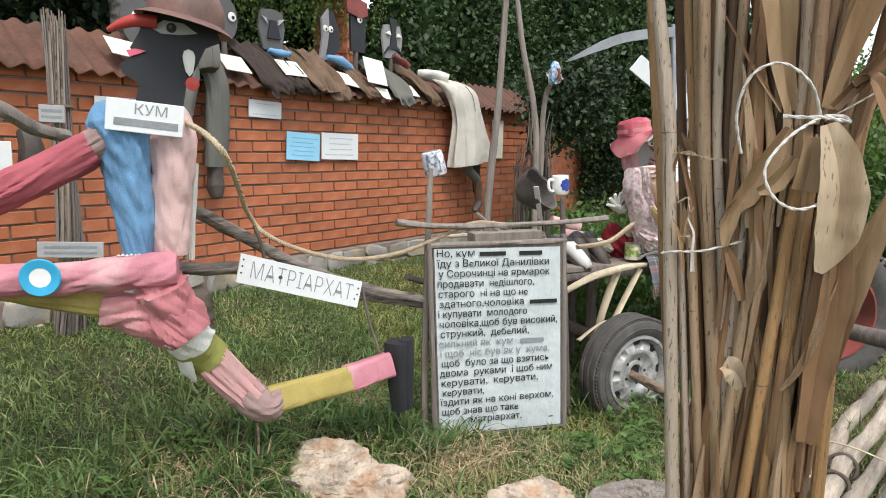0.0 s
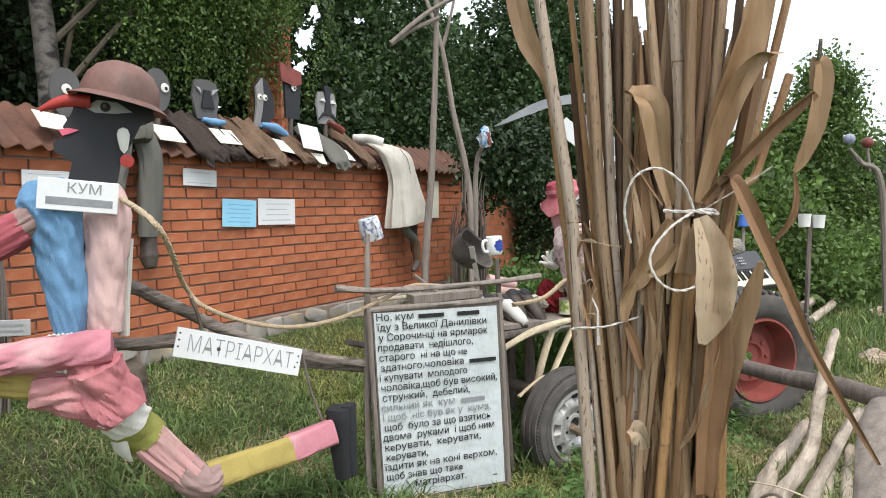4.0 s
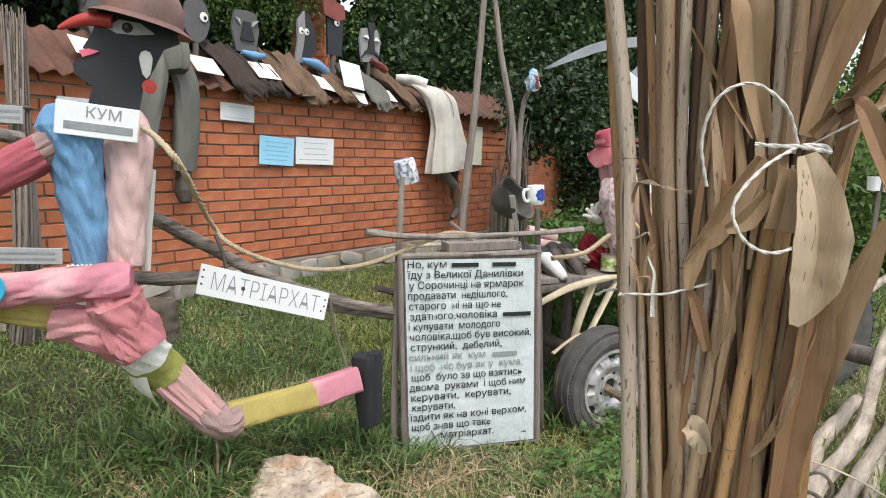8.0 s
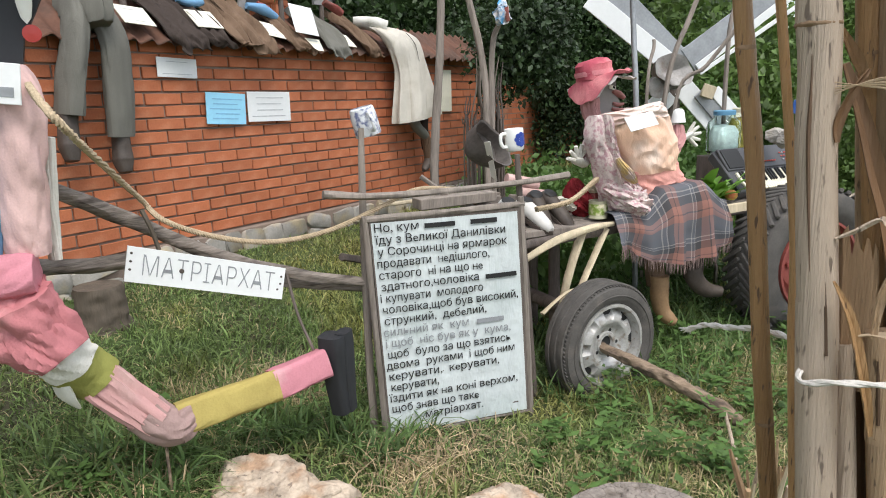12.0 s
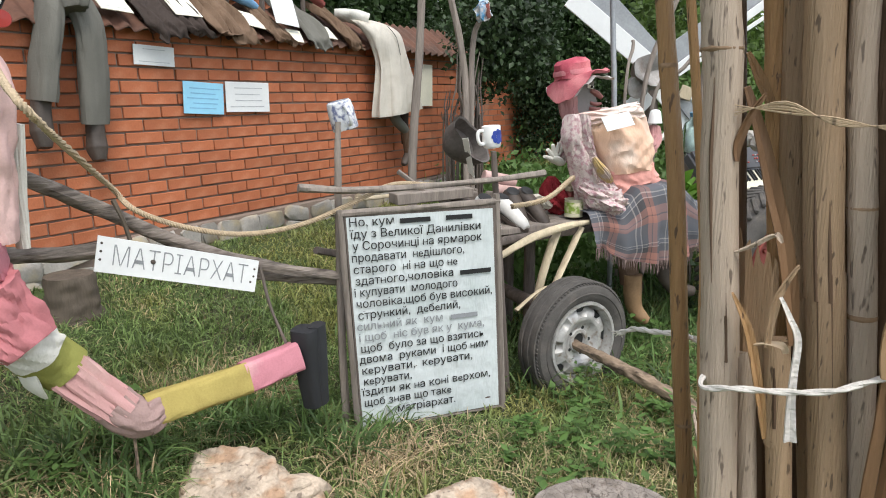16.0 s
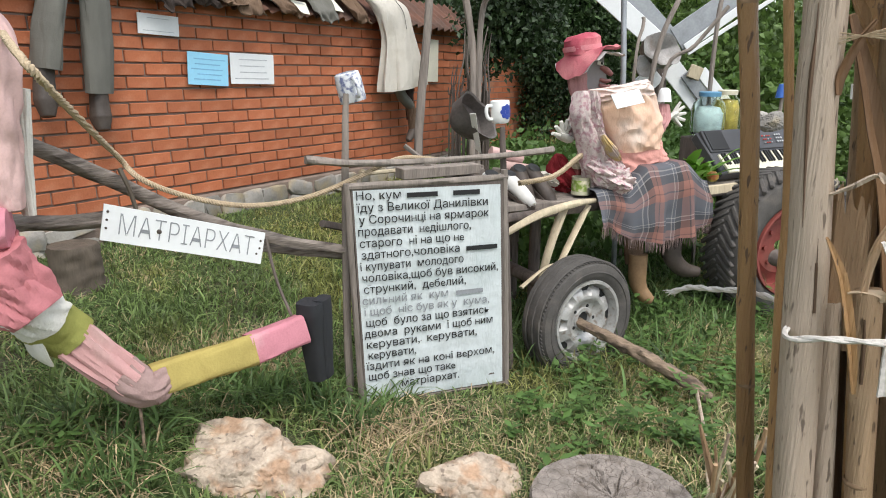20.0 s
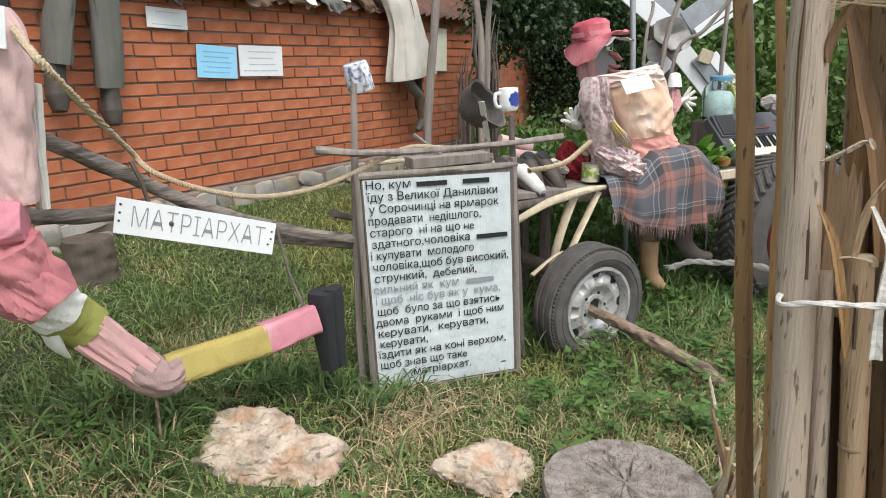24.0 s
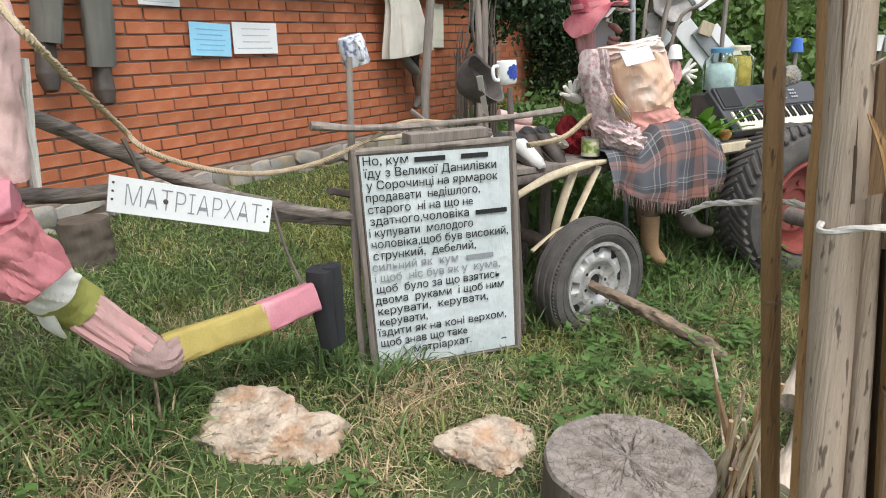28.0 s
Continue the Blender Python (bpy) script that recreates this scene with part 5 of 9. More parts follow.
        v = [fr.verts.new(p + Vector((-0.0028, 0, 0))), fr.verts.new(p + Vector((0.0028, 0, 0))), fr.verts.new(q)]
        w = [fr.verts.new(p + Vector((0, -0.0028, 0))), fr.verts.new(p + Vector((0, 0.0028, 0))), fr.verts.new(q + Vector((0.001, 0, 0)))]
        fr.faces.new(v)
        fr.faces.new(w)
    part("fringe", fr, cloth("fringe_wool", (0.27, 0.20, 0.18), per_island=1.0), blanket, "twisted wool fringe")


build_blanket()


# ---- things on the cart ----
def build_keyboard():
    black = material("dark_grey_plastic", (0.060, 0.060, 0.064), 0.45, 0.15, 6, 0.05, 80)
    ivory = material("ivory_plastic", (0.72, 0.68, 0.52), 0.4, 0.08, 6, 0.0, 60)
    red = material("red_button", (0.55, 0.05, 0.03), 0.5, 0.1, 6, 0)
    kb = thing("electronic_keyboard", "dark grey electronic music keyboard with ivory keys", "keyboard", at=CART @ pose(1.685, 0.42, 0.905, 46, 0, 1))
    part("body", box(0.92, 0.31, 0.06, pose(0, 0.05, 0), 0.008), black, kb)
    part("rear_panel", box(0.90, 0.15, 0.02, pose(0, 0.125, 0.037, 6), 0.004), black, kb)
    part("speaker_grille", box(0.15, 0.13, 0.006, pose(-0.36, 0.125, 0.05, 6), 0.002), INK, kb)
    for k in range(36):
        part("white_key", box(0.0215, 0.13, 0.014, pose(-0.395 + 0.0225 * k, -0.035, 0.034), 0.002), ivory, kb)
    for k in range(36):
        if k % 7 not in (2, 6) and k < 35:
            part("black_key", box(0.011, 0.08, 0.014, pose(-0.384 + 0.0225 * k, -0.01, 0.046), 0.002), INK, kb)
    for k in range(6):
        part("button", box(0.014, 0.008, 0.006, pose(-0.13 + 0.022 * k, 0.085, 0.049, 6), 0.002), red, kb)
    for k in range(12):
        part("button", box(0.011, 0.008, 0.006, pose(0.06 + 0.022 * (k % 4), 0.085 + 0.024 * (k // 4), 0.050 + 0.002 * (k // 4), 6), 0.002), red if k % 3 else EYE_GREY, kb)
    for k in range(9):
        part("button", lathe([(0.007, 0), (0.007, 0.005), (0.0001, 0.006)], 10, pose(0.185 + 0.022 * (k % 3), 0.09 + 0.024 * (k // 3), 0.048 + 0.002 * (k // 3), 6)), EYE_GREY, kb)


build_keyboard()


def glass(name, tint, rough=0.05):
    m = bpy.data.materials.new(name)
    m.use_nodes = True
    b = m.node_tree.nodes["Principled BSDF"]
    b.inputs["Base Color"].default_value = (*tint, 1)
    b.inputs["Transmission Weight"].default_value = 1.0
    b.inputs["Roughness"].default_value = rough
    b.inputs["IOR"].default_value = 1.12
    return m


def build_jar(m, tint, lid_mat, fill_mat, label, fill):
    jar = thing("glass_jar", label, "jar", "glass jars", at=m)
    part("glass", lathe([(0.0001, 0.0), (0.065, 0.002), (0.076, 0.02), (0.077, 0.15), (0.07, 0.185), (0.048, 0.21), (0.045, 0.235), (0.042, 0.235), (0.044, 0.21), (0.066, 0.183), (0.073, 0.15), (0.072, 0.022), (0.06, 0.008), (0.0001, 0.006)], 32), glass("jar_glass", tint), jar)
    part("lid", lathe([(0.049, 0.222), (0.05, 0.245), (0.046, 0.25), (0.0001, 0.25)], 28), lid_mat, jar)
    inner = lathe([(0.0001, 0.012), (0.058, 0.014), (0.063, 0.03), (0.063, fill * 0.8), (0.05, fill), (0.0001, fill + 0.01)], 20)
    for v in inner.verts:
        v.co += 0.006 * Vector(noise.noise_vector(v.co * 30))
    part("contents", inner, fill_mat, jar)


build_jar(CART @ pose(1.625, 0.80, 1.02) @ Matrix.Diagonal((1.5, 1.3, 1.12, 1)), (0.88, 0.97, 0.96), material("blue_lid", (0.10, 0.25, 0.38), 0.5), material("pale_wrap", (0.58, 0.64, 0.60), 0.5, 0.35, 16, 0.3), "large glass jar with a blue lid and pale wrapping inside", 0.16)
build_jar(CART @ pose(1.865, 0.86, 1.02) @ Matrix.Diagonal((1.35, 1.25, 1.15, 1)), (0.95, 0.95, 0.84), material("cream_lid", (0.60, 0.56, 0.42), 0.5), material("yellow_fruit", (0.44, 0.37, 0.09), 0.5, 0.4, 22, 0.4), "large glass jar of yellow preserves with a cream lid", 0.19)
tagged(part("crate", box(0.5, 0.22, 0.185, CART @ pose(1.78, 0.82, 0.915), 0.006, 0.004, 3), DARKWOOD, None), "dark wooden crate under the glass jars", "crate")


def build_can():
    can = thing("paint_can", "small tin can with a green label on the cart edge", "can", at=CART @ pose(0.195, 0.33, 0.815))
    part("body", lathe([(0.046, 0), (0.048, 0.004), (0.046, 0.008), (0.046, 0.085), (0.048, 0.09), (0.044, 0.09), (0.043, 0.012), (0.0001, 0.01)], 28), material("cream_tin", (0.45, 0.43, 0.30), 0.4, 0.2, 10, 0.1), can)
    part("label_band", lathe([(0.0466, 0.02), (0.0466, 0.075)], 28), material("green_label", (0.22, 0.32, 0.05), 0.5, 0.6, 30, 0, 80, stain=(0.55, 0.5, 0.36), stain_at=0.5, stain_scale=30), can)


build_can()


def build_clutter():
    def shoe(m, mt, label):
        s = thing("shoe", label, "shoe", "shoes on the cart", at=m)
        part("upper", tube([(-0.11, 0, 0.05), (-0.06, 0, 0.055), (0.02, 0, 0.045), (0.09, 0, 0.03), (0.13, 0, 0.022)], [0.034, 0.042, 0.038, 0.034, 0.018], 14, 6, 0.08, 2, 0.95), mt, s)
        part("sole", slab([(-0.14, -0.035), (0.1, -0.04), (0.145, 0.0), (0.1, 0.04), (-0.14, 0.035)], 0.018, pose(0, 0, 0.012, 90)), LEATHER, s)
        # closed disc; the shade inside the shoe is painted black on it
        part("opening", lathe([(0.0001, 0.004), (0.03, 0.003), (0.034, 0)], 14, pose(-0.075, 0, 0.092)), INK, s, "black disc standing for the dark inside of the shoe")
    white = material("white_leather", (0.62, 0.60, 0.56), 0.5, 0.15, 9, 0.15)
    shoe(CART @ pose(-0.27, 0.42, 0.82, 0, 25, -100), white, "worn white leather shoe")
    shoe(CART @ pose(-0.16, 0.40, 0.82, 0, 20, -80), white, "worn white leather shoe")
    shoe(CART @ pose(-0.08, 0.46, 0.83, 0, 30, -100), LEATHER, "old black leather shoe")
    shoe(CART @ pose(0.0, 0.44, 0.83, 0, 30, -80), LEATHER, "old black leather shoe")
    shoe(CART @ pose(0.05, 0.60, 0.83, 0, 0, 60), TAN, "old tan leather shoe")
    shoe(CART @ pose(-0.28, 0.66, 0.83, 0, 10, 20), LEATHER, "old black leather shoe")
    red = cloth("red_cloth", (0.24, 0.025, 0.03))
    tagged(part("red_bag", cloth_tube([on(CART, 0.24, 0.46, 0.815), on(CART, 0.215, 0.48, 0.87), on(CART, 0.19, 0.50, 0.94), on(CART, 0.175, 0.50, 1.0)], [0.060, 0.085, 0.065, 0.02], 3, 48, 10, 0.7, 0.9, 2.2, 0.5, 1.6, 7.0), red, None), "crumpled dark red cloth bag", "bag")
    tagged(part("beige_cloth", cloth_tube([on(CART, -0.05, 0.50, 0.84), on(CART, 0.06, 0.48, 0.885), on(CART, 0.15, 0.46, 0.85)], [0.02, 0.055, 0.02], 8, 40, 10, 0.6, 0.9, 2.2, 0.5, 1.6, 7.0), BEIGE, None), "crumpled beige cloth between the shoes", "cloth")
    for k in range(3):
        tagged(part("wood_offcut", box(0.11, 0.05, 0.022, CART @ pose(0.26 + 0.01 * k, 0.40, 0.95 + 0.024 * k, 0, 4 * k - 6, 10 * k), 0.003), PALEWOOD, None), "pale sawn wooden offcut piece", "offcut", "wood offcuts")
    tagged(part("red_box", box(0.12, 0.12, 0.115, CART @ pose(0.27, 0.44, 0.878), 0.006), RED_PAINT, None), "faded red box under the offcuts", "box")
    for k, (s, d, z) in enumerate(((-0.20, 0.75, 0.86), (-0.02, 0.72, 0.85), (-0.12, 0.85, 0.86))):
        tagged(part("wood_block", box(0.12, 0.09, 0.12, CART @ pose(s, d, z, 5 * k, 8 * k, 30 * k), 0.006, 0.006, k), GREYWOOD, None), "weathered grey wood block", "block", "wood blocks")
    # dark dented pot with a pale strip across it
    pot = thing("dented_pot", "dark dented metal pot lying on its side", "pot", at=CART @ pose(-0.19, 0.90, 1.13, 55, 38, 10) @ Matrix.Diagonal((1.0, 0.8, 0.95, 1)))
    bm = lathe([(0.0001, 0.0), (0.10, 0.01), (0.14, 0.06), (0.145, 0.14), (0.15, 0.145), (0.138, 0.14), (0.13, 0.06), (0.0001, 0.02)], 28)
    for v in bm.verts:
        v.co += 0.018 * Vector(noise.noise_vector(v.co * 8))
    part("bowl", bm, material("blackened_tin", (0.125, 0.11, 0.10), 0.6, 0.5, 14, 0.4, 60, metal=0.2), pot)
    part("strip", slab([(-0.14, 0.0), (0.12, 0.0), (0.15, 0.03), (-0.15, 0.035)], 0.004, pose(0, -0.14, 0.1, 20, 30, 0)), WHITE_GLOSS, pot, "pale metal strip")
    for k, (a, b) in enumerate((((-0.08, 0.75, 1.0), (0.10, 0.72, 0.955)), ((-0.05, 0.68, 0.93), (0.12, 0.62, 0.90)))):
        tagged(part("rolled_cloth", tube([on(CART, *a), on(CART, *b)], [0.03, 0.032], 14, 8, 0.1, k, 1.0), PALE_PINK, None), "rolled dusty pink cloth", "cloth roll", "cloth rolls")
    tagged(part("low_plank", box(0.42, 0.1, 0.05, Matrix.Translation((0.118, -2.014, 0.948)) @ Matrix.Rotation(math.atan2(-0.49, 0.87), 4, "Z"), 0.004, 0.006, 4), GREYWOOD, None), "grey plank behind the text board", "plank")
    tagged(part("thin_plank", tube([(-0.197, -1.792, 0.951), (0.072, -1.843, 0.943)], 0.01, 8, 4, 0.1), PALEWOOD, None), "pale lath behind the text board", "lath")
    st = [(0.013, -1.887, 1.069), (0.117, -2.015, 0.943), (0.210, -2.089, 0.895)]
    tagged(part("branch", tube(st, [0.012, 0.014, 0.01], 8, 6, 0.2, 5), GREYWOOD, None), "grey crooked branch behind the board", "branch")
    cup = thing("bell_cup", "small white enamel bell cup on the dummy's wrist", "cup", at=CART @ pose(0.945, 0.54, 1.255, 0, 0, 0))
    part("bell", lathe([(0.042, 0.0), (0.036, 0.035), (0.03, 0.065), (0.02, 0.075), (0.0001, 0.078), (0.028, 0.06), (0.04, 0.0)], 20), ENAMEL, cup)
    # broad green leaves growing by the keyboard
    rng = random.Random(3)
    P = bmesh.new()
    for k in range(26):
        base = Vector((1.0 + rng.uniform(0, 0.22), 0.42 + rng.uniform(-0.08, 0.1), 0.82))
        a, l = rng.uniform(0, 6.28), rng.uniform(0.12, 0.26)
        out = Vector((math.cos(a), math.sin(a), 0))
        up = rng.uniform(0.3, 1.0)
        sd = Vector((-out.y, out.x, 0)) * rng.uniform(0.02, 0.034)
        rows = []
        for j in range(5):
            u = j / 4
            c = base + out * l * u * (1.2 - up * 0.5) + Vector((0, 0, l * up * (u - 0.45 * u * u) * 1.5))
            w = math.sin(math.pi * min(0.98, 0.12 + 0.88 * u))
            rows.append((P.verts.new(c - sd * w), P.verts.new(c + Vector((0, 0, -0.006))), P.verts.new(c + sd * w)))
        for q, r in zip(rows, rows[1:]):
            P.faces.new((q[0], q[1], r[1], r[0]))
            P.faces.new((q[1], q[2], r[2], r[1]))
    P.transform(CART)
    tagged(part("potted_leaves", P, material("fresh_leaf", (0.13, 0.27, 0.035), 0.45, 0.2, 10, 0.05, per_island=0.4, translucent=0.3), None), "fresh broad green corn leaves lying on the cart", "leaves", kind="stuff")
    tagged(part("apple", lathe([(0.0001, 0.005), (0.02, 0.0), (0.035, 0.02), (0.034, 0.04), (0.015, 0.056), (0.0001, 0.05)], 16, CART @ pose(1.16, 0.33, 0.815)), material("green_apple", (0.36, 0.33, 0.06), 0.4, 0.3, 20, 0, stain=(0.4, 0.12, 0.05)), None), "small yellow-green apple on the cart", "apple")


build_clutter()


# ---- tall poles, scythe and mill sails ----
def build_poles():
    def pole(pts, rad, mt, label, seed, name="tall_pole"):
        return tagged(part(name, tube(pts, rad, 9, 10, 0.15, seed), mt, None), label, "pole", "tall poles")
    f = (0.356, -1.737, 1.020)
    pole([at_ground(f, -0.05), f, (0.419, -1.757, 1.695), (0.529, -1.735, 2.539), (0.627, -1.703, 3.333)], [0.026, 0.024, 0.021, 0.017, 0.012], GREYWOOD, "slim grey peeled pole standing by the wall", 1)
    pole([(0.542, -1.749, 2.609), (0.412, -1.644, 2.529), (0.292, -1.558, 2.434)], [0.016, 0.014, 0.018], GREYWOOD, "crooked grey branch fork on the pole", 2, "forked_branch")
    pole([(0.292, -1.558, 2.434), (0.465, -1.716, 2.632), (0.617, -1.851, 2.747)], [0.016, 0.014, 0.012], GREYWOOD, "crooked grey branch fork on the pole", 22, "forked_branch")
    g = (1.126, -1.628, 1.161)
    pole([at_ground(g, -0.05), g, (1.144, -1.603, 1.606), (1.074, -1.523, 2.127), (1.016, -1.473, 2.558), (0.966, -1.341, 2.996)], [0.024, 0.022, 0.022, 0.020, 0.016, 0.012], GREYWOOD, "long bare grey branch leaning by the wall end", 3)
    pole([(1.015, -1.474, 2.538), (1.045, -1.505, 2.676), (1.094, -1.550, 2.952)], [0.014, 0.011, 0.008], GREYWOOD, "bare grey twig on the long branch", 4, "twig")
    pole([at_ground((1.152, -1.670, 1.160), -0.05), (1.167, -1.645, 1.565), (1.127, -1.732, 1.879), (1.141, -1.743, 1.974)], [0.02, 0.018, 0.016, 0.014], GREYWOOD, "short grey stake topped with a rag", 5, "rag_stake")
    rng = random.Random(9)
    base = Vector((1.312, -1.544, 1.190))
    side = Vector((0.52, -0.85, 0))
    bundle = thing("stick_bundle", "bundle of thin grey sticks leaning at the wall end", "sticks")
    for k in range(40):
        p = base + side * rng.uniform(-0.14, 0.12) + Vector((rng.uniform(-0.05, 0.05), rng.uniform(-0.05, 0.05), 0))
        q = p + side * rng.uniform(-0.05, 0.05) + Vector((0, 0, rng.uniform(0.1, 0.5)))
        part("stick", tube([at_ground(p, -0.03), p, p.lerp(q, 0.6) + side * rng.uniform(-0.02, 0.02), q], [0.007, 0.006, 0.005, 0.002], 6, 5, 0.15, k), (DARKWOOD, BARK, DARKWOOD, GREYWOOD)[k % 4], bundle)
    rag = bmesh.new()
    bmesh.ops.create_icosphere(rag, subdivisions=3, radius=0.06)
    for v in rag.verts:
        v.co = Vector((v.co.x * 0.9, v.co.y * 0.6, v.co.z * 1.1)) + 0.035 * Vector(noise.noise_vector(v.co * 30))
    rag.transform(Matrix.Translation((1.118, -1.750, 1.917)))
    tagged(part("rag", rag, cloth("motley_rag", (0.65, 0.62, 0.60), stain=(0.12, 0.36, 0.62), stain_at=0.5, stain_scale=16), None), "white, blue and red rag tied to a stake", "rag")
    rag2 = tube([(1.112, -1.776, 1.946), (1.118, -1.794, 1.867)], [0.02, 0.012], 8, 5, 0.4, 4, 0.5)
    tagged(part("rag", rag2, RED_PAINT, None), "red strip of rag on a stake", "rag")
    # scythe
    sc = thing("scythe", "old scythe with a long curved grey blade", "scythe")
    part("snath", tube([at_ground((1.580, -2.454, 0.813)), (1.582, -2.433, 1.242), (1.597, -2.398, 1.765), (1.602, -2.366, 2.249)], 0.017, 10, 8, 0.03, 4), TIN, sc, "grey metal shaft")
    tip, mid, root = Vector((1.039, -1.870, 1.984)), Vector((1.312, -2.109, 2.170)), Vector((1.608, -2.412, 2.235))
    bm = bmesh.new()
    line = smooth_path([tip, mid, root], 10)
    prev = None
    for i, p in enumerate(line):
        w = 0.004 + 0.06 * min(1, i / 8)
        ring = [bm.verts.new(p), bm.verts.new(p + Vector((0.01, 0.012, 0))), bm.verts.new(p + Vector((0.004, 0.0, -w)))]
        if prev:
            for s in range(3):
                bm.faces.new((prev[s], prev[(s + 1) % 3], ring[(s + 1) % 3], ring[s]))
        prev = ring
    part("blade", bm, TIN, sc, "curved pale steel blade", smooth=False)


build_poles()


def build_mill():
    mill = thing("mill_sails", "white board windmill sails on a battered tin hub", "windmill", at=MILL)

    def sail(a, b, w, mt, y, name="sail_board"):
        a, b = Vector(a), Vector(b)
        ang = math.atan2(b[1] - a[1], b[0] - a[0])
        bm = box((b - a).length, 0.02, w, pose((a[0] + b[0]) / 2, y, (a[1] + b[1]) / 2, 0, -math.degrees(ang), 0), 0.003)
        part(name, bm, mt, mill, smooth=False)
    sail((-0.70, 2.14), (-0.02, 1.60), 0.15, WHITE_PAINT, 0.0)
    sail((-0.50, 2.19), (0.03, 1.66), 0.16, TIN, 0.03)
    sail((0.90, 2.24), (0.08, 1.66), 0.20, TIN, 0.02)
    sail((0.93, 2.18), (0.14, 1.60), 0.06, WHITE_PAINT, -0.02)
    sail((0.95, 2.08), (0.16, 1.56), 0.03, WHITE_PAINT, -0.03)
    sail((0.05, 1.46), (0.42, 1.05), 0.16, WHITE_PAINT, 0.02)
    sail((0.17, 1.42), (0.52, 1.02), 0.11, TIN, -0.01)
    sail((0.28, 1.43), (0.60, 1.08), 0.09, WHITE_PAINT, -0.02)
    sail((-0.05, 1.42), (-0.45, 1.02), 0.16, WHITE_PAINT, 0.02)
    hub = lathe([(0.0001, 0.0), (0.10, 0.01), (0.14, 0.05), (0.145, 0.16), (0.15, 0.165), (0.12, 0.16), (0.0001, 0.1)], 24, pose(-0.12, -0.05, 1.55, 75, 25, 0) @ Matrix.Diagonal((1.0, 0.8, 1.0, 1)))
    for v in hub.verts:
        v.co += 0.03 * Vector(noise.noise_vector(v.co * 9))
    part("hub_pan", hub, HUB_TIN, mill, "battered grey tin pan")
    part("hub_cap", lathe([(0.0001, 0.0), (0.06, 0.01), (0.085, 0.04), (0.085, 0.1), (0.0001, 0.1)], 20, pose(-0.20, -0.08, 1.48, 100, -20, 0)), HUB_TIN, mill)
    part("post", tube([(0.0, 0.08, -0.1), (0.0, 0.08, 1.6)], 0.05, 10, 8, 0.1, 3), DARKWOOD, mill)
    part("board_end", box(0.1, 0.03, 0.1, pose(0.22, -0.06, 1.42, 0, 20, 0), 0.004), PALEWOOD, mill, "orange wooden block")
    for k, (pts, r) in enumerate((
            ([(1.998, -2.485, 1.377), (2.185, -2.594, 1.939), (2.369, -2.727, 2.387)], 0.016),
            ([(2.179, -2.828, 1.667), (2.272, -2.858, 2.034), (2.359, -2.862, 2.474)], 0.014),
            ([(1.804, -2.604, 1.339), (1.862, -2.774, 1.578), (1.911, -2.938, 1.804)], 0.012),
            ([(1.831, -2.418, 1.407), (1.927, -2.425, 1.707), (1.939, -2.418, 1.760)], 0.011))):
        low = Vector(pts[0])
        tagged(part("bare_branch", tube([at_ground(low)] + pts, r, 8, 6, 0.2, k), GREYWOOD, None), "bare crooked grey branch stuck upright", "branch", "upright branches")


build_mill()


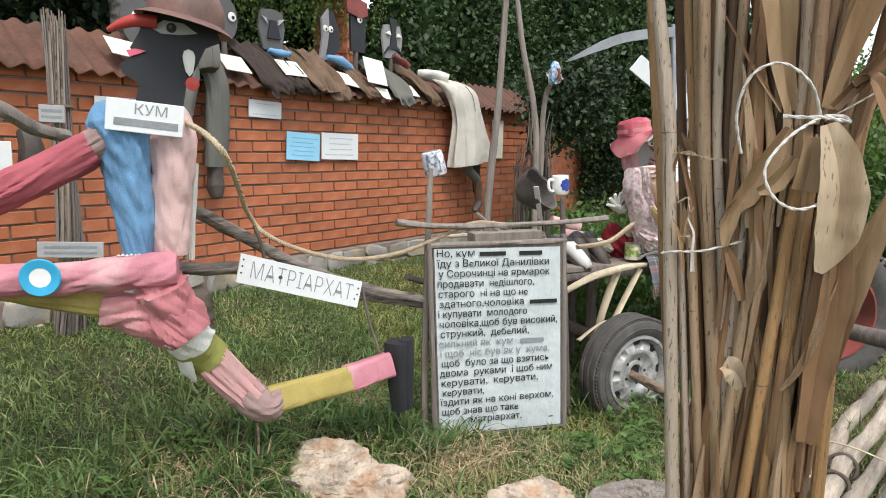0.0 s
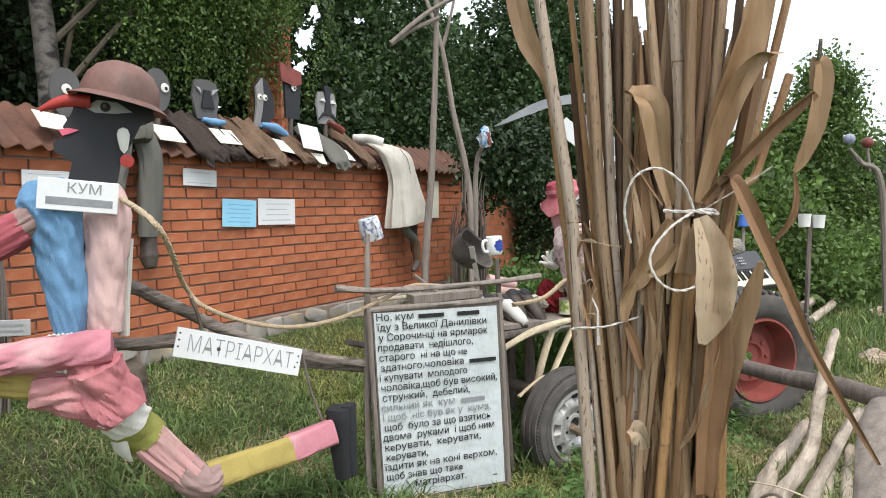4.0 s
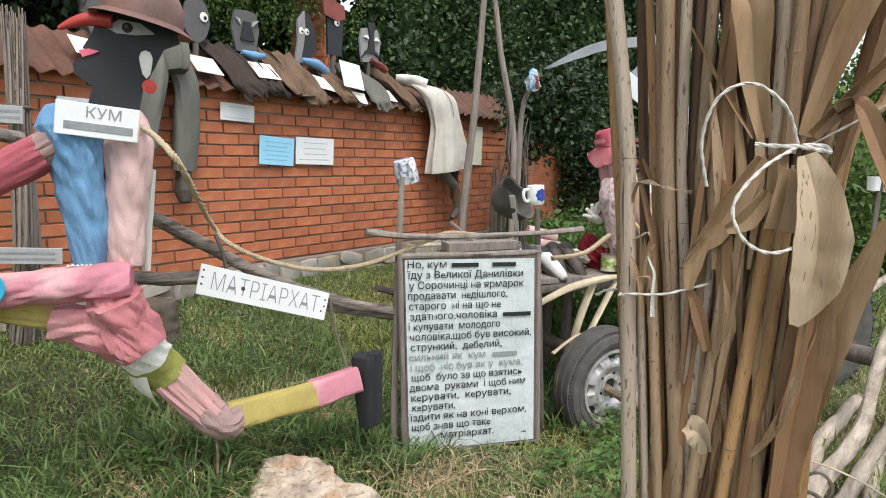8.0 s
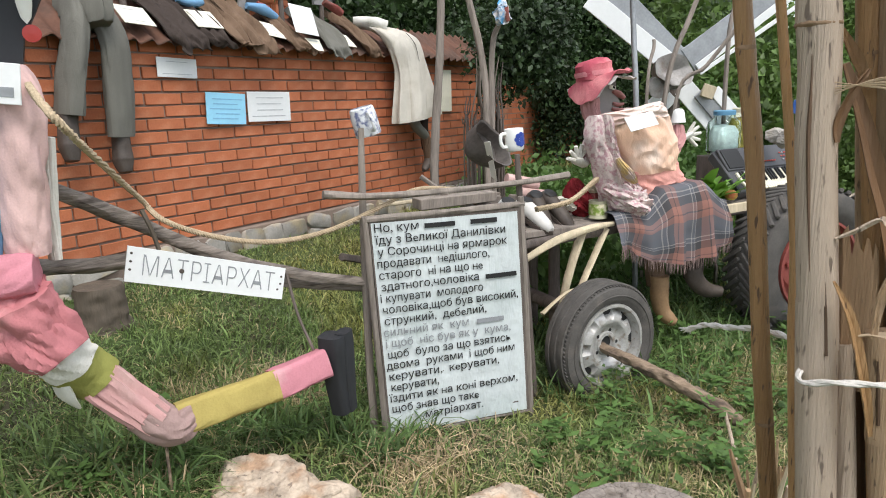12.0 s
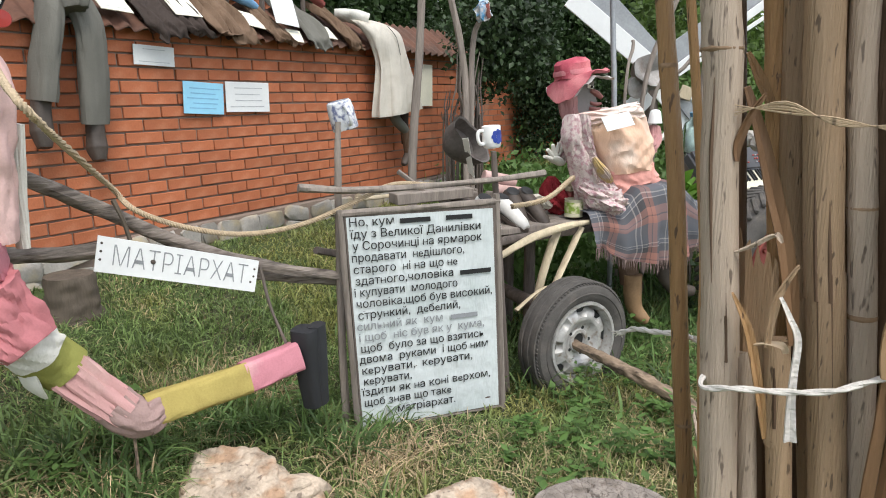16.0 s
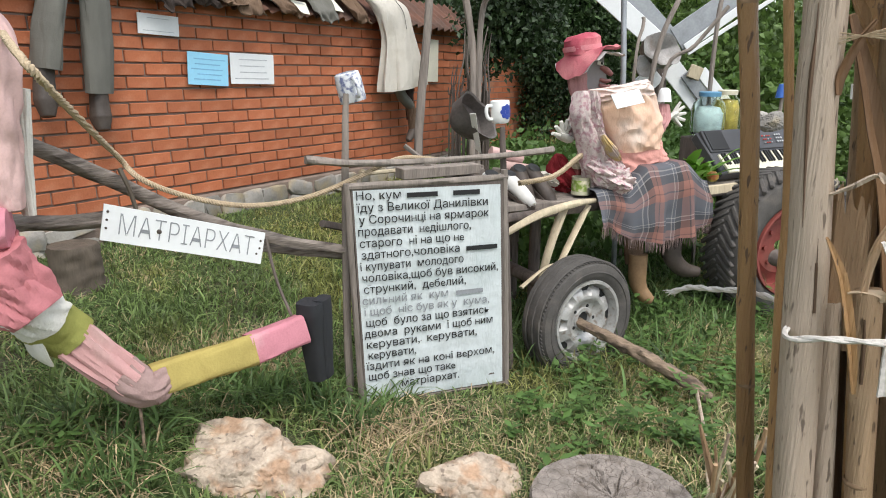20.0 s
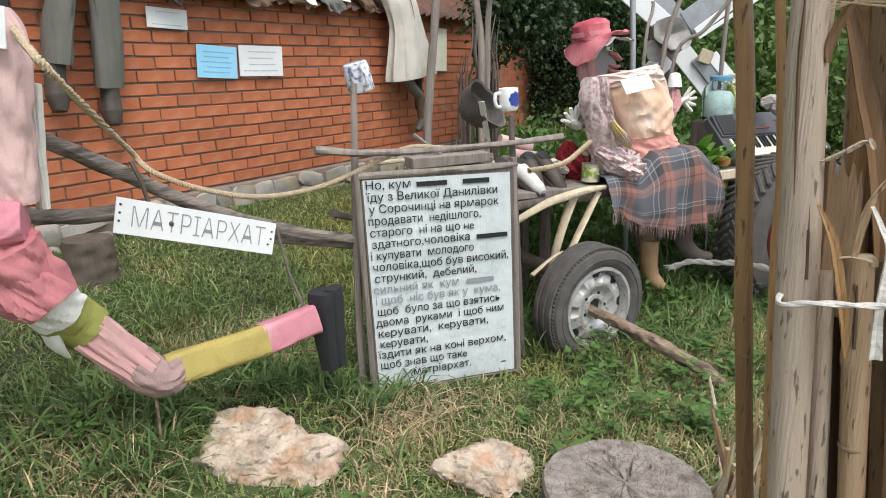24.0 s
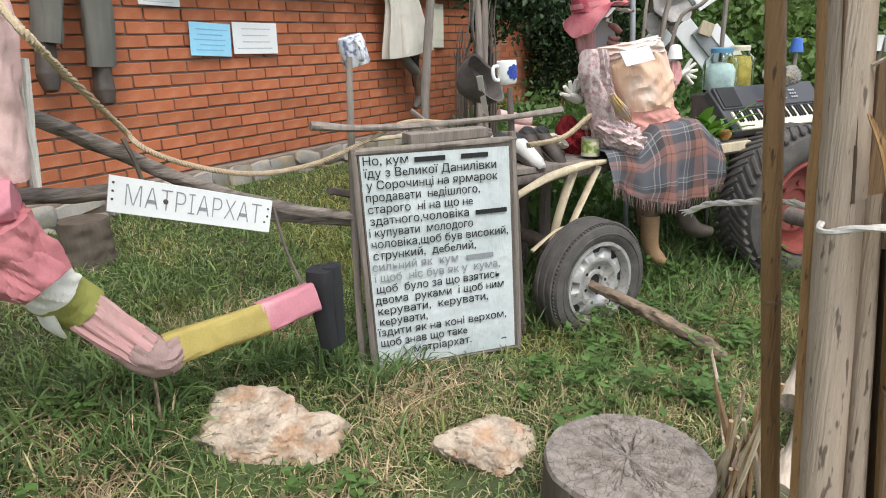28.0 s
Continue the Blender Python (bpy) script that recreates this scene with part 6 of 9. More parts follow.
# ---- figures and papers on the wall ----
def build_wall_figures():
    P = []

    def limb(pts, rad, mt, fl=0.6, seed=1, rough=0.12, sides=18):
        P.append((tube(pts, rad, sides, 10, rough, seed, fl, True, 0, 12), mt))
    skirt = bmesh.new()
    rows = []
    line = smooth_path([(2.06, 0.08, 2.06), (2.17, -0.06, 2.03), (2.28, -0.15, 1.93), (2.35, -0.18, 1.75), (2.41, -0.18, 1.5), (2.45, -0.17, 1.27)], 6)
    for i, p in enumerate(line):
        v = i / (len(line) - 1)
        w = 0.10 + 0.12 * smoothstep(0, 0.4, v) - 0.02 * smoothstep(0.35, 0.6, v) + 0.10 * smoothstep(0.6, 1, v)
        row = []
        for j in range(60):
            a = 2 * math.pi * j / 60
            f = 1 + 0.16 * smoothstep(0.3, 1, v) * math.sin(7 * a + 1.5 * math.sin(2 * a) + 2 * v) + 0.05 * noise.noise(Vector((math.cos(a) * 3, math.sin(a) * 3, v * 5)))
            row.append(skirt.verts.new(p + Vector((w * f * math.cos(a), 0.42 * w * f * math.sin(a), 0.035 * math.cos(a) * v))))
        rows.append(row)
    for p, q in zip(rows, rows[1:]):
        for j in range(60):
            skirt.faces.new((p[j], p[(j + 1) % 60], q[(j + 1) % 60], q[j]))
    skirt.faces.new(rows[-1])
    P.append((skirt, BEIGE))
    limb([(1.95, 0.1, 2.08), (2.04, 0.0, 2.07), (2.14, -0.08, 2.03)], [0.06, 0.085, 0.10], WHITE_CLOTH, 0.6, 5, 0.2)
    # one leg bent forward at the knee, the other straight behind it
    limb([(2.33, -0.16, 1.33), (2.43, -0.17, 1.20), (2.56, -0.17, 1.11)], [0.055, 0.05, 0.042], GREY_CLOTH, 0.9, 6)
    limb([(2.55, -0.17, 1.13), (2.60, -0.16, 1.03), (2.64, -0.14, 0.90)], [0.042, 0.045, 0.038], BROWN_CLOTH, 0.9, 7)
    limb([(2.61, -0.13, 1.32), (2.62, -0.12, 1.15), (2.63, -0.12, 0.98)], [0.045, 0.04, 0.036], DARK_CLOTH, 0.9, 8)
    limb([(2.66, -0.13, 0.93), (2.62, -0.15, 0.86), (2.53, -0.18, 0.82), (2.49, -0.19, 0.80)], [0.03, 0.045, 0.035, 0.018], LEATHER, 0.9, 7, 0.08)
    limb([(2.24, -0.235, 1.99), (2.32, -0.265, 1.90), (2.36, -0.275, 1.76)], [0.003, 0.004, 0.003], GREY_CLOTH, 0.9, 3, 0.02, 6)
    doll("skirt_dummy", "headless dummy in a beige linen skirt bent over the wall", "dummy", P, "wall dummies")
    P = []
    def leg(pts, rad, mt, seed, fl, folds=1.3, depth=0.16, twist=0.15, run=2.2):
        P.append((cloth_tube(pts, rad, seed, 48, 12, fl, 0.8, folds, depth, twist, run, 0.02), mt))
    leg([(-0.46, 0.14, 2.02), (-0.46, 0.0, 2.03), (-0.475, -0.08, 1.97), (-0.48, -0.11, 1.86)], [0.07, 0.085, 0.085, 0.07], GREY_CLOTH, 3, 2.1)
    leg([(-0.53, -0.06, 1.97), (-0.575, -0.12, 1.82), (-0.63, -0.12, 1.62), (-0.66, -0.11, 1.41)], [0.050, 0.054, 0.054, 0.052], GREY_CLOTH, 4, 1.75)
    leg([(-0.40, -0.06, 1.97), (-0.365, -0.12, 1.80), (-0.372, -0.12, 1.55), (-0.383, -0.11, 1.28)], [0.050, 0.052, 0.052, 0.050], GREY_CLOTH, 5, 1.70)
    leg([(-0.65, -0.11, 1.52), (-0.675, -0.11, 1.36), (-0.688, -0.12, 1.25), (-0.695, -0.14, 1.17)], [0.04, 0.045, 0.052, 0.03], LEATHER, 8, 1.1, depth=0.06)
    leg([(-0.38, -0.11, 1.40), (-0.39, -0.11, 1.24), (-0.398, -0.12, 1.15), (-0.402, -0.14, 1.08)], [0.04, 0.045, 0.052, 0.03], LEATHER, 9, 1.1, depth=0.06)
    doll("trouser_dummy", "dummy in grey suit trousers with shoes hanging down the wall", "dummy", P, "wall dummies")

    def eyes(x, z, r, y=-0.03, gap=0.085, n=2):
        for k in range(n):
            P.append((lathe([(r, 0), (r * 0.9, 0.004), (0.0001, 0.005)], 16, pose(x + gap * k, y, z, 90)), WHITE_GLOSS))
            P.append((lathe([(r * 0.4, 0), (r * 0.3, 0.003), (0.0001, 0.004)], 10, pose(x + gap * k + 0.006, y - 0.005, z - 0.004, 90)), INK))

    def head(outline, x, z, mt, y=0.14):
        P.append((slab([(a, b) for a, b in outline], 0.02, pose(x, y, z)), mt))
    oval = [(0.10 * math.cos(a * math.pi / 9), 0.15 * math.sin(a * math.pi / 9)) for a in range(18)]

    def drape(x, w, mt, seed, dx=0.12, low=1.72):
        """A crumpled garment lying down the coping and over its edge."""
        bm = bmesh.new()
        nx, ny = 22, 26
        line = smooth_path([(0.22, 2.13), (0.06, 2.02), (-0.10, 1.875), (-0.135, 1.82), (-0.14, low)], 7)
        grid = []
        for j in range(ny + 1):
            f = j / ny * (len(line) - 1)
            k = min(int(f), len(line) - 2)
            c = line[k].lerp(line[k + 1], f - k)
            v = j / ny
            for i in range(nx + 1):
                u = i / nx
                wide = w * (1.0 - 0.25 * v + 0.25 * noise.noise(Vector((seed, v * 3, u * 2))))
                lift = 0.022 + 0.028 * noise.noise(Vector((u * 5 + seed * 3, v * 4, 0))) + 0.014 * math.sin(u * 15 + seed + 3 * v)
                hem = 0.05 * noise.noise(Vector((u * 3 + seed, 7, 0))) * v
                grid.append(bm.verts.new((x + dx * v + wide * (u - 0.5), c[0] - lift * (0.6 + 0.4 * v), c[1] + lift * (1 - v) + hem)))
        for j in range(ny):
            for i in range(nx):
                q = j * (nx + 1) + i
                bm.faces.new((grid[q], grid[q + 1], grid[q + nx + 2], grid[q + nx + 1]))
        res = bmesh.ops.extrude_face_region(bm, geom=bm.faces[:])
        for vv in [g for g in res["geom"] if isinstance(g, bmesh.types.BMVert)]:
            vv.co += Vector((0, 0.006, -0.006))
        P.append((bm, mt))
    specs = [
        ("grey plywood face with one round eye above the wall", GREY_PAINT, -0.74, 2.17, [], 1),
        ("grey plywood face peering over the trousers", GREY_PAINT, -0.10, 2.27, [], 2),
        ("grey plywood wolf face in a dark coat", GREY_PAINT, 0.30, 2.27, [(0.06, DARK_CLOTH), (0.24, DARK_CLOTH), (0.52, BROWN_CLOTH)], 3),
        ("black and white plywood bird face with big eyes in brown sleeves", BLACK_PAINT, 0.85, 2.32, [(0.66, BROWN_CLOTH), (0.98, BROWN_CLOTH)], 4),
        ("tall dark plywood face with a red cap", BLACK_PAINT, 1.19, 2.40, [], 5),
        ("grey plywood face with a dark moustache and a red scarf", PLY_GREY, 1.63, 2.36, [(1.42, GREY_CLOTH), (1.80, BROWN_CLOTH)], 6),
    ]
    for label, mt, x, z, sleeves, k in specs:
        P = []
        if k == 3:
            head([(-0.08, -0.16), (0.09, -0.16), (0.12, 0.0), (0.10, 0.11), (0.02, 0.13), (-0.09, 0.12), (-0.12, 0.0)], x, z, mt)
            head([(-0.10, 0.07), (-0.05, 0.02), (-0.06, 0.06)], x, z, EYE_GREY, 0.124)
            head([(0.05, 0.02), (0.11, 0.07), (0.06, 0.06)], x, z, EYE_GREY, 0.124)
            head([(-0.02, 0.05), (0.03, 0.05), (0.07, -0.08), (-0.05, -0.08)], x, z, BLACK_PAINT, 0.124)
            P.append((cloth_tube([(x - 0.07, 0.09, z - 0.17), (x + 0.02, 0.06, z - 0.19), (x + 0.10, 0.05, z - 0.18)], [0.02, 0.04, 0.02], 4, 24, 6, 0.8), BLUE))
        elif k == 4:
            head([(-0.11, -0.27), (-0.08, -0.05), (-0.09, 0.09), (-0.02, 0.18), (0.05, 0.15), (0.11, 0.02), (0.12, -0.12), (0.04, -0.2)], x + 0.02, z, mt)
            head([(-0.13, -0.30), (-0.085, -0.05), (-0.09, 0.09), (-0.02, 0.17), (-0.01, 0.02), (-0.03, -0.10), (-0.08, -0.28)], x + 0.02, z, FACE_GREY, 0.123)
            eyes(x - 0.035, z + 0.015, 0.026, 0.112, 0.055)
            P.append((cloth_tube([(x - 0.06, 0.08, z - 0.21), (x + 0.06, 0.05, z - 0.23), (x + 0.16, 0.02, z - 0.28)], [0.025, 0.045, 0.025], 5, 24, 6, 0.8), BLUE))
            P.append((cloth_tube([(x + 0.02, 0.06, z - 0.19), (x + 0.10, 0.04, z - 0.22)], [0.02, 0.025], 6, 20, 6, 0.8), RED_PAINT))
        elif k == 5:
            head([(-0.07, -0.2), (0.09, -0.2), (0.11, 0.12), (-0.08, 0.12)], x, z, mt)
            head([(-0.13, 0.10), (0.02, 0.07), (0.11, 0.10), (0.10, 0.20), (-0.15, 0.25)], x, z, RED_PAINT, 0.12)
            eyes(x + 0.02, z + 0.06, 0.03, 0.12, 0.1, 1)
        elif k == 6:
            head([(-0.10, -0.17), (-0.13, 0.02), (-0.10, 0.11), (-0.03, 0.12), (0.04, 0.11), (0.10, 0.12), (0.14, 0.02), (0.11, -0.16)], x, z, mt)
            head([(-0.05, 0.17), (0.05, 0.17), (0.035, 0.05), (0.055, -0.06), (-0.035, -0.06), (-0.015, 0.05)], x, z, BLACK_PAINT, 0.125)
            head([(-0.12, -0.14), (-0.06, -0.07), (0.0, -0.05), (0.07, -0.07), (0.13, -0.13), (0.05, -0.09), (-0.05, -0.09)], x, z, BLACK_PAINT, 0.122)
            head([(-0.09, 0.035), (-0.03, 0.025), (-0.05, 0.06)], x, z, WHITE_GLOSS, 0.121)
            head([(0.05, 0.02), (0.11, 0.025), (0.07, 0.055)], x, z, WHITE_GLOSS, 0.121)
            limb([(x - 0.08, 0.05, z - 0.16), (x, 0.02, z - 0.2), (x + 0.07, 0.0, z - 0.24)], [0.03, 0.04, 0.03], RED_PAINT, 0.7, 3, 0.3)
        else:
            head(oval, x, z, mt)
            eyes(x + (0.0 if k == 1 else 0.05), z + 0.02, 0.033, 0.122, 0.09, 1)
        P.append((tube([(x, 0.15, z - 0.1), (x, 0.15, 2.02)], 0.02, 8, 4), DARKWOOD))
        for j, (sx, sm) in enumerate(sleeves):
            drape(sx, 0.20 if j else 0.28, sm, k * 5 + j, 0.16 if j % 2 else 0.10, 1.77 + 0.03 * j)
        doll("plywood_figure", label, "cut-out figure", P, "faces above the wall")


build_wall_figures()


def build_papers():
    def sheet(name, m, w, h, mt, label, bars=3, ink=PALE_INK, group="papers"):
        s = thing(name, label, "paper sign", group, at=m)
        part("card", box(w, 0.006, h, None, 0.001), mt, s, smooth=False)
        rng = random.Random(int(w * 1000 + h * 77 + m.translation.x * 100))
        for k in range(bars):
            bw = w * rng.uniform(0.5, 0.8)
            part("text_bar", box(bw, 0.001, h * 0.032, pose(rng.uniform(-0.05, 0.05) * w, -0.0036, h * (0.3 - 0.62 * k / max(1, bars - 1 or 1))), bevel=0), ink, s, smooth=False)
    blue_ink = material("blue_ink", (0.20, 0.42, 0.62), 0.6, 0.2)
    sheet("wall_notice", pose(0.101, -0.02, 1.671, 0, 2, 0), 0.285, 0.118, WHITE_PAINT, "small white notice on the brick wall", 2)
    sheet("wall_notice", pose(0.444, -0.025, 1.414, 0, 3, 0), 0.325, 0.205, BLUE_CARD, "light blue hand-lettered notice on the brick wall", 5, blue_ink)
    sheet("wall_notice", pose(0.828, -0.025, 1.418, 0, 1, 0), 0.40, 0.205, WHITE_PAINT, "white hand-lettered notice on the brick wall", 4)
    sheet("wall_notice", pose(3.158, -0.02, 1.512, 0, 1, 0), 0.22, 0.40, CREAM, "tall cream notice behind the skirt dummy", 0)
    sheet("wall_notice", pose(-0.967, -0.02, 1.631, 0, 1, 0), 0.27, 0.11, WHITE_PAINT, "small white notice on the brick wall", 2)
    for i, (px_, z_, w, h, mt, t_) in enumerate((
            (-0.923, 1.968) + (0.19, 0.16, CREAM, 1),
            (-0.167, 1.958) + (0.20, 0.17, CREAM, 2),
            (0.321, 1.973) + (0.20, 0.17, CREAM, 2),
            (0.879, 1.944) + (0.19, 0.16, CREAM, 3),
            (1.645, 1.914) + (0.20, 0.15, CREAM, 2))):
        sheet("coping_card", pose(px_, -0.045, z_, -48, 6 - 3 * (i % 3), 0), w, h, mt, "yellowed hand-lettered card lying on the coping", t_)
    sheet("coping_card", pose(1.169, -0.09, 2.027, -20, 4, 0), 0.235, 0.22, WHITE_PAINT, "white card propped on the coping", 0)
    sheet("coping_card", pose(1.243, -0.11, 1.856, -30, 3, 0), 0.15, 0.10, CREAM, "small yellowed card on the coping", 1)


build_papers()


# ---- reed bundle, boots and plaques beside the dummy ----
def build_left_side():
    b = thing("reed_bundle", "upright bundle of grey reeds tied by the wall", "reed bundle")
    rng = random.Random(12)
    spine = [Vector((-1.428, -0.260, 0.420)), Vector((-1.429, -0.333, 0.934)), Vector((-1.401, -0.269, 1.601)), Vector((-1.371, -0.182, 2.104))]
    for k in range(60):
        wide = (0.075, 0.06, 0.05, 0.06)
        a, r = rng.uniform(0, 6.28), math.sqrt(rng.random())
        top = rng.uniform(0.72, 1.0)
        pts = [p + Vector((w * r * math.cos(a + 0.5 * n), w * r * math.sin(a + 0.5 * n), 0)) for n, (p, w) in enumerate(zip(spine, wide))]
        pts[3] = pts[2].lerp(pts[3], top)
        part("reed", tube(pts, [0.008, 0.008, 0.006, 0.003], 6, 7, 0.3, k), (BROWNWOOD, DARKWOOD, GREYWOOD, GREYWOOD)[k % 4], b)
    part("tie", lathe([(0.05, -0.012), (0.06, 0), (0.05, 0.012)], 16, Matrix.Translation(spine[2])), BARK, b)
    for m, w, h in ((Matrix.Translation((-1.478, -0.344, 1.564)), 0.115, 0.085), (Matrix.Translation((-1.478, -0.446, 0.891)), 0.30, 0.08)):
        s = thing("name_plaque", "weathered grey board plaque with faded lettering", "plaque", "name plaques", at=m @ Matrix.Rotation(math.atan2(-0.6, 0.8), 4, "Z") @ pose(0, 0, 0, 0, 2, 0))
        part("panel", box(w, 0.012, h, None, 0.002), material("grey_board", (0.38, 0.38, 0.37), 0.8, 0.2, 9, 0.2), s, smooth=False)
        for k in range(2):
            part("text_bar", box(w * 0.8, 0.001, h * 0.16, pose(0, -0.0068, h * (0.17 - 0.36 * k)), bevel=0), FADED_INK, s, smooth=False)
    log = [(-2.180, -1.203, 1.597), (-2.018, -1.181, 1.539), (-1.883, -1.124, 1.475), (-1.741, -1.067, 1.448)]
    tagged(part("grey_pole", tube(log, [0.028, 0.03, 0.028, 0.026], 10, 8, 0.2, 6), GREYWOOD, None), "thick grey bent pole leaning on the reeds", "pole")
    tagged(part("white_notice", box(0.16, 0.008, 0.17, Matrix.Translation((-1.985, -0.938, 1.341)) @ Matrix.Rotation(math.atan2(-0.6, 0.8), 4, "Z"), 0.002), WHITE_PAINT, None), "white card hung on the reed bundle", "card")
    boots = [(-1.840, -0.929, 1.473), (-1.834, -0.955, 1.400), (-1.850, -0.957, 1.312), (-1.876, -0.963, 1.279)]
    tagged(part("hanging_boot", tube(boots, [0.035, 0.045, 0.045, 0.03], 12, 6, 0.1, 3), LEATHER, None), "dark worn boot hung on the pole", "boot")
    stump = thing("cut_stump", "grey old stump on the bank by the wall", "stump", at=Matrix.Translation(at_ground((-0.86, -0.50, 0), 0)))
    s = tube([(0, 0, -0.1), (0, 0, 0.08), (0.0, 0.0, 0.20)], [0.15, 0.125, 0.115], 40, 10, 0.16, 4, 1.0, True, 0.0, 22)
    part("trunk", s, BARK, stump)


build_left_side()


# ---- stones and chopping block ----
def build_stone(name, centre, size, turn, label, seed, mt=ROCK):
    bm = bmesh.new()
    bmesh.ops.create_icosphere(bm, subdivisions=5, radius=1.0)
    rng = random.Random(seed)
    cuts = [(Vector((rng.uniform(-1, 1), rng.uniform(-1, 1), rng.uniform(-0.3, 1.2))).normalized(), rng.uniform(0.66, 0.9)) for _ in range(11)]
    for v in bm.verts:
        d = v.co.copy()
        k = 1.08 + 0.22 * noise.noise(d * 1.3 + Vector((seed, 0, 0))) + 0.14 * noise.noise(d * 3.1 + Vector((0, seed, 0))) + 0.05 * noise.noise(d * 8 + Vector((0, 0, seed))) + 0.02 * noise.noise(d * 20)
        # broken faces: cut back by a few tilted planes
        for c, lim in cuts:
            h = d.dot(c) * k
            if h > lim:
                k *= lim / h * (1 + 0.012 * noise.noise(d * 14 + c))
        cell = noise.voronoi(d * 3.2 + Vector((seed, seed, 0)))[0]
        k *= 0.93 + 0.09 * min(1.0, (cell[1] - cell[0]) * 4)
        v.co = Vector((d.x * size[0], d.y * size[1], d.z * size[2])) * k
    bm.transform(Matrix.Translation(centre) @ Matrix.Rotation(radians(turn), 4, "Z"))
    return tagged(part(name, bm, mt, None), label, "stone", "stones on the lawn")


def build_lobed_boulder():
    """A long broken boulder with a flat top and a lower second hump."""
    bm = bmesh.new()
    bmesh.ops.create_icosphere(bm, subdivisions=6, radius=1.0)
    lobes = ((Vector((-0.055, 0.0, 0.0)), Vector((0.215, 0.175, 0.200))), (Vector((0.150, -0.030, -0.03)), Vector((0.140, 0.140, 0.160))))
    cuts = [(Vector(n).normalized(), h) for n, h in (((-0.10, -0.30, 0.95), 0.132), ((-0.80, -0.15, 0.55), 0.185), ((0.05, -0.95, 0.30), 0.135), ((-0.45, -0.85, -0.15), 0.150), ((0.9, -0.3, 0.35), 0.215), ((0.35, -0.75, 0.55), 0.150), ((-0.2, -0.6, 0.75), 0.150))]
    for v in bm.verts:
        d = v.co.normalized()
        k = 0.0
        for c, r in lobes:
            a = sum((d[i] / r[i]) ** 2 for i in range(3))
            b = sum(d[i] * c[i] / r[i] ** 2 for i in range(3))
            q = sum((c[i] / r[i]) ** 2 for i in range(3)) - 1
            k = max(k, (b + math.sqrt(max(b * b - a * q, 0.0))) / a)
        k *= 1 + 0.10 * noise.noise(d * 2.2 + Vector((4, 1, 0))) + 0.05 * noise.noise(d * 6)
        for c, lim in cuts:
            lim *= 1 + 0.05 * noise.noise(d * 5 + c * 3)
            h = d.dot(c) * k
            if h > lim:
                k *= lim / h
        ridge = noise.noise(d * 3.4 + Vector((2, 5, 1)))
        k *= 1 - 0.035 * max(0.0, 1 - abs(ridge) * 9) + 0.09 * abs(noise.noise(d * 4.5 + Vector((1, 1, 3)))) + 0.030 * noise.noise(d * 11) + 0.012 * noise.noise(d * 24) + 0.007 * noise.noise(d * 50)
        v.co = d * k
    bm.transform(level_frame(-1.275, -2.14, 0.54, -0.84) @ pose(0, 0, 0.085, 0, 3, 0) @ Matrix.Diagonal((1.20, 1.0, 0.92, 1)))
    tagged(part("boulder", bm, ROCK, None), "long pinkish grey broken boulder lying in the grass", "stone", "stones on the lawn")


build_lobed_boulder()
build_stone("boulder", (-0.925, -2.79, 0.075), (0.18, 0.14, 0.12), -55, "pale buff granite boulder lying in the grass", 5.7)


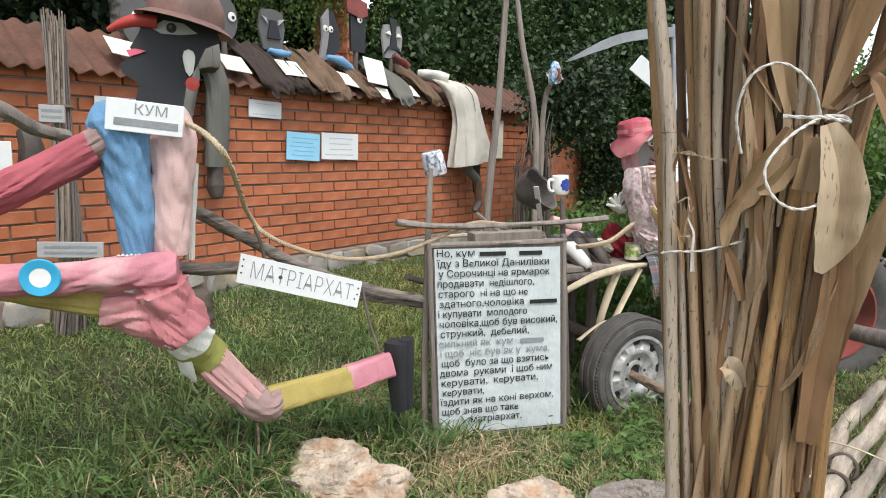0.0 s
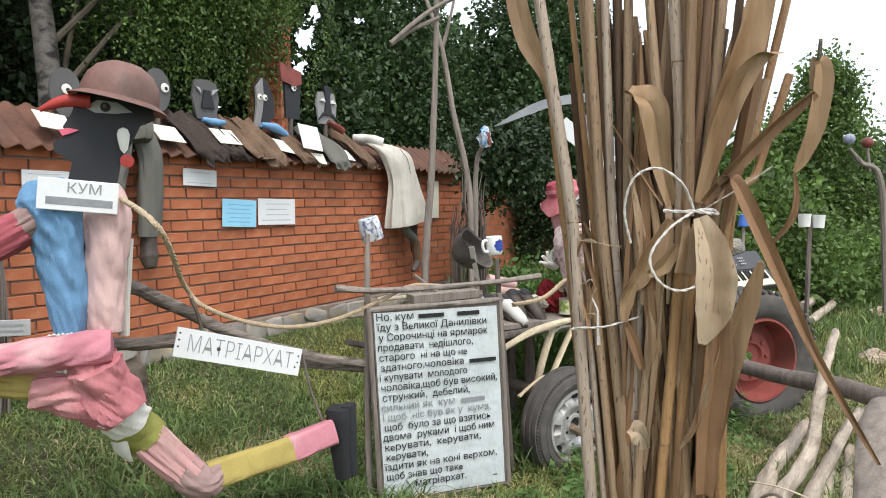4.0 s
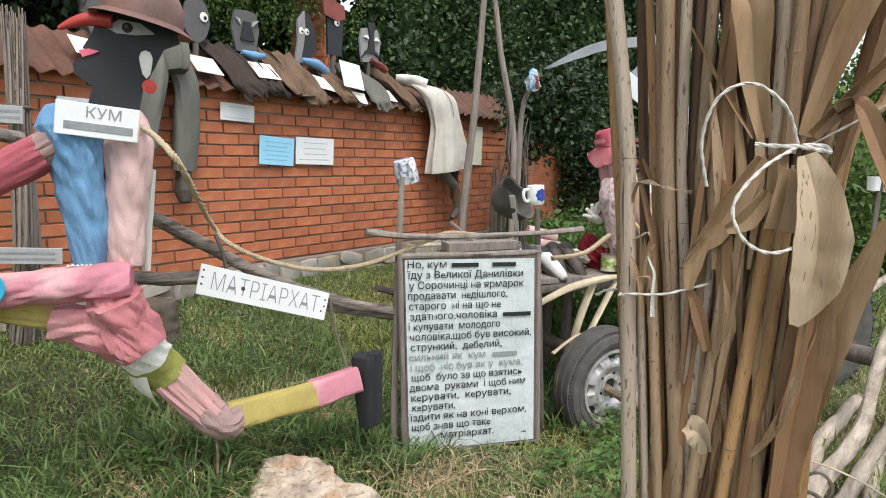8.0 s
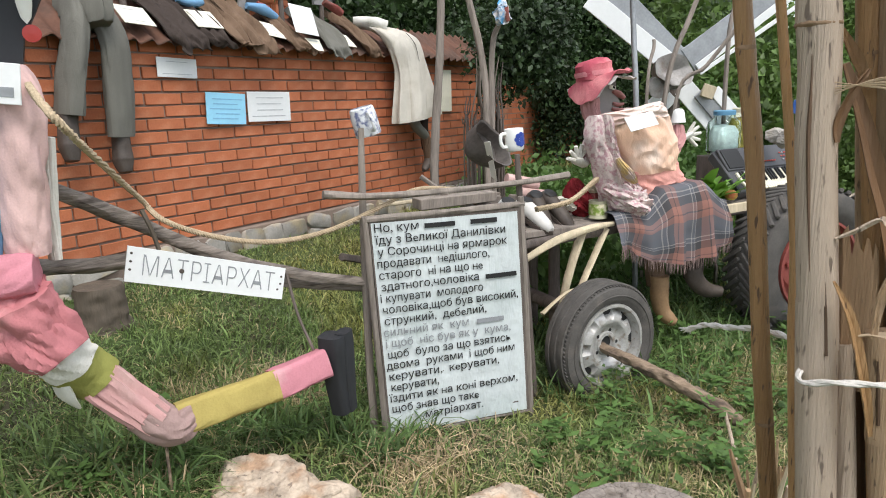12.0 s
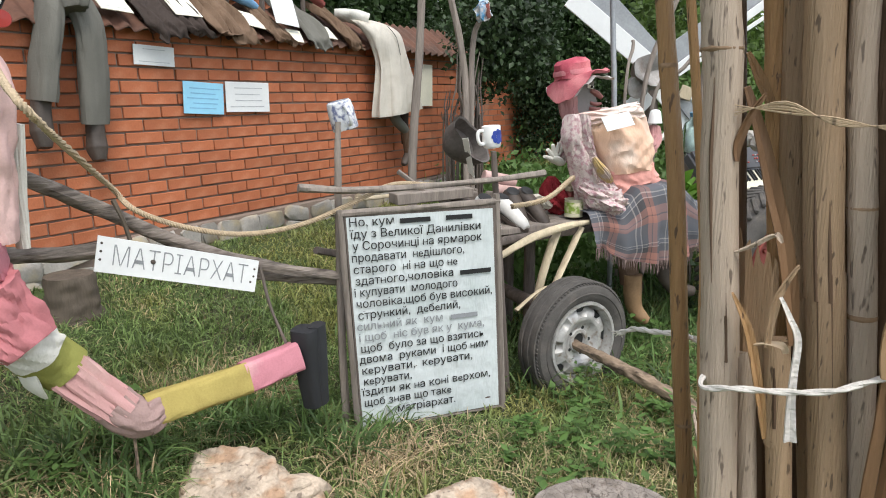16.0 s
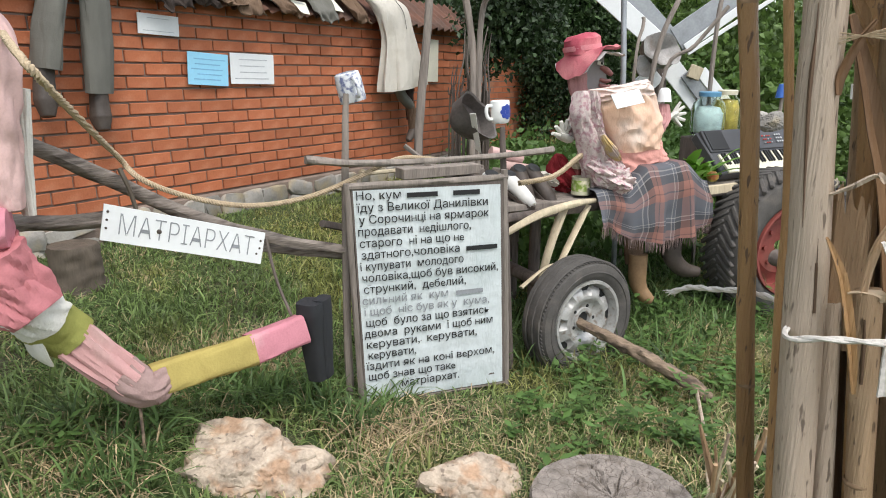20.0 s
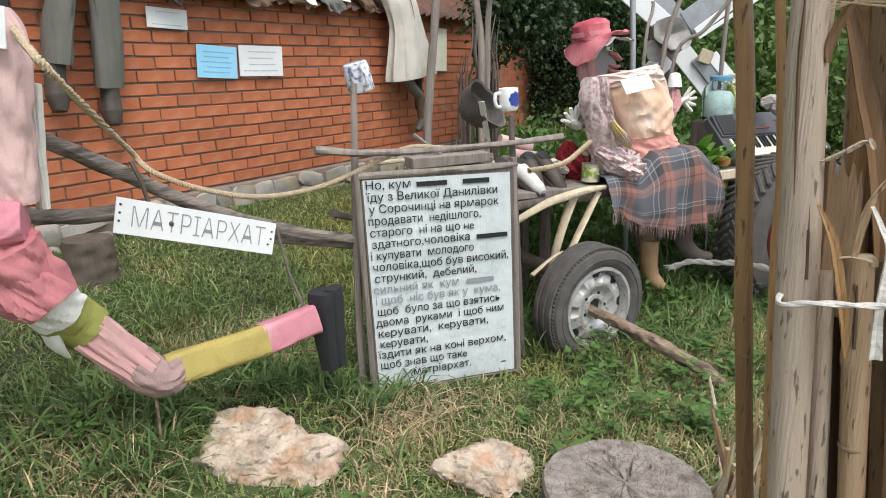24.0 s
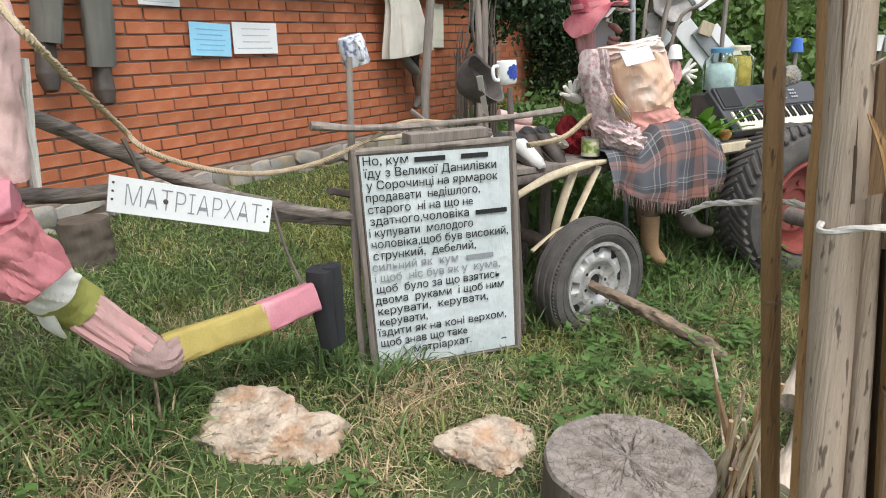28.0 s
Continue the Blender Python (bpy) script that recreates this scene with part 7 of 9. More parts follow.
def build_block():
    blk = thing("chopping_block", "round grey stump with a cracked top", "stump", at=pose(-0.975, -3.29, 0.0))
    R, top = 0.240, 0.245
    side = tube([(0, 0, 0.0), (0, 0, 0.13), (0, 0, top - 0.012)], [R * 1.04, R, R * 0.985], 64, 8, 0.035, 5, 1.0, True, 0, 6)
    part("trunk", side, BARK, blk)
    face = bmesh.new()
    rings, seg = 40, 200
    rows = []
    rng = random.Random(2)
    cracks = [(rng.uniform(0, 6.28), rng.uniform(0.02, 0.05), rng.uniform(0.3, 1.0), rng.uniform(0.0, 0.6)) for _ in range(110)]
    for i in range(rings + 1):
        r = R * 0.985 * max(i / rings, 0.002)
        row = []
        for s in range(seg):
            a = 2 * math.pi * s / seg
            z = top + 0.002 * noise.noise(Vector((r * 40 * math.cos(a), r * 40 * math.sin(a), 0))) + 0.0012 * math.sin(r * 520 + 2 * noise.noise(Vector((math.cos(a), math.sin(a), r * 9))))
            for ca, cw, c1, c0 in cracks:
                wav = ca + 0.12 * noise.noise(Vector((ca * 7, r * 30, 0)))
                da = abs((a - wav + math.pi) % (2 * math.pi) - math.pi)
                if c0 < r / R < c1 and da * r < 0.0035:
                    z -= 0.007 * (1 - da * r / 0.0035)
            if i == rings:
                z -= 0.014
            wob = 1 + 0.02 * noise.noise(Vector((math.cos(a) * 3, math.sin(a) * 3, 5)))
            row.append(face.verts.new((r * wob * math.cos(a), r * wob * math.sin(a), z)))
        rows.append(row)
    for p, q in zip(rows, rows[1:]):
        for s in range(seg):
            face.faces.new((p[s], p[(s + 1) % seg], q[(s + 1) % seg], q[s]))
    wood = material("stump_end_grain", (0.25, 0.215, 0.185), 0.9, 0.45, 30, 0.8, 220, stain=(0.17, 0.14, 0.115), stain_scale=18)
    nt = wood.node_tree
    shader = nt.nodes["Principled BSDF"]
    tint = shader.inputs["Base Color"].links[0].from_socket
    lines = []
    for scale in (26.0, 60.0):
        vor = nt.nodes.new("ShaderNodeTexVoronoi")
        vor.feature = "DISTANCE_TO_EDGE"
        vor.inputs["Scale"].default_value = scale
        where = nt.nodes.new("ShaderNodeTexCoord")
        nt.links.new(where.outputs["Object"], vor.inputs["Vector"])
        ramp = nt.nodes.new("ShaderNodeValToRGB")
        ramp.color_ramp.elements[0].position, ramp.color_ramp.elements[1].position = 0.006, 0.028
        ramp.color_ramp.elements[0].color = (0.25, 0.22, 0.2, 1)
        nt.links.new(vor.outputs["Distance"], ramp.inputs[0])
        mul = nt.nodes.new("ShaderNodeMix")
        mul.data_type, mul.blend_type = "RGBA", "MULTIPLY"
        mul.inputs[0].default_value = 0.75 if scale < 30 else 0.35
        nt.links.new(tint, mul.inputs[6])
        nt.links.new(ramp.outputs[0], mul.inputs[7])
        tint = mul.outputs[2]
    nt.links.new(tint, shader.inputs["Base Color"])
    part("top_face", face, wood, blk, "cracked grey end grain")


build_block()


# ---- maize sheaf close to the camera ----
def ribbon(points, widths, sag=0.3, steps=8, twist=0.0, edge=(0.5, -0.85, 0)):
    """A dry leaf: a channelled strip along a smooth line."""
    line = smooth_path(points, steps)
    n = len(line)
    bm = bmesh.new()
    rows = []
    for i, p in enumerate(line):
        along = (line[min(i + 1, n - 1)] - line[max(i - 1, 0)]).normalized()
        sd = Vector(edge)
        sd = (sd - along * sd.dot(along)).normalized()
        sd = Matrix.Rotation(twist * i / n, 3, along) @ sd
        nn = along.cross(sd)
        f = i / (n - 1) * (len(widths) - 1)
        k = min(int(f), len(widths) - 2)
        w = widths[k] + (widths[k + 1] - widths[k]) * (f - k)
        rows.append([bm.verts.new(p + sd * w * s + nn * (w * sag * (abs(s) - 0.3) + 0.28 * w * abs(s) * noise.noise(p * 26 + Vector((s * 3, 0, 0))) + 0.10 * w * noise.noise(p * 70 + Vector((s * 9, 0, 0))))) for s in (-1, -0.66, -0.33, 0, 0.33, 0.66, 1)])
    for a, b in zip(rows, rows[1:]):
        for s in range(6):
            bm.faces.new((a[s], a[s + 1], b[s + 1], b[s]))
    res = bmesh.ops.extrude_face_region(bm, geom=bm.faces[:])
    for v in [g for g in res["geom"] if isinstance(g, bmesh.types.BMVert)]:
        v.co += Vector((0.0006, 0.0004, 0.0003))
    return bm


def cane(pts, r, seed, at=(), taper=0.12):
    """A maize stalk: fine flutes along it, swollen joints at the heights given."""
    line = smooth_path(pts, 14)
    bm = bmesh.new()
    rings = []
    for i, p in enumerate(line):
        along = (line[min(i + 1, len(line) - 1)] - line[max(i - 1, 0)]).normalized()
        side = along.cross(Vector((0, 1, 0))).normalized()
        other = along.cross(side)
        swell = 1 + 0.05 * noise.noise(Vector((seed, p.z * 9, 0))) - taper * max(0.0, p.z - 1.3)
        for z in at:
            swell += 0.08 * math.exp(-((p.z - z) / 0.004) ** 2)
        ring = []
        for q in range(20):
            a = 2 * math.pi * q / 20
            flute = 0.06 * noise.noise(Vector((3.2 * math.cos(a) + seed * 3, 3.2 * math.sin(a), p.z * 3))) + 0.012 * math.sin(7 * a + seed)
            ring.append(bm.verts.new(p + (math.cos(a) * side + math.sin(a) * other) * r * (swell + flute)))
        rings.append(ring)
    for a, b in zip(rings, rings[1:]):
        for q in range(20):
            bm.faces.new((a[q], a[(q + 1) % 20], b[(q + 1) % 20], b[q]))
    bm.faces.new(rings[0][::-1])
    bm.faces.new(rings[-1])
    return bm


def build_sheaf():
    sheaf = thing("maize_sheaf", "tied sheaf of dry maize stalks and husks", "maize sheaf")
    rng = random.Random(21)

    def long_stalk(pts, r, k, mt, at=(), cracks=()):
        ob = part("stalk", cane([Vector(p) for p in pts], r, k, at), mt, sheaf)
        line = smooth_path([Vector(p) for p in pts], 20)
        for z in at:
            c = min(line, key=lambda p: abs(p.z - z))
            part("stalk_joint", lathe([(r * 1.00, -0.0010), (r * 1.075, -0.0003), (r * 1.075, 0.0003), (r * 1.00, 0.0010)], 18, Matrix.Translation((c.x, c.y, z))), JOINT, ob, "dark swollen joint")
        for turn, low, high in cracks:
            run = [p + r * 0.97 * Vector((-math.cos(turn + 0.06 * noise.noise(p * 40)), math.sin(turn), 0)) for p in line if low < p.z < high]
            if len(run) > 2:
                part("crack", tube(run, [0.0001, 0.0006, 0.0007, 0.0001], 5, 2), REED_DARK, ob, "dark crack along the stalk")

    # the small bundle nearest the path
    long_stalk([(-2.421, -3.8496, 0.020), (-2.421, -3.8154, 0.500), (-2.421, -3.760, 1.275), (-2.421, -3.756, 1.338), (-2.421, -3.751, 1.400), (-2.421, -3.747, 1.457), (-2.4243, -3.7226, 1.620), (-2.4279, -3.6955, 1.800)], 0.0065, 2, REED_GREY, (1.4415,), ((0.25, 1.36, 1.435), (-0.5, 1.3, 1.36)))
    long_stalk([(-2.405, -3.8441, 0.020), (-2.405, -3.8085, 0.500), (-2.405, -3.752, 1.263), (-2.405, -3.747, 1.332), (-2.405, -3.742, 1.398), (-2.405, -3.7131, 1.620), (-2.405, -3.6897, 1.800)], 0.0017, 3, REED_GOLD)
    long_stalk([(-2.408, -3.8684, 0.020), (-2.408, -3.8294, 0.500), (-2.408, -3.767, 1.270), (-2.408, -3.764, 1.313), (-2.408, -3.761, 1.344)], 0.0027, 4, REED_GOLD)
    long_stalk([(-2.412, -3.8829, 0.020), (-2.412, -3.8393, 0.500), (-2.412, -3.769, 1.273), (-2.412, -3.767, 1.292), (-2.412, -3.766, 1.306)], 0.0037, 5, REED_GREY)
    long_stalk([(-2.414, -3.9017, 0.020), (-2.414, -3.8553, 0.500), (-2.414, -3.780, 1.278), (-2.414, -3.777, 1.303), (-2.414, -3.774, 1.340)], 0.0043, 6, REED, (1.305, 1.272), ((0.1, 1.31, 1.335),))
    long_stalk([(-2.392, -3.9023, 0.020), (-2.392, -3.8548, 0.500), (-2.392, -3.769, 1.368), (-2.392, -3.766, 1.398), (-2.392, -3.763, 1.433), (-2.392, -3.760, 1.459), (-2.3952, -3.7439, 1.620), (-2.3988, -3.7259, 1.800)], 0.0036, 8, REED_GOLD, (1.433, 1.36))
    long_stalk([(-2.395, -3.9372, 0.020), (-2.395, -3.8807, 0.500), (-2.395, -3.790, 1.271), (-2.395, -3.778, 1.368), (-2.395, -3.772, 1.399), (-2.395, -3.768, 1.458), (-2.3982, -3.7567, 1.620), (-2.4018, -3.7441, 1.800)], 0.0049, 9, REED)
    long_stalk([(-2.412, -3.9256, 0.020), (-2.412, -3.8759, 0.500), (-2.412, -3.795, 1.282), (-2.412, -3.786, 1.362), (-2.412, -3.782, 1.401), (-2.412, -3.777, 1.456), (-2.4153, -3.7672, 1.620), (-2.4189, -3.7564, 1.800)], 0.0062, 10, REED, (), ((0.35, 1.2, 1.41), (-0.35, 1.26, 1.4)))
    long_stalk([(-2.400, -3.9267, 0.020), (-2.400, -3.8787, 0.500), (-2.400, -3.801, 1.277), (-2.400, -3.794, 1.339), (-2.400, -3.788, 1.400), (-2.400, -3.783, 1.457), (-2.4033, -3.7748, 1.620), (-2.4069, -3.7658, 1.800)], 0.0037, 11, REED, (), ((0.2, 1.25, 1.44),))
    long_stalk([(-2.408, -3.9291, 0.020), (-2.408, -3.8819, 0.500), (-2.408, -3.805, 1.283), (-2.408, -3.797, 1.363), (-2.408, -3.793, 1.401), (-2.408, -3.788, 1.456), (-2.4113, -3.7831, 1.620), (-2.4149, -3.7777, 1.800)], 0.0045, 12, REED_GREY, (1.39, 1.353))
    long_stalk([(-2.398, -3.9337, 0.020), (-2.398, -3.8873, 0.500), (-2.398, -3.812, 1.280), (-2.398, -3.806, 1.341), (-2.398, -3.800, 1.401), (-2.398, -3.795, 1.456), (-2.3996, -3.7917, 1.620), (-2.4014, -3.7881, 1.800)], 0.0051, 13, REED_BROWN)
    long_stalk([(-2.405, -3.9137, 0.020), (-2.405, -3.877, 0.500), (-2.405, -3.817, 1.285), (-2.405, -3.813, 1.344), (-2.405, -3.807, 1.402), (-2.405, -3.804, 1.455), (-2.405, -3.804, 1.620), (-2.405, -3.804, 1.800)], 0.0050, 14, REED, (1.33,))
    # short back stalks whose dark colour paints the shade inside the bundle
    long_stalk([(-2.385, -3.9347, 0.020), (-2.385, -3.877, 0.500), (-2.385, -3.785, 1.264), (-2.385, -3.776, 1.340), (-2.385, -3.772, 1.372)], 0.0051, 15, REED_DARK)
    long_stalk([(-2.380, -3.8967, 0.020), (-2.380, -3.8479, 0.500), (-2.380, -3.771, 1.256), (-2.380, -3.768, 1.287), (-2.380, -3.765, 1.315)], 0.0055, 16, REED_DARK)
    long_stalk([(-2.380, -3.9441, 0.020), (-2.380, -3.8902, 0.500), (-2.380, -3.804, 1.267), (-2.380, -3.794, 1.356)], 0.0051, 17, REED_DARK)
    # filling stalks behind; the third one carries the painted gap shade
    for k, (x, y) in enumerate(((-2.372, -3.760), (-2.366, -3.776), (-2.372, -3.792), (-2.362, -3.806), (-2.378, -3.816), (-2.385, -3.823))):
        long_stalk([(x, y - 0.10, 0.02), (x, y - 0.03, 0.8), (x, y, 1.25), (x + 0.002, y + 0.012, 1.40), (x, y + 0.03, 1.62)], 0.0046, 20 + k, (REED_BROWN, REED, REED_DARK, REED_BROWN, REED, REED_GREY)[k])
    # torn leaf sheath round the short stalk
    sheath = bmesh.new()
    rows = []
    for j in range(15):
        row = []
        for i in range(19):
            a = -1.25 + 2.5 * i / 18
            top = 0.058 - 0.010 * abs(noise.noise(Vector((i * 0.5, 3, 0)))) - 0.006 * (i % 3 == 0) - 0.006 * a
            z = 1.318 + top * j / 14
            r = 0.0082 + 0.0012 * noise.noise(Vector((a * 2, z * 30, 4))) + 0.0008 * noise.noise(Vector((a * 6, z * 8, 9)))
            row.append(sheath.verts.new((-2.404 - r * math.cos(a), -3.7645 + 0.05 * (z - 1.345) - r * math.sin(a), z)))
        rows.append(row)
    for a, b in zip(rows, rows[1:]):
        for i in range(18):
            sheath.faces.new((a[i], a[i + 1], b[i + 1], b[i]))
    res = bmesh.ops.extrude_face_region(sheath, geom=sheath.faces[:])
    for v in [g for g in res["geom"] if isinstance(g, bmesh.types.BMVert)]:
        v.co.x += 0.0009
    part("leaf_sheath", sheath, REED, sheaf, "torn brown leaf sheath")
    part("sheath_leaf", ribbon([(-2.418, -3.757, 1.429), (-2.418, -3.763, 1.412), (-2.418, -3.768, 1.395), (-2.418, -3.773, 1.378), (-2.418, -3.777, 1.358), (-2.418, -3.779, 1.342)], [0.0012, 0.0022, 0.0026, 0.0026, 0.0024, 0.0012], 0.6, 10, 0.4), HUSK_BROWN, sheaf)
    part("sheath_leaf", ribbon([(-2.425, -3.759, 1.374), (-2.425, -3.765, 1.377), (-2.425, -3.771, 1.381), (-2.425, -3.773, 1.379)], [0.0004, 0.0012, 0.0012, 0.0004], 0.6, 10, 0.6), REED_GREY, sheaf)
    part("sheath_leaf", ribbon([(-2.430, -3.760, 1.361), (-2.430, -3.765, 1.351), (-2.430, -3.768, 1.341), (-2.430, -3.772, 1.323), (-2.430, -3.774, 1.311)], [0.0004, 0.0014, 0.0016, 0.0014, 0.0006], 0.6, 10, 0.2), REED_GOLD, sheaf)
    part("sheath_leaf", ribbon([(-2.430, -3.779, 1.373), (-2.430, -3.775, 1.365), (-2.430, -3.773, 1.357), (-2.430, -3.772, 1.344)], [0.0004, 0.0010, 0.0013, 0.0008], 0.6, 10, 0.2), REED, sheaf)
    part("sheath_leaf", ribbon([(-2.430, -3.768, 1.344), (-2.430, -3.772, 1.345), (-2.430, -3.777, 1.345), (-2.430, -3.778, 1.343)], [0.0003, 0.0009, 0.0012, 0.0010], 0.6, 10, 1.0), HUSK_PALE, sheaf)
    part("sheath_leaf", ribbon([(-2.425, -3.764, 1.427), (-2.425, -3.760, 1.420), (-2.425, -3.757, 1.411), (-2.425, -3.757, 1.405)], [0.0004, 0.0012, 0.0014, 0.0006], 0.6, 10, 0.3), HUSK_BROWN, sheaf)
    part("sheath_leaf", ribbon([(-2.400, -3.754, 1.441), (-2.400, -3.759, 1.431), (-2.400, -3.764, 1.421)], [0.0008, 0.0022, 0.0012], 0.6, 10, 0.2), REED_GOLD, sheaf)
    part("husk", ribbon([(-2.395, -3.664, 1.740), (-2.395, -3.673, 1.687), (-2.395, -3.688, 1.641), (-2.395, -3.712, 1.600), (-2.395, -3.719, 1.549)], [0.008, 0.012, 0.012, 0.009, 0.004], 0.5, 12, 0.3), HUSK, sheaf)
    # stalks of the main bundle: fanning above the knot, straight below it
    long_stalk([(-2.412, -3.850, 1.459), (-2.412, -3.834, 1.573), (-2.412, -3.826, 1.670), (-2.412, -3.8103, 1.860)], 0.0034, 50, REED)
    long_stalk([(-2.402, -3.851, 1.447), (-2.402, -3.841, 1.563), (-2.402, -3.835, 1.671), (-2.402, -3.8245, 1.860)], 0.0050, 51, REED_BROWN)
    long_stalk([(-2.417, -3.861, 1.447), (-2.417, -3.859, 1.554), (-2.417, -3.853, 1.664), (-2.417, -3.8423, 1.860)], 0.0061, 52, REED_GREY, (1.6,))
    long_stalk([(-2.422, -3.869, 1.448), (-2.422, -3.869, 1.552), (-2.422, -3.870, 1.660), (-2.422, -3.8719, 1.860)], 0.0058, 53, REED, (1.52,))
    long_stalk([(-2.412, -3.868, 1.453), (-2.412, -3.877, 1.553), (-2.412, -3.884, 1.661), (-2.412, -3.8969, 1.860)], 0.0044, 54, REED_BROWN)
    long_stalk([(-2.404, -3.872, 1.453), (-2.404, -3.887, 1.553), (-2.404, -3.896, 1.660), (-2.404, -3.9128, 1.860)], 0.0050, 55, REED)
    long_stalk([(-2.400, -3.875, 1.458), (-2.400, -3.900, 1.552), (-2.400, -3.911, 1.659), (-2.400, -3.9317, 1.860)], 0.0040, 56, REED_BROWN)
    long_stalk([(-2.424, -3.757, 0.020), (-2.424, -3.844, 1.161), (-2.424, -3.854, 1.282), (-2.424, -3.862, 1.397)], 0.0053, 57, REED_GOLD, (1.216,))
    long_stalk([(-2.418, -3.790, 0.020), (-2.418, -3.858, 1.162), (-2.418, -3.866, 1.271), (-2.418, -3.872, 1.397)], 0.0048, 58, REED_GOLD, (1.31,))
    long_stalk([(-2.412, -3.8024, 0.020), (-2.412, -3.867, 1.162), (-2.412, -3.874, 1.270), (-2.412, -3.879, 1.374)], 0.0034, 59, REED)
    long_stalk([(-2.416, -3.7301, 0.020), (-2.416, -3.818, 1.153), (-2.416, -3.827, 1.265), (-2.416, -3.835, 1.372)], 0.0052, 60, REED, (1.29,))
    long_stalk([(-2.406, -3.7467, 0.020), (-2.406, -3.807, 1.146), (-2.406, -3.814, 1.260), (-2.406, -3.819, 1.370)], 0.0041, 61, REED_GREY, (1.24,))
    long_stalk([(-2.408, -3.7398, 0.020), (-2.408, -3.828, 1.152), (-2.408, -3.838, 1.264), (-2.408, -3.846, 1.383)], 0.0041, 62, REED_BROWN, (1.33,))
    long_stalk([(-2.406, -3.8367, 0.020), (-2.406, -3.879, 1.162), (-2.406, -3.883, 1.270), (-2.406, -3.886, 1.351)], 0.0035, 63, REED_GOLD)
    long_stalk([(-2.400, -3.8526, 0.020), (-2.400, -3.887, 1.161), (-2.400, -3.889, 1.234), (-2.400, -3.892, 1.327)], 0.0035, 64, REED_BROWN)
    long_stalk([(-2.398, -3.7833, 0.020), (-2.398, -3.847, 1.152), (-2.398, -3.856, 1.264), (-2.398, -3.860, 1.383)], 0.0039, 65, REED_BROWN)
    long_stalk([(-2.398, -3.7708, 0.020), (-2.398, -3.796, 1.141), (-2.398, -3.798, 1.219), (-2.398, -3.800, 1.319)], 0.0039, 66, REED)
    # filling stalks; every fourth has the shade between stalks in its colour
    for k in range(16):
        u, back = rng.uniform(-0.045, 0.05), rng.uniform(0.008, 0.05)
        foot = Vector((-2.412 + back, -3.845 - u, 0.02))
        neck = Vector((-2.412 + back * 0.7, -3.862 - u * 0.75, 1.40))
        head = neck + Vector((rng.uniform(-0.02, 0.05), -u * 1.1 + rng.uniform(-0.02, 0.02), rng.uniform(0.18, 0.42)))
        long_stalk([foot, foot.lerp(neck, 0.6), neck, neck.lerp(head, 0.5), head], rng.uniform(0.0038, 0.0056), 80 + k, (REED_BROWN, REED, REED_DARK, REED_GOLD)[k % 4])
    # broad leaves and husks
    part("husk", ribbon([(-2.412, -3.932, 1.683), (-2.412, -3.927, 1.638), (-2.412, -3.916, 1.595), (-2.412, -3.895, 1.538), (-2.412, -3.879, 1.461)], [0.010, 0.013, 0.014, 0.010, 0.004], 0.6, 12, 0.3), HUSK, sheaf)
    part("husk", ribbon([(-2.422, -3.952, 1.596), (-2.422, -3.935, 1.596), (-2.422, -3.918, 1.577), (-2.422, -3.899, 1.531), (-2.422, -3.879, 1.461)], [0.001, 0.006, 0.010, 0.010, 0.004], 0.6, 12, 0.5), HUSK, sheaf)
    part("husk", ribbon([(-2.428, -3.978, 1.557), (-2.428, -3.958, 1.540), (-2.428, -3.935, 1.518), (-2.428, -3.908, 1.488), (-2.428, -3.885, 1.461)], [0.004, 0.006, 0.0065, 0.006, 0.004], 0.6, 12, 0.3), HUSK_BROWN, sheaf)
    part("husk", ribbon([(-2.422, -3.975, 1.561), (-2.422, -3.980, 1.585), (-2.422, -3.983, 1.568), (-2.422, -3.978, 1.528), (-2.422, -3.968, 1.499), (-2.422, -3.962, 1.488)], [0.002, 0.006, 0.0085, 0.0075, 0.005, 0.001], 0.6, 12, 0.5), HUSK, sheaf)
    part("husk", ribbon([(-2.432, -3.811, 1.573), (-2.434, -3.827, 1.567), (-2.432, -3.838, 1.551), (-2.422, -3.842, 1.504), (-2.418, -3.852, 1.459)], [0.010, 0.013, 0.014, 0.010, 0.005], 0.6, 12, 0.35), HUSK, sheaf)
    part("husk", ribbon([(-2.424, -3.793, 1.544), (-2.424, -3.819, 1.499), (-2.424, -3.845, 1.459)], [0.0006, 0.0016, 0.0010], 0.6, 12, 0.4), HUSK_BROWN, sheaf)
    part("husk", ribbon([(-2.432, -3.899, 1.477), (-2.432, -3.912, 1.482), (-2.432, -3.927, 1.453), (-2.432, -3.956, 1.386), (-2.432, -3.984, 1.321), (-2.432, -4.033, 1.232)], [0.004, 0.006, 0.0075, 0.006, 0.004, 0.0015], 0.6, 12, 0.7), HUSK_BROWN, sheaf)
    part("husk", ribbon([(-2.442, -3.884, 1.447), (-2.442, -3.893, 1.421), (-2.442, -3.898, 1.389), (-2.442, -3.896, 1.357), (-2.442, -3.887, 1.326)], [0.007, 0.015, 0.019, 0.016, 0.003], 0.6, 12, 0.25), HUSK_PALE, sheaf)
    part("husk", ribbon([(-2.437, -3.873, 1.437), (-2.437, -3.873, 1.415), (-2.437, -3.870, 1.393)], [0.006, 0.010, 0.011], 0.6, 12, 0.2), HUSK, sheaf)
    part("husk", ribbon([(-2.412, -3.934, 1.404), (-2.412, -3.923, 1.365), (-2.412, -3.906, 1.308), (-2.412, -3.893, 1.238), (-2.412, -3.885, 1.166)], [0.003, 0.010, 0.013, 0.010, 0.006], 0.6, 12, 0.3), HUSK, sheaf)
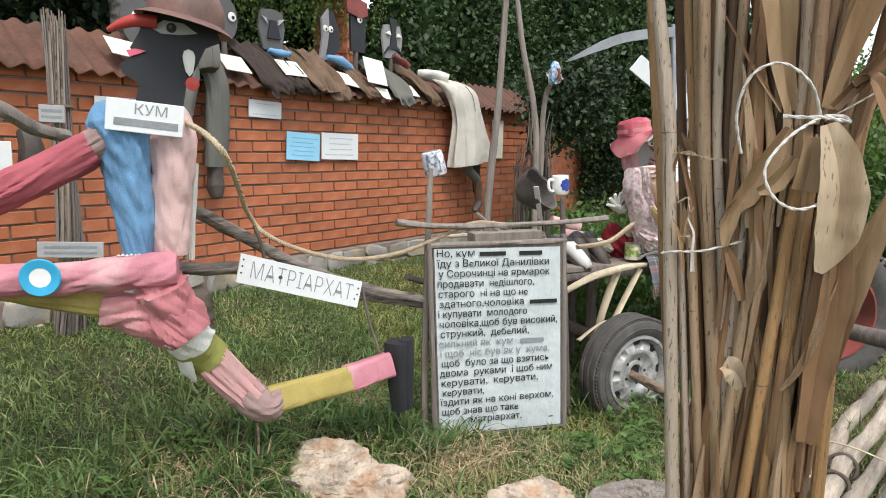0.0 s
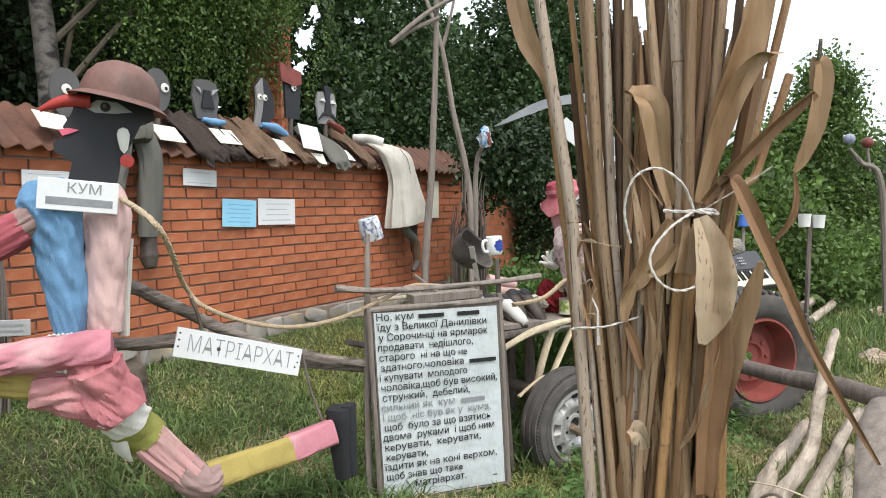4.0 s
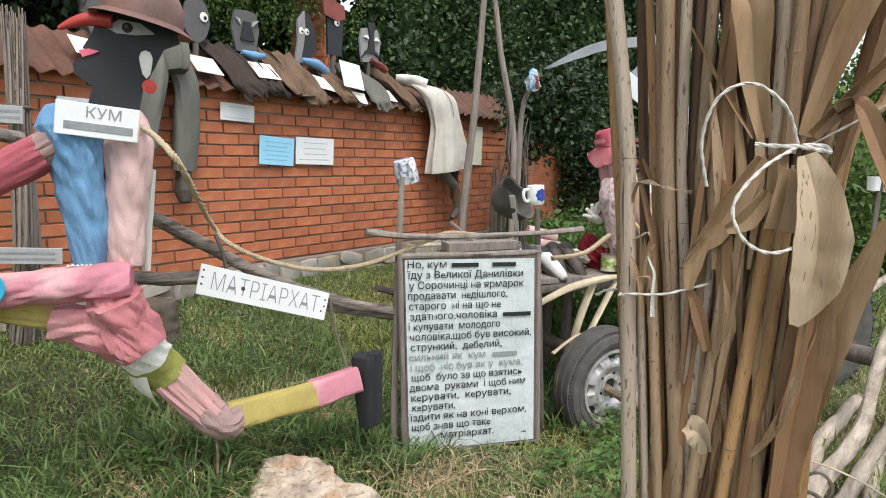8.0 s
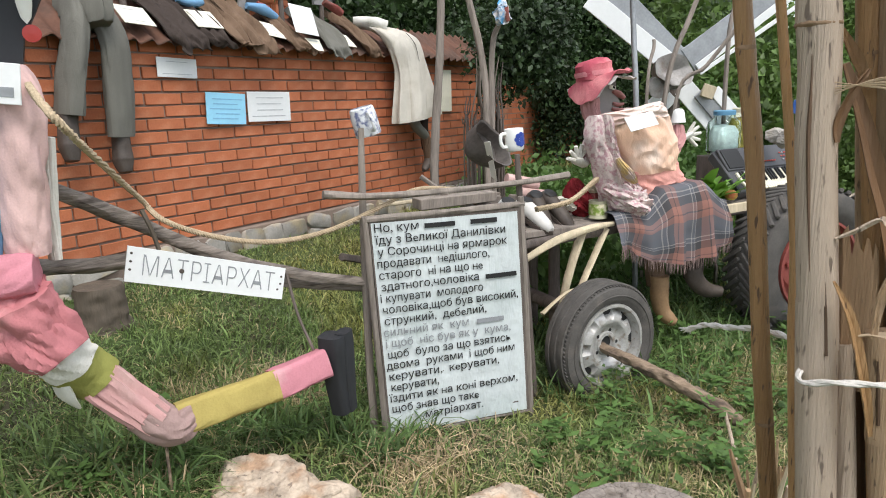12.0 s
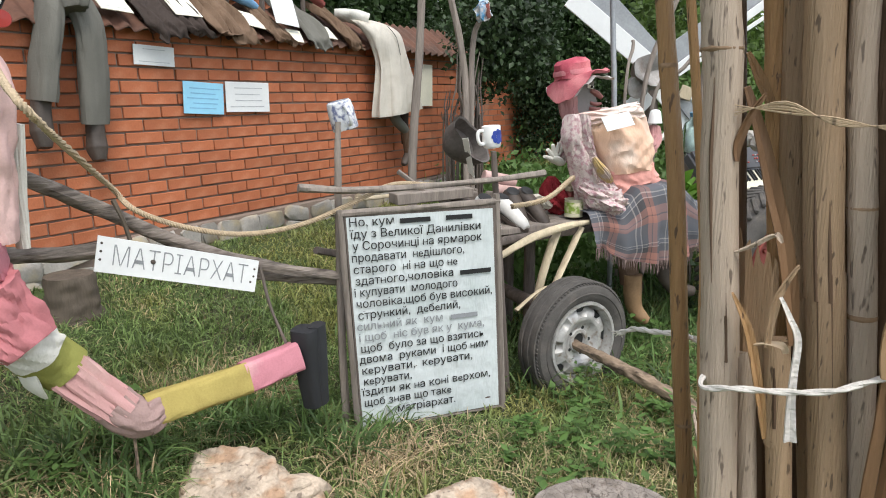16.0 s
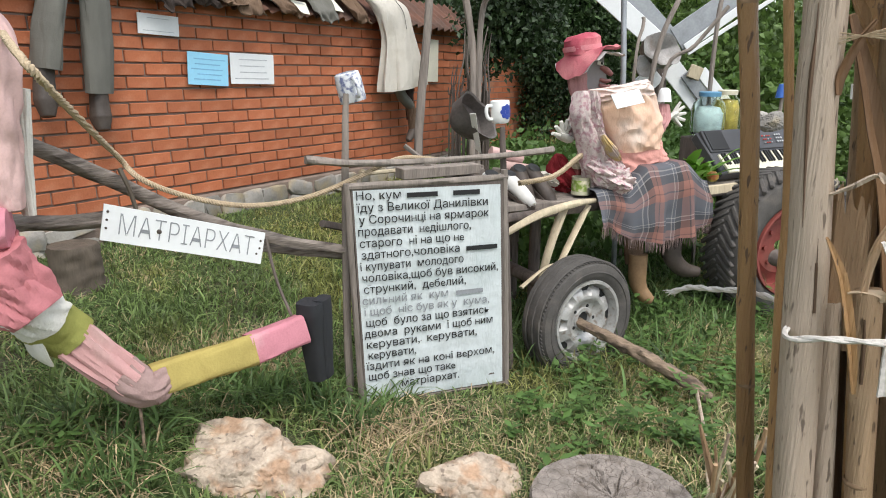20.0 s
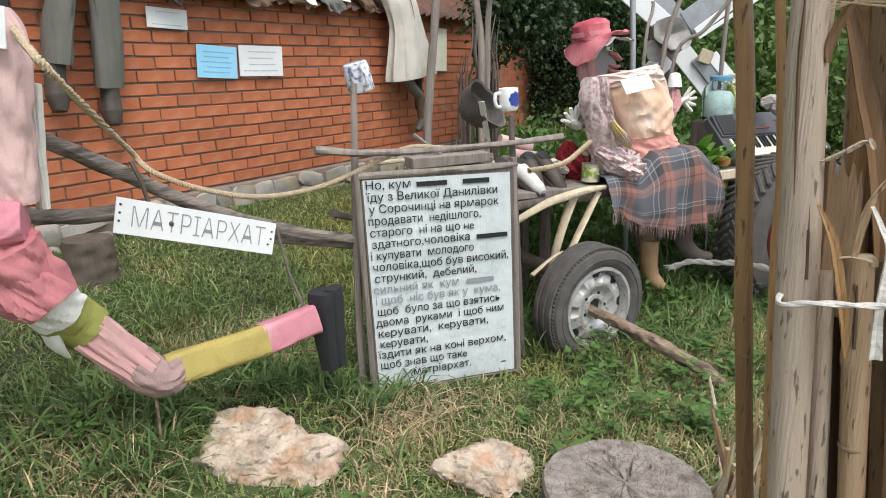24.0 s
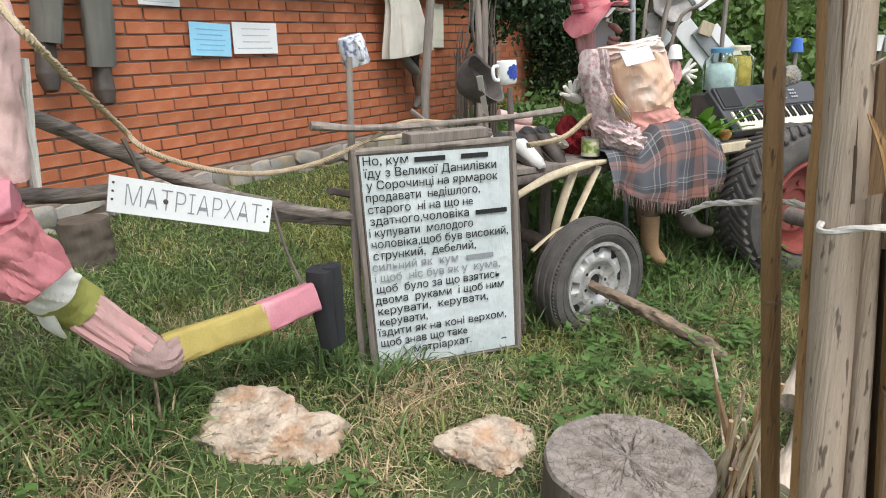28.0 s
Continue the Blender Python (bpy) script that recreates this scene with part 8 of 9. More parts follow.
    part("husk", ribbon([(-2.424, -3.899, 1.365), (-2.424, -3.898, 1.310), (-2.424, -3.891, 1.241), (-2.424, -3.887, 1.171)], [0.008, 0.014, 0.012, 0.008], 0.6, 12, 0.2), HUSK_BROWN, sheaf)
    part("husk", ribbon([(-2.424, -3.853, 1.445), (-2.424, -3.837, 1.413), (-2.424, -3.822, 1.384), (-2.424, -3.809, 1.372)], [0.005, 0.010, 0.009, 0.003], 0.6, 12, 0.6), HUSK, sheaf)
    part("husk", ribbon([(-2.434, -3.861, 1.420), (-2.434, -3.848, 1.399), (-2.434, -3.834, 1.390)], [0.005, 0.008, 0.003], 0.6, 12, 0.9), HUSK, sheaf)
    part("husk", ribbon([(-2.427, -3.819, 1.381), (-2.427, -3.810, 1.360), (-2.427, -3.808, 1.339)], [0.003, 0.007, 0.003], 0.6, 12, 0.5), HUSK, sheaf)
    part("husk", ribbon([(-2.422, -3.807, 1.339), (-2.422, -3.816, 1.318), (-2.422, -3.825, 1.290)], [0.002, 0.006, 0.003], 0.6, 12, 0.5), HUSK_BROWN, sheaf)
    part("husk", ribbon([(-2.442, -3.818, 1.232), (-2.442, -3.828, 1.228), (-2.442, -3.837, 1.215)], [0.009, 0.011, 0.007], 0.6, 12, 1.2), HUSK_PALE, sheaf)
    part("husk", ribbon([(-2.432, -3.893, 1.355), (-2.432, -3.891, 1.300), (-2.432, -3.887, 1.266), (-2.432, -3.877, 1.236), (-2.432, -3.865, 1.216)], [0.001, 0.003, 0.004, 0.003, 0.001], 0.6, 12, 0.8), REED, sheaf)
    part("husk", ribbon([(-2.412, -3.961, 1.488), (-2.412, -3.963, 1.463), (-2.412, -3.958, 1.442), (-2.412, -3.942, 1.420)], [0.001, 0.003, 0.003, 0.001], 0.6, 12, 0.3), HUSK_BROWN, sheaf)
    for k in range(64):
        u, z0, l = rng.uniform(-0.05, 0.045), rng.uniform(0.85, 1.36), rng.uniform(0.12, 0.34)
        root = Vector((-2.418 + rng.uniform(-0.004, 0.02), -3.845 - u, z0))
        tip = root + Vector((rng.uniform(-0.008, 0.01), rng.uniform(-0.022, 0.022), l))
        bend = root.lerp(tip, 0.5) + Vector((rng.uniform(-0.012, 0.004), rng.uniform(-0.012, 0.012), 0))
        part("husk", ribbon([root, bend, tip], [0.002, rng.uniform(0.004, 0.010), 0.001], 0.7, 8, rng.uniform(-1.3, 1.3)), (HUSK, HUSK_BROWN, REED, HUSK_BROWN)[k % 4], sheaf)
    for k in range(12):
        u = rng.uniform(-0.03, 0.035)
        root = Vector((-2.405 + rng.uniform(0, 0.03), -3.862 - u, 1.40 + rng.uniform(-0.03, 0.05)))
        tip = root + Vector((rng.uniform(-0.02, 0.04), -u * 1.6 + rng.uniform(-0.03, 0.02), rng.uniform(0.22, 0.42)))
        part("husk", ribbon([root, root.lerp(tip, 0.4) + Vector((-0.004, rng.uniform(-0.01, 0.01), 0)), tip], [0.003, rng.uniform(0.004, 0.009), 0.002], 0.7, 8, rng.uniform(-1.0, 1.0)), (HUSK_BROWN, HUSK)[k % 2], sheaf)

    # strings, each of two twisted strands
    def cord(pts, r=0.0012):
        line = smooth_path(pts, 16)
        bm = bmesh.new()
        for strand in range(2):
            prev, run, side = None, 0.0, None
            for i, p in enumerate(line):
                along = (line[min(i + 1, len(line) - 1)] - line[max(i - 1, 0)]).normalized()
                side = along.orthogonal().normalized() if side is None else (side - along * side.dot(along)).normalized()
                other = along.cross(side)
                a = strand * math.pi + run * 300
                c = p + (math.cos(a) * side + math.sin(a) * other) * r * 0.42
                ring = [bm.verts.new(c + (math.cos(q * math.pi / 3) * side + math.sin(q * math.pi / 3) * other) * r * 0.78) for q in range(6)]
                if prev:
                    for q in range(6):
                        bm.faces.new((prev[q], prev[(q + 1) % 6], ring[(q + 1) % 6], ring[q]))
                prev = ring
                run += (line[min(i + 1, len(line) - 1)] - p).length
        part("string", bm, STRING, sheaf, "white cotton string")
    cord([(-2.4380, -3.8780, 1.4530), (-2.4560, -3.8710, 1.4790), (-2.4720, -3.8520, 1.4940), (-2.4790, -3.8320, 1.4850), (-2.4760, -3.8220, 1.4560), (-2.4650, -3.8250, 1.4230)])
    cord([(-2.4380, -3.8780, 1.4530), (-2.4650, -3.8610, 1.4370), (-2.4810, -3.8480, 1.4120), (-2.4780, -3.8550, 1.3890), (-2.4630, -3.8710, 1.3790), (-2.4450, -3.8890, 1.3870), (-2.4170, -3.9040, 1.4050)])
    cord([(-2.4460, -3.8510, 1.4540), (-2.4430, -3.8660, 1.4530), (-2.4390, -3.8790, 1.4530), (-2.4240, -3.8960, 1.4500), (-2.4240, -3.8920, 1.4540), (-2.4380, -3.8800, 1.4540)], 0.0015)
    cord([(-2.416, -3.759, 1.325), (-2.424, -3.753, 1.328), (-2.430, -3.752, 1.327), (-2.436, -3.755, 1.328), (-2.439, -3.764, 1.331), (-2.436, -3.779, 1.332), (-2.433, -3.792, 1.334), (-2.428, -3.801, 1.337), (-2.422, -3.810, 1.340), (-2.414, -3.819, 1.343)], 0.0010)
    cord([(-2.328, -3.692, 1.303), (-2.336, -3.702, 1.3095), (-2.348, -3.715, 1.314), (-2.360, -3.731, 1.319), (-2.378, -3.747, 1.322), (-2.398, -3.7575, 1.3245), (-2.416, -3.759, 1.325)], 0.0013)
    for k in range(6):
        part("fibre", tube([(-2.331, -3.6955, 1.305), (-2.328, -3.692 + 0.0006 * (k - 2.5), 1.303 + 0.0005 * (k % 3 - 1)), (-2.3268, -3.690 + 0.0012 * (k - 2.5), 1.3015 + 0.0012 * (k % 3 - 1))], [0.0006, 0.0005, 0.0002], 5, 4), STRING, sheaf)
    cord([(-2.402, -3.873, 1.450), (-2.402, -3.902, 1.468), (-2.402, -3.922, 1.481), (-2.402, -3.942, 1.495)], 0.0008)
    part("string_end", ribbon([(-2.432, -3.775, 1.362), (-2.432, -3.778, 1.356), (-2.432, -3.781, 1.349), (-2.432, -3.781, 1.337), (-2.432, -3.781, 1.327), (-2.432, -3.782, 1.313)], [0.0006, 0.0009, 0.0011, 0.0011, 0.0013, 0.0020], 0.5, 8, 0.2), STRING, sheaf, "frayed white string end")
    for k in range(9):
        u = rng.uniform(-0.0022, 0.0022)
        part("fibre", tube([(-2.426, -3.755, 1.422 + u), (-2.427, -3.770, 1.4225 - u), (-2.426, -3.785, 1.4185 + u * 0.6), (-2.420, -3.803, 1.416 - u)], [0.0001, 0.0003, 0.0003, 0.0001], 4, 5, 0.1, k), HUSK_PALE, sheaf)


build_sheaf()
lone = thing("lone_stalk", "single slim dry maize stalk beside the sheaf", "stalk")
part("stem", cane([(-2.371, -3.8714, 0.020), (-2.371, -3.8197, 0.500), (-2.371, -3.740, 1.241), (-2.371, -3.732, 1.318), (-2.371, -3.725, 1.394), (-2.371, -3.716, 1.464), (-2.3757, -3.7004, 1.620), (-2.3811, -3.6824, 1.800)], 0.0037, 77, (1.4385, 1.281)), REED_GOLD, lone)
for joint_z, joint_y in ((1.4385, -3.7192), (1.281, -3.7358)):
    part("joint", lathe([(0.0037, -0.0010), (0.0040, 0.0), (0.0037, 0.0010)], 16, Matrix.Translation((-2.371, joint_y, joint_z))), JOINT, lone, "dark swollen joint")



def build_husk_heap():
    heap = thing("husk_heap", "small heap of dry broken stalks and husks by the stump", "husks")
    rng = random.Random(6)
    foot, head = Vector((-0.829, -3.525, 0.060)), Vector((-0.919, -3.593, 0.507))
    across = Vector((0.53, -0.85, 0))
    for k in range(30):
        p = foot + across * rng.uniform(-0.03, 0.10) + Vector((rng.uniform(-0.05, 0.05), rng.uniform(-0.05, 0.05), rng.uniform(0, 0.03)))
        q = head + across * rng.uniform(-0.05, 0.08) + Vector((rng.uniform(-0.06, 0.06), rng.uniform(-0.06, 0.06), rng.uniform(-0.08, 0.06)))
        q = p + (q - p) * rng.uniform(0.45, 1.15)
        mid = p.lerp(q, 0.5) + Vector((rng.uniform(-0.01, 0.01), rng.uniform(-0.01, 0.01), rng.uniform(0, 0.02)))
        mt = (PALEWOOD, REED, REED_GREY, HUSK)[k % 4]
        if k % 3:
            part("husk", ribbon([p, mid, q], [0.003, rng.uniform(0.006, 0.013), 0.004], 0.6, 6, rng.uniform(-0.8, 0.8)), mt, heap)
        else:
            part("stalk", tube([p, mid, q], 0.006, 7, 4, 0.1, k), mt, heap)
    stem = [(-0.026, -3.319, 0.196), (-0.242, -3.394, 0.155), (-0.466, -3.459, 0.107), (-0.691, -3.508, 0.085)]
    part("dry_stem", tube(stem, [0.006, 0.008, 0.008, 0.007], 7, 6, 0.2, 4), REED_GREY, heap)


build_husk_heap()


# ---- log pile, posts with cups and clutter further along ----
def build_right_side():
    logs = (
        ([(-0.199, -3.633, 0.130), (0.166, -3.651, 0.140), (0.679, -3.672, 0.140), (1.385, -3.750, 0.120)], [0.042, 0.045, 0.040, 0.034], "short peeled grey log lying in the grass"),
        ([(-0.761, -3.666, 0.130), (-0.482, -3.696, 0.170), (0.001, -3.733, 0.200), (0.570, -3.822, 0.240), (0.729, -3.835, 0.420), (0.980, -3.859, 0.580), (1.473, -3.886, 0.680)], [0.040, 0.038, 0.036, 0.033, 0.030, 0.027, 0.022], "crooked peeled grey branch propped over the bar"),
        ([(-0.623, -3.747, 0.140), (-0.367, -3.771, 0.150), (0.302, -3.850, 0.150), (1.293, -3.954, 0.150), (1.699, -4.020, 0.160)], [0.034, 0.034, 0.032, 0.030, 0.028], "straight peeled grey log lying in the grass"),
        ([(-0.434, -3.879, 0.080), (-0.179, -3.882, 0.090), (0.366, -3.888, 0.090), (0.922, -3.906, 0.090)], [0.038, 0.038, 0.036, 0.034], "pale peeled log with a cracked end"),
        ([(-0.395, -3.961, 0.090), (-0.140, -3.968, 0.100), (0.535, -3.973, 0.100), (1.130, -3.977, 0.100)], [0.030, 0.030, 0.028, 0.026], "thin peeled grey log lying in the grass"),
        ([(5.478, -3.437, 0.250), (7.656, -3.793, 0.300), (9.262, -4.309, 0.350)], [0.05, 0.045, 0.04], "grey forked branch lying across the heap"),
        ([(4.756, -3.566, 0.200), (6.750, -3.804, 0.220), (7.291, -4.087, 0.220)], [0.045, 0.05, 0.04], "crooked grey log with a stub end"),
        ([(7.605, -3.072, 0.200), (9.270, -3.206, 0.200), (12.521, -3.363, 0.200)], [0.05, 0.055, 0.05], "grey log lying far back in the grass"),
        ([(8.757, -3.635, 0.200), (10.423, -3.642, 0.220), (12.560, -3.644, 0.250)], [0.06, 0.055, 0.05], "grey log end pointing back to the shrubs"),
        ([(7.334, -3.800, 0.320), (8.230, -4.018, 0.450), (9.158, -4.337, 0.600)], [0.03, 0.026, 0.02], "pale bare branch rising from the heap"),
    )
    for k, (pts, rad, label) in enumerate(logs):
        pts = smooth_path([Vector(p) for p in pts], 5)
        pts = [p + 0.010 * noise.noise_vector(p * 5.0 + Vector((k, 0, 0))) for p in pts]
        radii = [rad[min(int(i * len(rad) / len(pts)), len(rad) - 1)] * (1 + 0.25 * noise.noise(Vector((k, i * 0.45, 3)))) for i in range(len(pts))]
        tagged(part("log", tube(pts, radii, 14, 4, 0.16, k + 40, freq=7.0), GREYWOOD_LIGHT, None), label, "log", "log pile")
    for knot, r in (((-0.076, -3.720, 0.190), 0.052), ((-0.244, -3.712, 0.180), 0.052), ((0.857, -3.849, 0.500), 0.040)):
        turn = [Vector(knot) + Vector((0.02 * math.sin(a), r * math.cos(a), r * 0.85 * math.sin(a))) for a in np.linspace(0, 6.2, 11)]
        tagged(part("log_tie", tube(turn, 0.008, 8, 6, 0.2, 2), BARK, None), "dark twisted wire wound round the logs", "tie", "log ties")
    strip = [(0.034, -3.617, 0.240), (-0.048, -3.741, 0.270), (-0.066, -3.863, 0.250), (-0.127, -3.995, 0.220)]
    tagged(part("bark_strip", tube(strip, 0.007, 7, 6, 0.2, 2, 0.5), PALEWOOD, None), "pale strip of bark lying over the log ends", "bark")
    # dark bar through the big wheel
    tagged(part("wheel_bar", tube([(1.250, -3.421, 0.465), (1.058, -3.681, 0.472), (0.877, -3.955, 0.493), (0.601, -4.271, 0.484)], [0.045, 0.045, 0.05, 0.05], 12, 8, 0.08, 3), DARKWOOD, None), "smooth dark grey bar through the tractor wheel", "bar")
    for i, (t_, p_top, p_low) in enumerate(((3, (2.199, -3.698, 1.345), (2.150, -3.692, 0.744)),)):
        tagged(part("cup_post", tube([at_ground(p_low, -0.05), p_low, p_top], 0.016, 8, 6, 0.15, 4), DARKWOOD, None), "thin dark post carrying two cups", "post")
    for p, s in (((2.154, -3.667, 1.319), 1.0), ((2.205, -3.749, 1.310), 0.9)):
        cup = thing("tin_cup", "small grey enamel cup on a post", "cup", "cups on posts", at=Matrix.Translation(p) @ pose(0, 0, -0.05))
        part("cup", lathe([(0.0001, 0), (0.036, 0.002), (0.042, 0.08), (0.045, 0.09), (0.04, 0.09), (0.034, 0.01), (0.0001, 0.008)], 20), ENAMEL, cup)
        part("handle", tube([(0.04, 0, 0.07), (0.065, 0, 0.06), (0.06, 0, 0.03), (0.038, 0, 0.02)], 0.005, 6, 5), ENAMEL, cup)
    blue = thing("capped_stick", "stick topped with a small blue plastic cap", "stick", at=Matrix.Translation((2.674, -3.209, 1.314)))
    part("cap", lathe([(0.045, -0.06), (0.035, 0.0), (0.028, 0.03), (0.0001, 0.035)], 20), material("blue_plastic", (0.05, 0.14, 0.45), 0.45, 0.1), blue)
    part("stick", tube([(0, 0, -0.03), (0, 0, -0.9)], 0.012, 8, 4, 0.1), GREYWOOD, blue)
    for p, c in (((5.664, -3.853, 2.108), "grey"), ((5.767, -4.023, 2.067), "red")):
        v = bmesh.new()
        bmesh.ops.create_uvsphere(v, u_segments=16, v_segments=10, radius=0.06)
        v.transform(Matrix.Translation(p))
        tagged(part("rag_ball", v, RED_PAINT if c == "red" else cloth("grey_blue_rag", (0.3, 0.32, 0.4)), None), "small %s rag ball on a branch tip" % c, "rag ball")
    br = [at_ground((5.832, -4.252, 1.035)), (5.819, -4.163, 1.594), (5.719, -3.974, 1.846), (5.657, -3.855, 2.003)]
    tagged(part("forked_stake", tube(br, [0.04, 0.035, 0.025, 0.02], 8, 8, 0.15, 4), GREYWOOD, None), "bare grey forked stake", "stake")
    tagged(part("forked_stake", tube([(5.763, -4.055, 1.751), (5.763, -4.023, 2.018)], 0.016, 8, 4, 0.15, 4), GREYWOOD, None), "bare grey forked stake", "stake")
    for k, (p, s) in enumerate((((1.796, -3.267, 1.148), 0.09), ((1.863, -3.184, 1.158), 0.07))):
        build_stone("stone", p, (s, s * 0.8, s * 0.7), 30 * k, "grey stone lying on the cart end", 11 + k, FOOTING)
    for k, p in enumerate(((6.078, -4.211, 0.120), (3.492, -4.119, 0.120), (11.644, -3.968, 0.120))):
        build_stone("stone", (p[0], p[1], 0.13), (0.14, 0.12, 0.10), 40 * k, "pale field stone by the logs", 21 + k, ROCK)
    plank = tube([(-0.529, -4.089, 0.340), (-0.347, -4.082, 0.463), (-0.096, -4.089, 0.593), (0.042, -4.112, 0.659)], [0.075, 0.08, 0.075, 0.06], 16, 8, 0.18, 9, 0.45, True, 0, 5)
    tagged(part("bark_slab", plank, GREYWOOD, None), "broad grey-brown slab of bark leaning on the logs", "bark")


build_right_side()


# ---- far walls, trees and plants ----
def build_far():
    far = thing("wall_far", "shaded stretch of red brick wall behind ivy", "wall", kind="structure")
    part("masonry", box(5.0, 0.25, 1.9, pose(6.3, 0.864, 0.95), bevel=0), MORTAR, far)
    part("return_wall", box(0.22, 0.5, 1.75, pose(3.93, 0.5, 0.95), bevel=0.01), MORTAR, far)
    v, f = [], []
    rng = random.Random(14)
    for r in range(24):
        z0 = 0.06 + r * COURSE
        x = 3.82 - (0.131 if r % 2 else 0.0)
        while x < 8.7:
            y = 0.735 + rng.uniform(-0.003, 0.003)
            b = len(v)
            v += [(px_, py, pz) for px_ in (x, x + 0.25) for py in (y, 0.78) for pz in (z0, z0 + 0.065)]
            f += [(b, b + 1, b + 5, b + 4), (b, b + 2, b + 3, b + 1), (b + 4, b + 5, b + 7, b + 6), (b + 1, b + 3, b + 7, b + 5), (b, b + 4, b + 6, b + 2)]
            x += PITCH
    tagged(mesh_object("brick_rest", v, f, BRICK_FAR, far), kind="stuff")
    part("coping", box(5.2, 0.5, 0.06, pose(6.3, 0.85, 1.95, 12), bevel=0.01), TILE, far)
    house = thing("brick_house", "red brick house corner behind the trees", "house")
    c = Vector((2.412, 1.639, 3.005))
    part("wall", box(0.36, 0.4, 4.4, pose(c.x, c.y, 1.35, 0, 0, 30), bevel=0.02), BRICK_FAR, house)
    part("cornice", box(0.42, 0.46, 0.10, pose(c.x, c.y, 3.5, 0, 0, 30), bevel=0.02), BRICK_FAR, house)
    v, f = [], []
    for r in range(40):
        for side in range(2):
            for k in range(2):
                b = len(v)
                z0 = 0.4 + r * 0.077
                lo = -0.18 + k * 0.18 + (0.04 if r % 2 else 0.0)
                hi = min(lo + 0.165, 0.18)
                for u in (lo, hi):
                    for w in (-0.21, -0.19) if side == 0 else (-0.19, -0.172):
                        for z in (z0, z0 + 0.064):
                            v.append((pose(c.x, c.y, 0, 0, 0, 30) @ (Vector((u, w, z)) if side == 0 else Vector((w - 0.01, u, z)))))
                f += [(b, b + 1, b + 5, b + 4), (b, b + 2, b + 3, b + 1), (b + 4, b + 5, b + 7, b + 6), (b + 1, b + 3, b + 7, b + 5), (b, b + 4, b + 6, b + 2)]
    tagged(mesh_object("brick_rest", v, f, BRICK_FAR, house), kind="stuff")


build_far()


# openings between the crowns where the white sky shows: start, direction, width
SKY_GAPS = (
    (np.array((1.048, -0.172, 2.804)), np.array((0.715, 0.661, 0.227)), 0.0300),
    (np.array((1.009, -0.138, 2.577)), np.array((0.715, 0.672, 0.191)), 0.0220),
    (np.array((0.961, -0.083, 2.397)), np.array((0.710, 0.685, 0.160)), 0.0140),
    (np.array((1.097, -0.226, 3.007)), np.array((0.717, 0.647, 0.259)), 0.0220),
    (np.array((1.287, -0.536, 2.955)), np.array((0.758, 0.601, 0.254)), 0.0120),
    (np.array((1.744, -1.269, 2.939)), np.array((0.842, 0.478, 0.252)), 0.0120),
    (np.array((1.678, -1.151, 3.032)), np.array((0.826, 0.495, 0.268)), 0.0120),
    (np.array((0.504, 0.696, 2.799)), np.array((0.595, 0.774, 0.217)), 0.0080),
    (np.array((1.847, -1.444, 2.845)), np.array((0.862, 0.448, 0.237)), 0.0100),
)


def leaf_cloud(rng, centres, radii, clumps, per_clump, size, spread, droop=0.0):
    """Leaves as folded diamonds, gathered in clumps over the shell of some ellipsoids."""
    n = clumps
    pick = rng.integers(0, len(centres), n)
    d = rng.normal(size=(n, 3))
    d /= np.linalg.norm(d, axis=1)[:, None]
    rad = rng.uniform(0.35, 1.05, n) ** 0.6
    c = np.asarray(centres)[pick] + d * np.asarray(radii)[pick] * rad[:, None]
    p = np.repeat(c, per_clump, 0) + rng.normal(size=(n * per_clump, 3)) * spread
    if droop:
        p[:, 2] -= np.abs(rng.normal(size=len(p))) * droop
    for start, way, wide in SKY_GAPS:
        u = np.maximum((p - start) @ way, 0.0)
        off = np.linalg.norm(p - start - u[:, None] * way, axis=1) / (wide * (u + 6.0))
        p = p[off > rng.uniform(0.45, 1.25, len(p))]
    m = len(p)
    a = rng.normal(size=(m, 3))
    a[:, 2] -= 0.5
    a /= np.linalg.norm(a, axis=1)[:, None]
    b = np.cross(a, rng.normal(size=(m, 3)))
    b /= np.linalg.norm(b, axis=1)[:, None]
    k = np.cross(a, b)
    l = (rng.uniform(0.6, 1.25, m) * size)[:, None]
    w = l * 0.32
    root, tip = p, p + a * l
    mid = p + a * l * 0.45
    v = np.stack([root, mid + b * w + k * w * 0.35, tip, mid - b * w + k * w * 0.35], 1).reshape(-1, 3)
    f = np.arange(m)[:, None] * 4
    return v, np.concatenate([f + [0, 1, 2], f + [0, 2, 3]], 1).reshape(-1, 3)


def build_tree(name, foot, height, trunk_r, centres, radii, clumps, per, size, spread, leaf, bark, label, seed, droop=0.0, limbs=7):
    rng = np.random.default_rng(seed)
    tree = thing(name, label, "tree", "trees behind the wall")
    x, y = foot
    top = Vector((x, y, height))
    part("trunk", tube([at_ground((x, y, 0), -0.1), Vector((x + 0.05, y, height * 0.35)), Vector((x - 0.04, y + 0.05, height * 0.7)), top], [trunk_r, trunk_r * 0.85, trunk_r * 0.6, trunk_r * 0.25], 14, 8, 0.1, seed), bark, tree)
    for k in range(limbs):
        c = Vector(centres[k % len(centres)]) + Vector(rng.uniform(-0.5, 0.5, 3))
        z = height * (0.3 + 0.6 * k / limbs)
        part("limb", tube([Vector((x, y, z)), Vector((x, y, z)).lerp(c, 0.5) + Vector((0, 0, 0.2)), c], [trunk_r * 0.28, trunk_r * 0.18, 0.010], 7, 6, 0.1, k), BARK, tree)
    v, f = leaf_cloud(rng, centres, radii, clumps, per, size, spread, droop)
    triangle_object("crown", v, f, leaf, "", "", tree)
    return tree


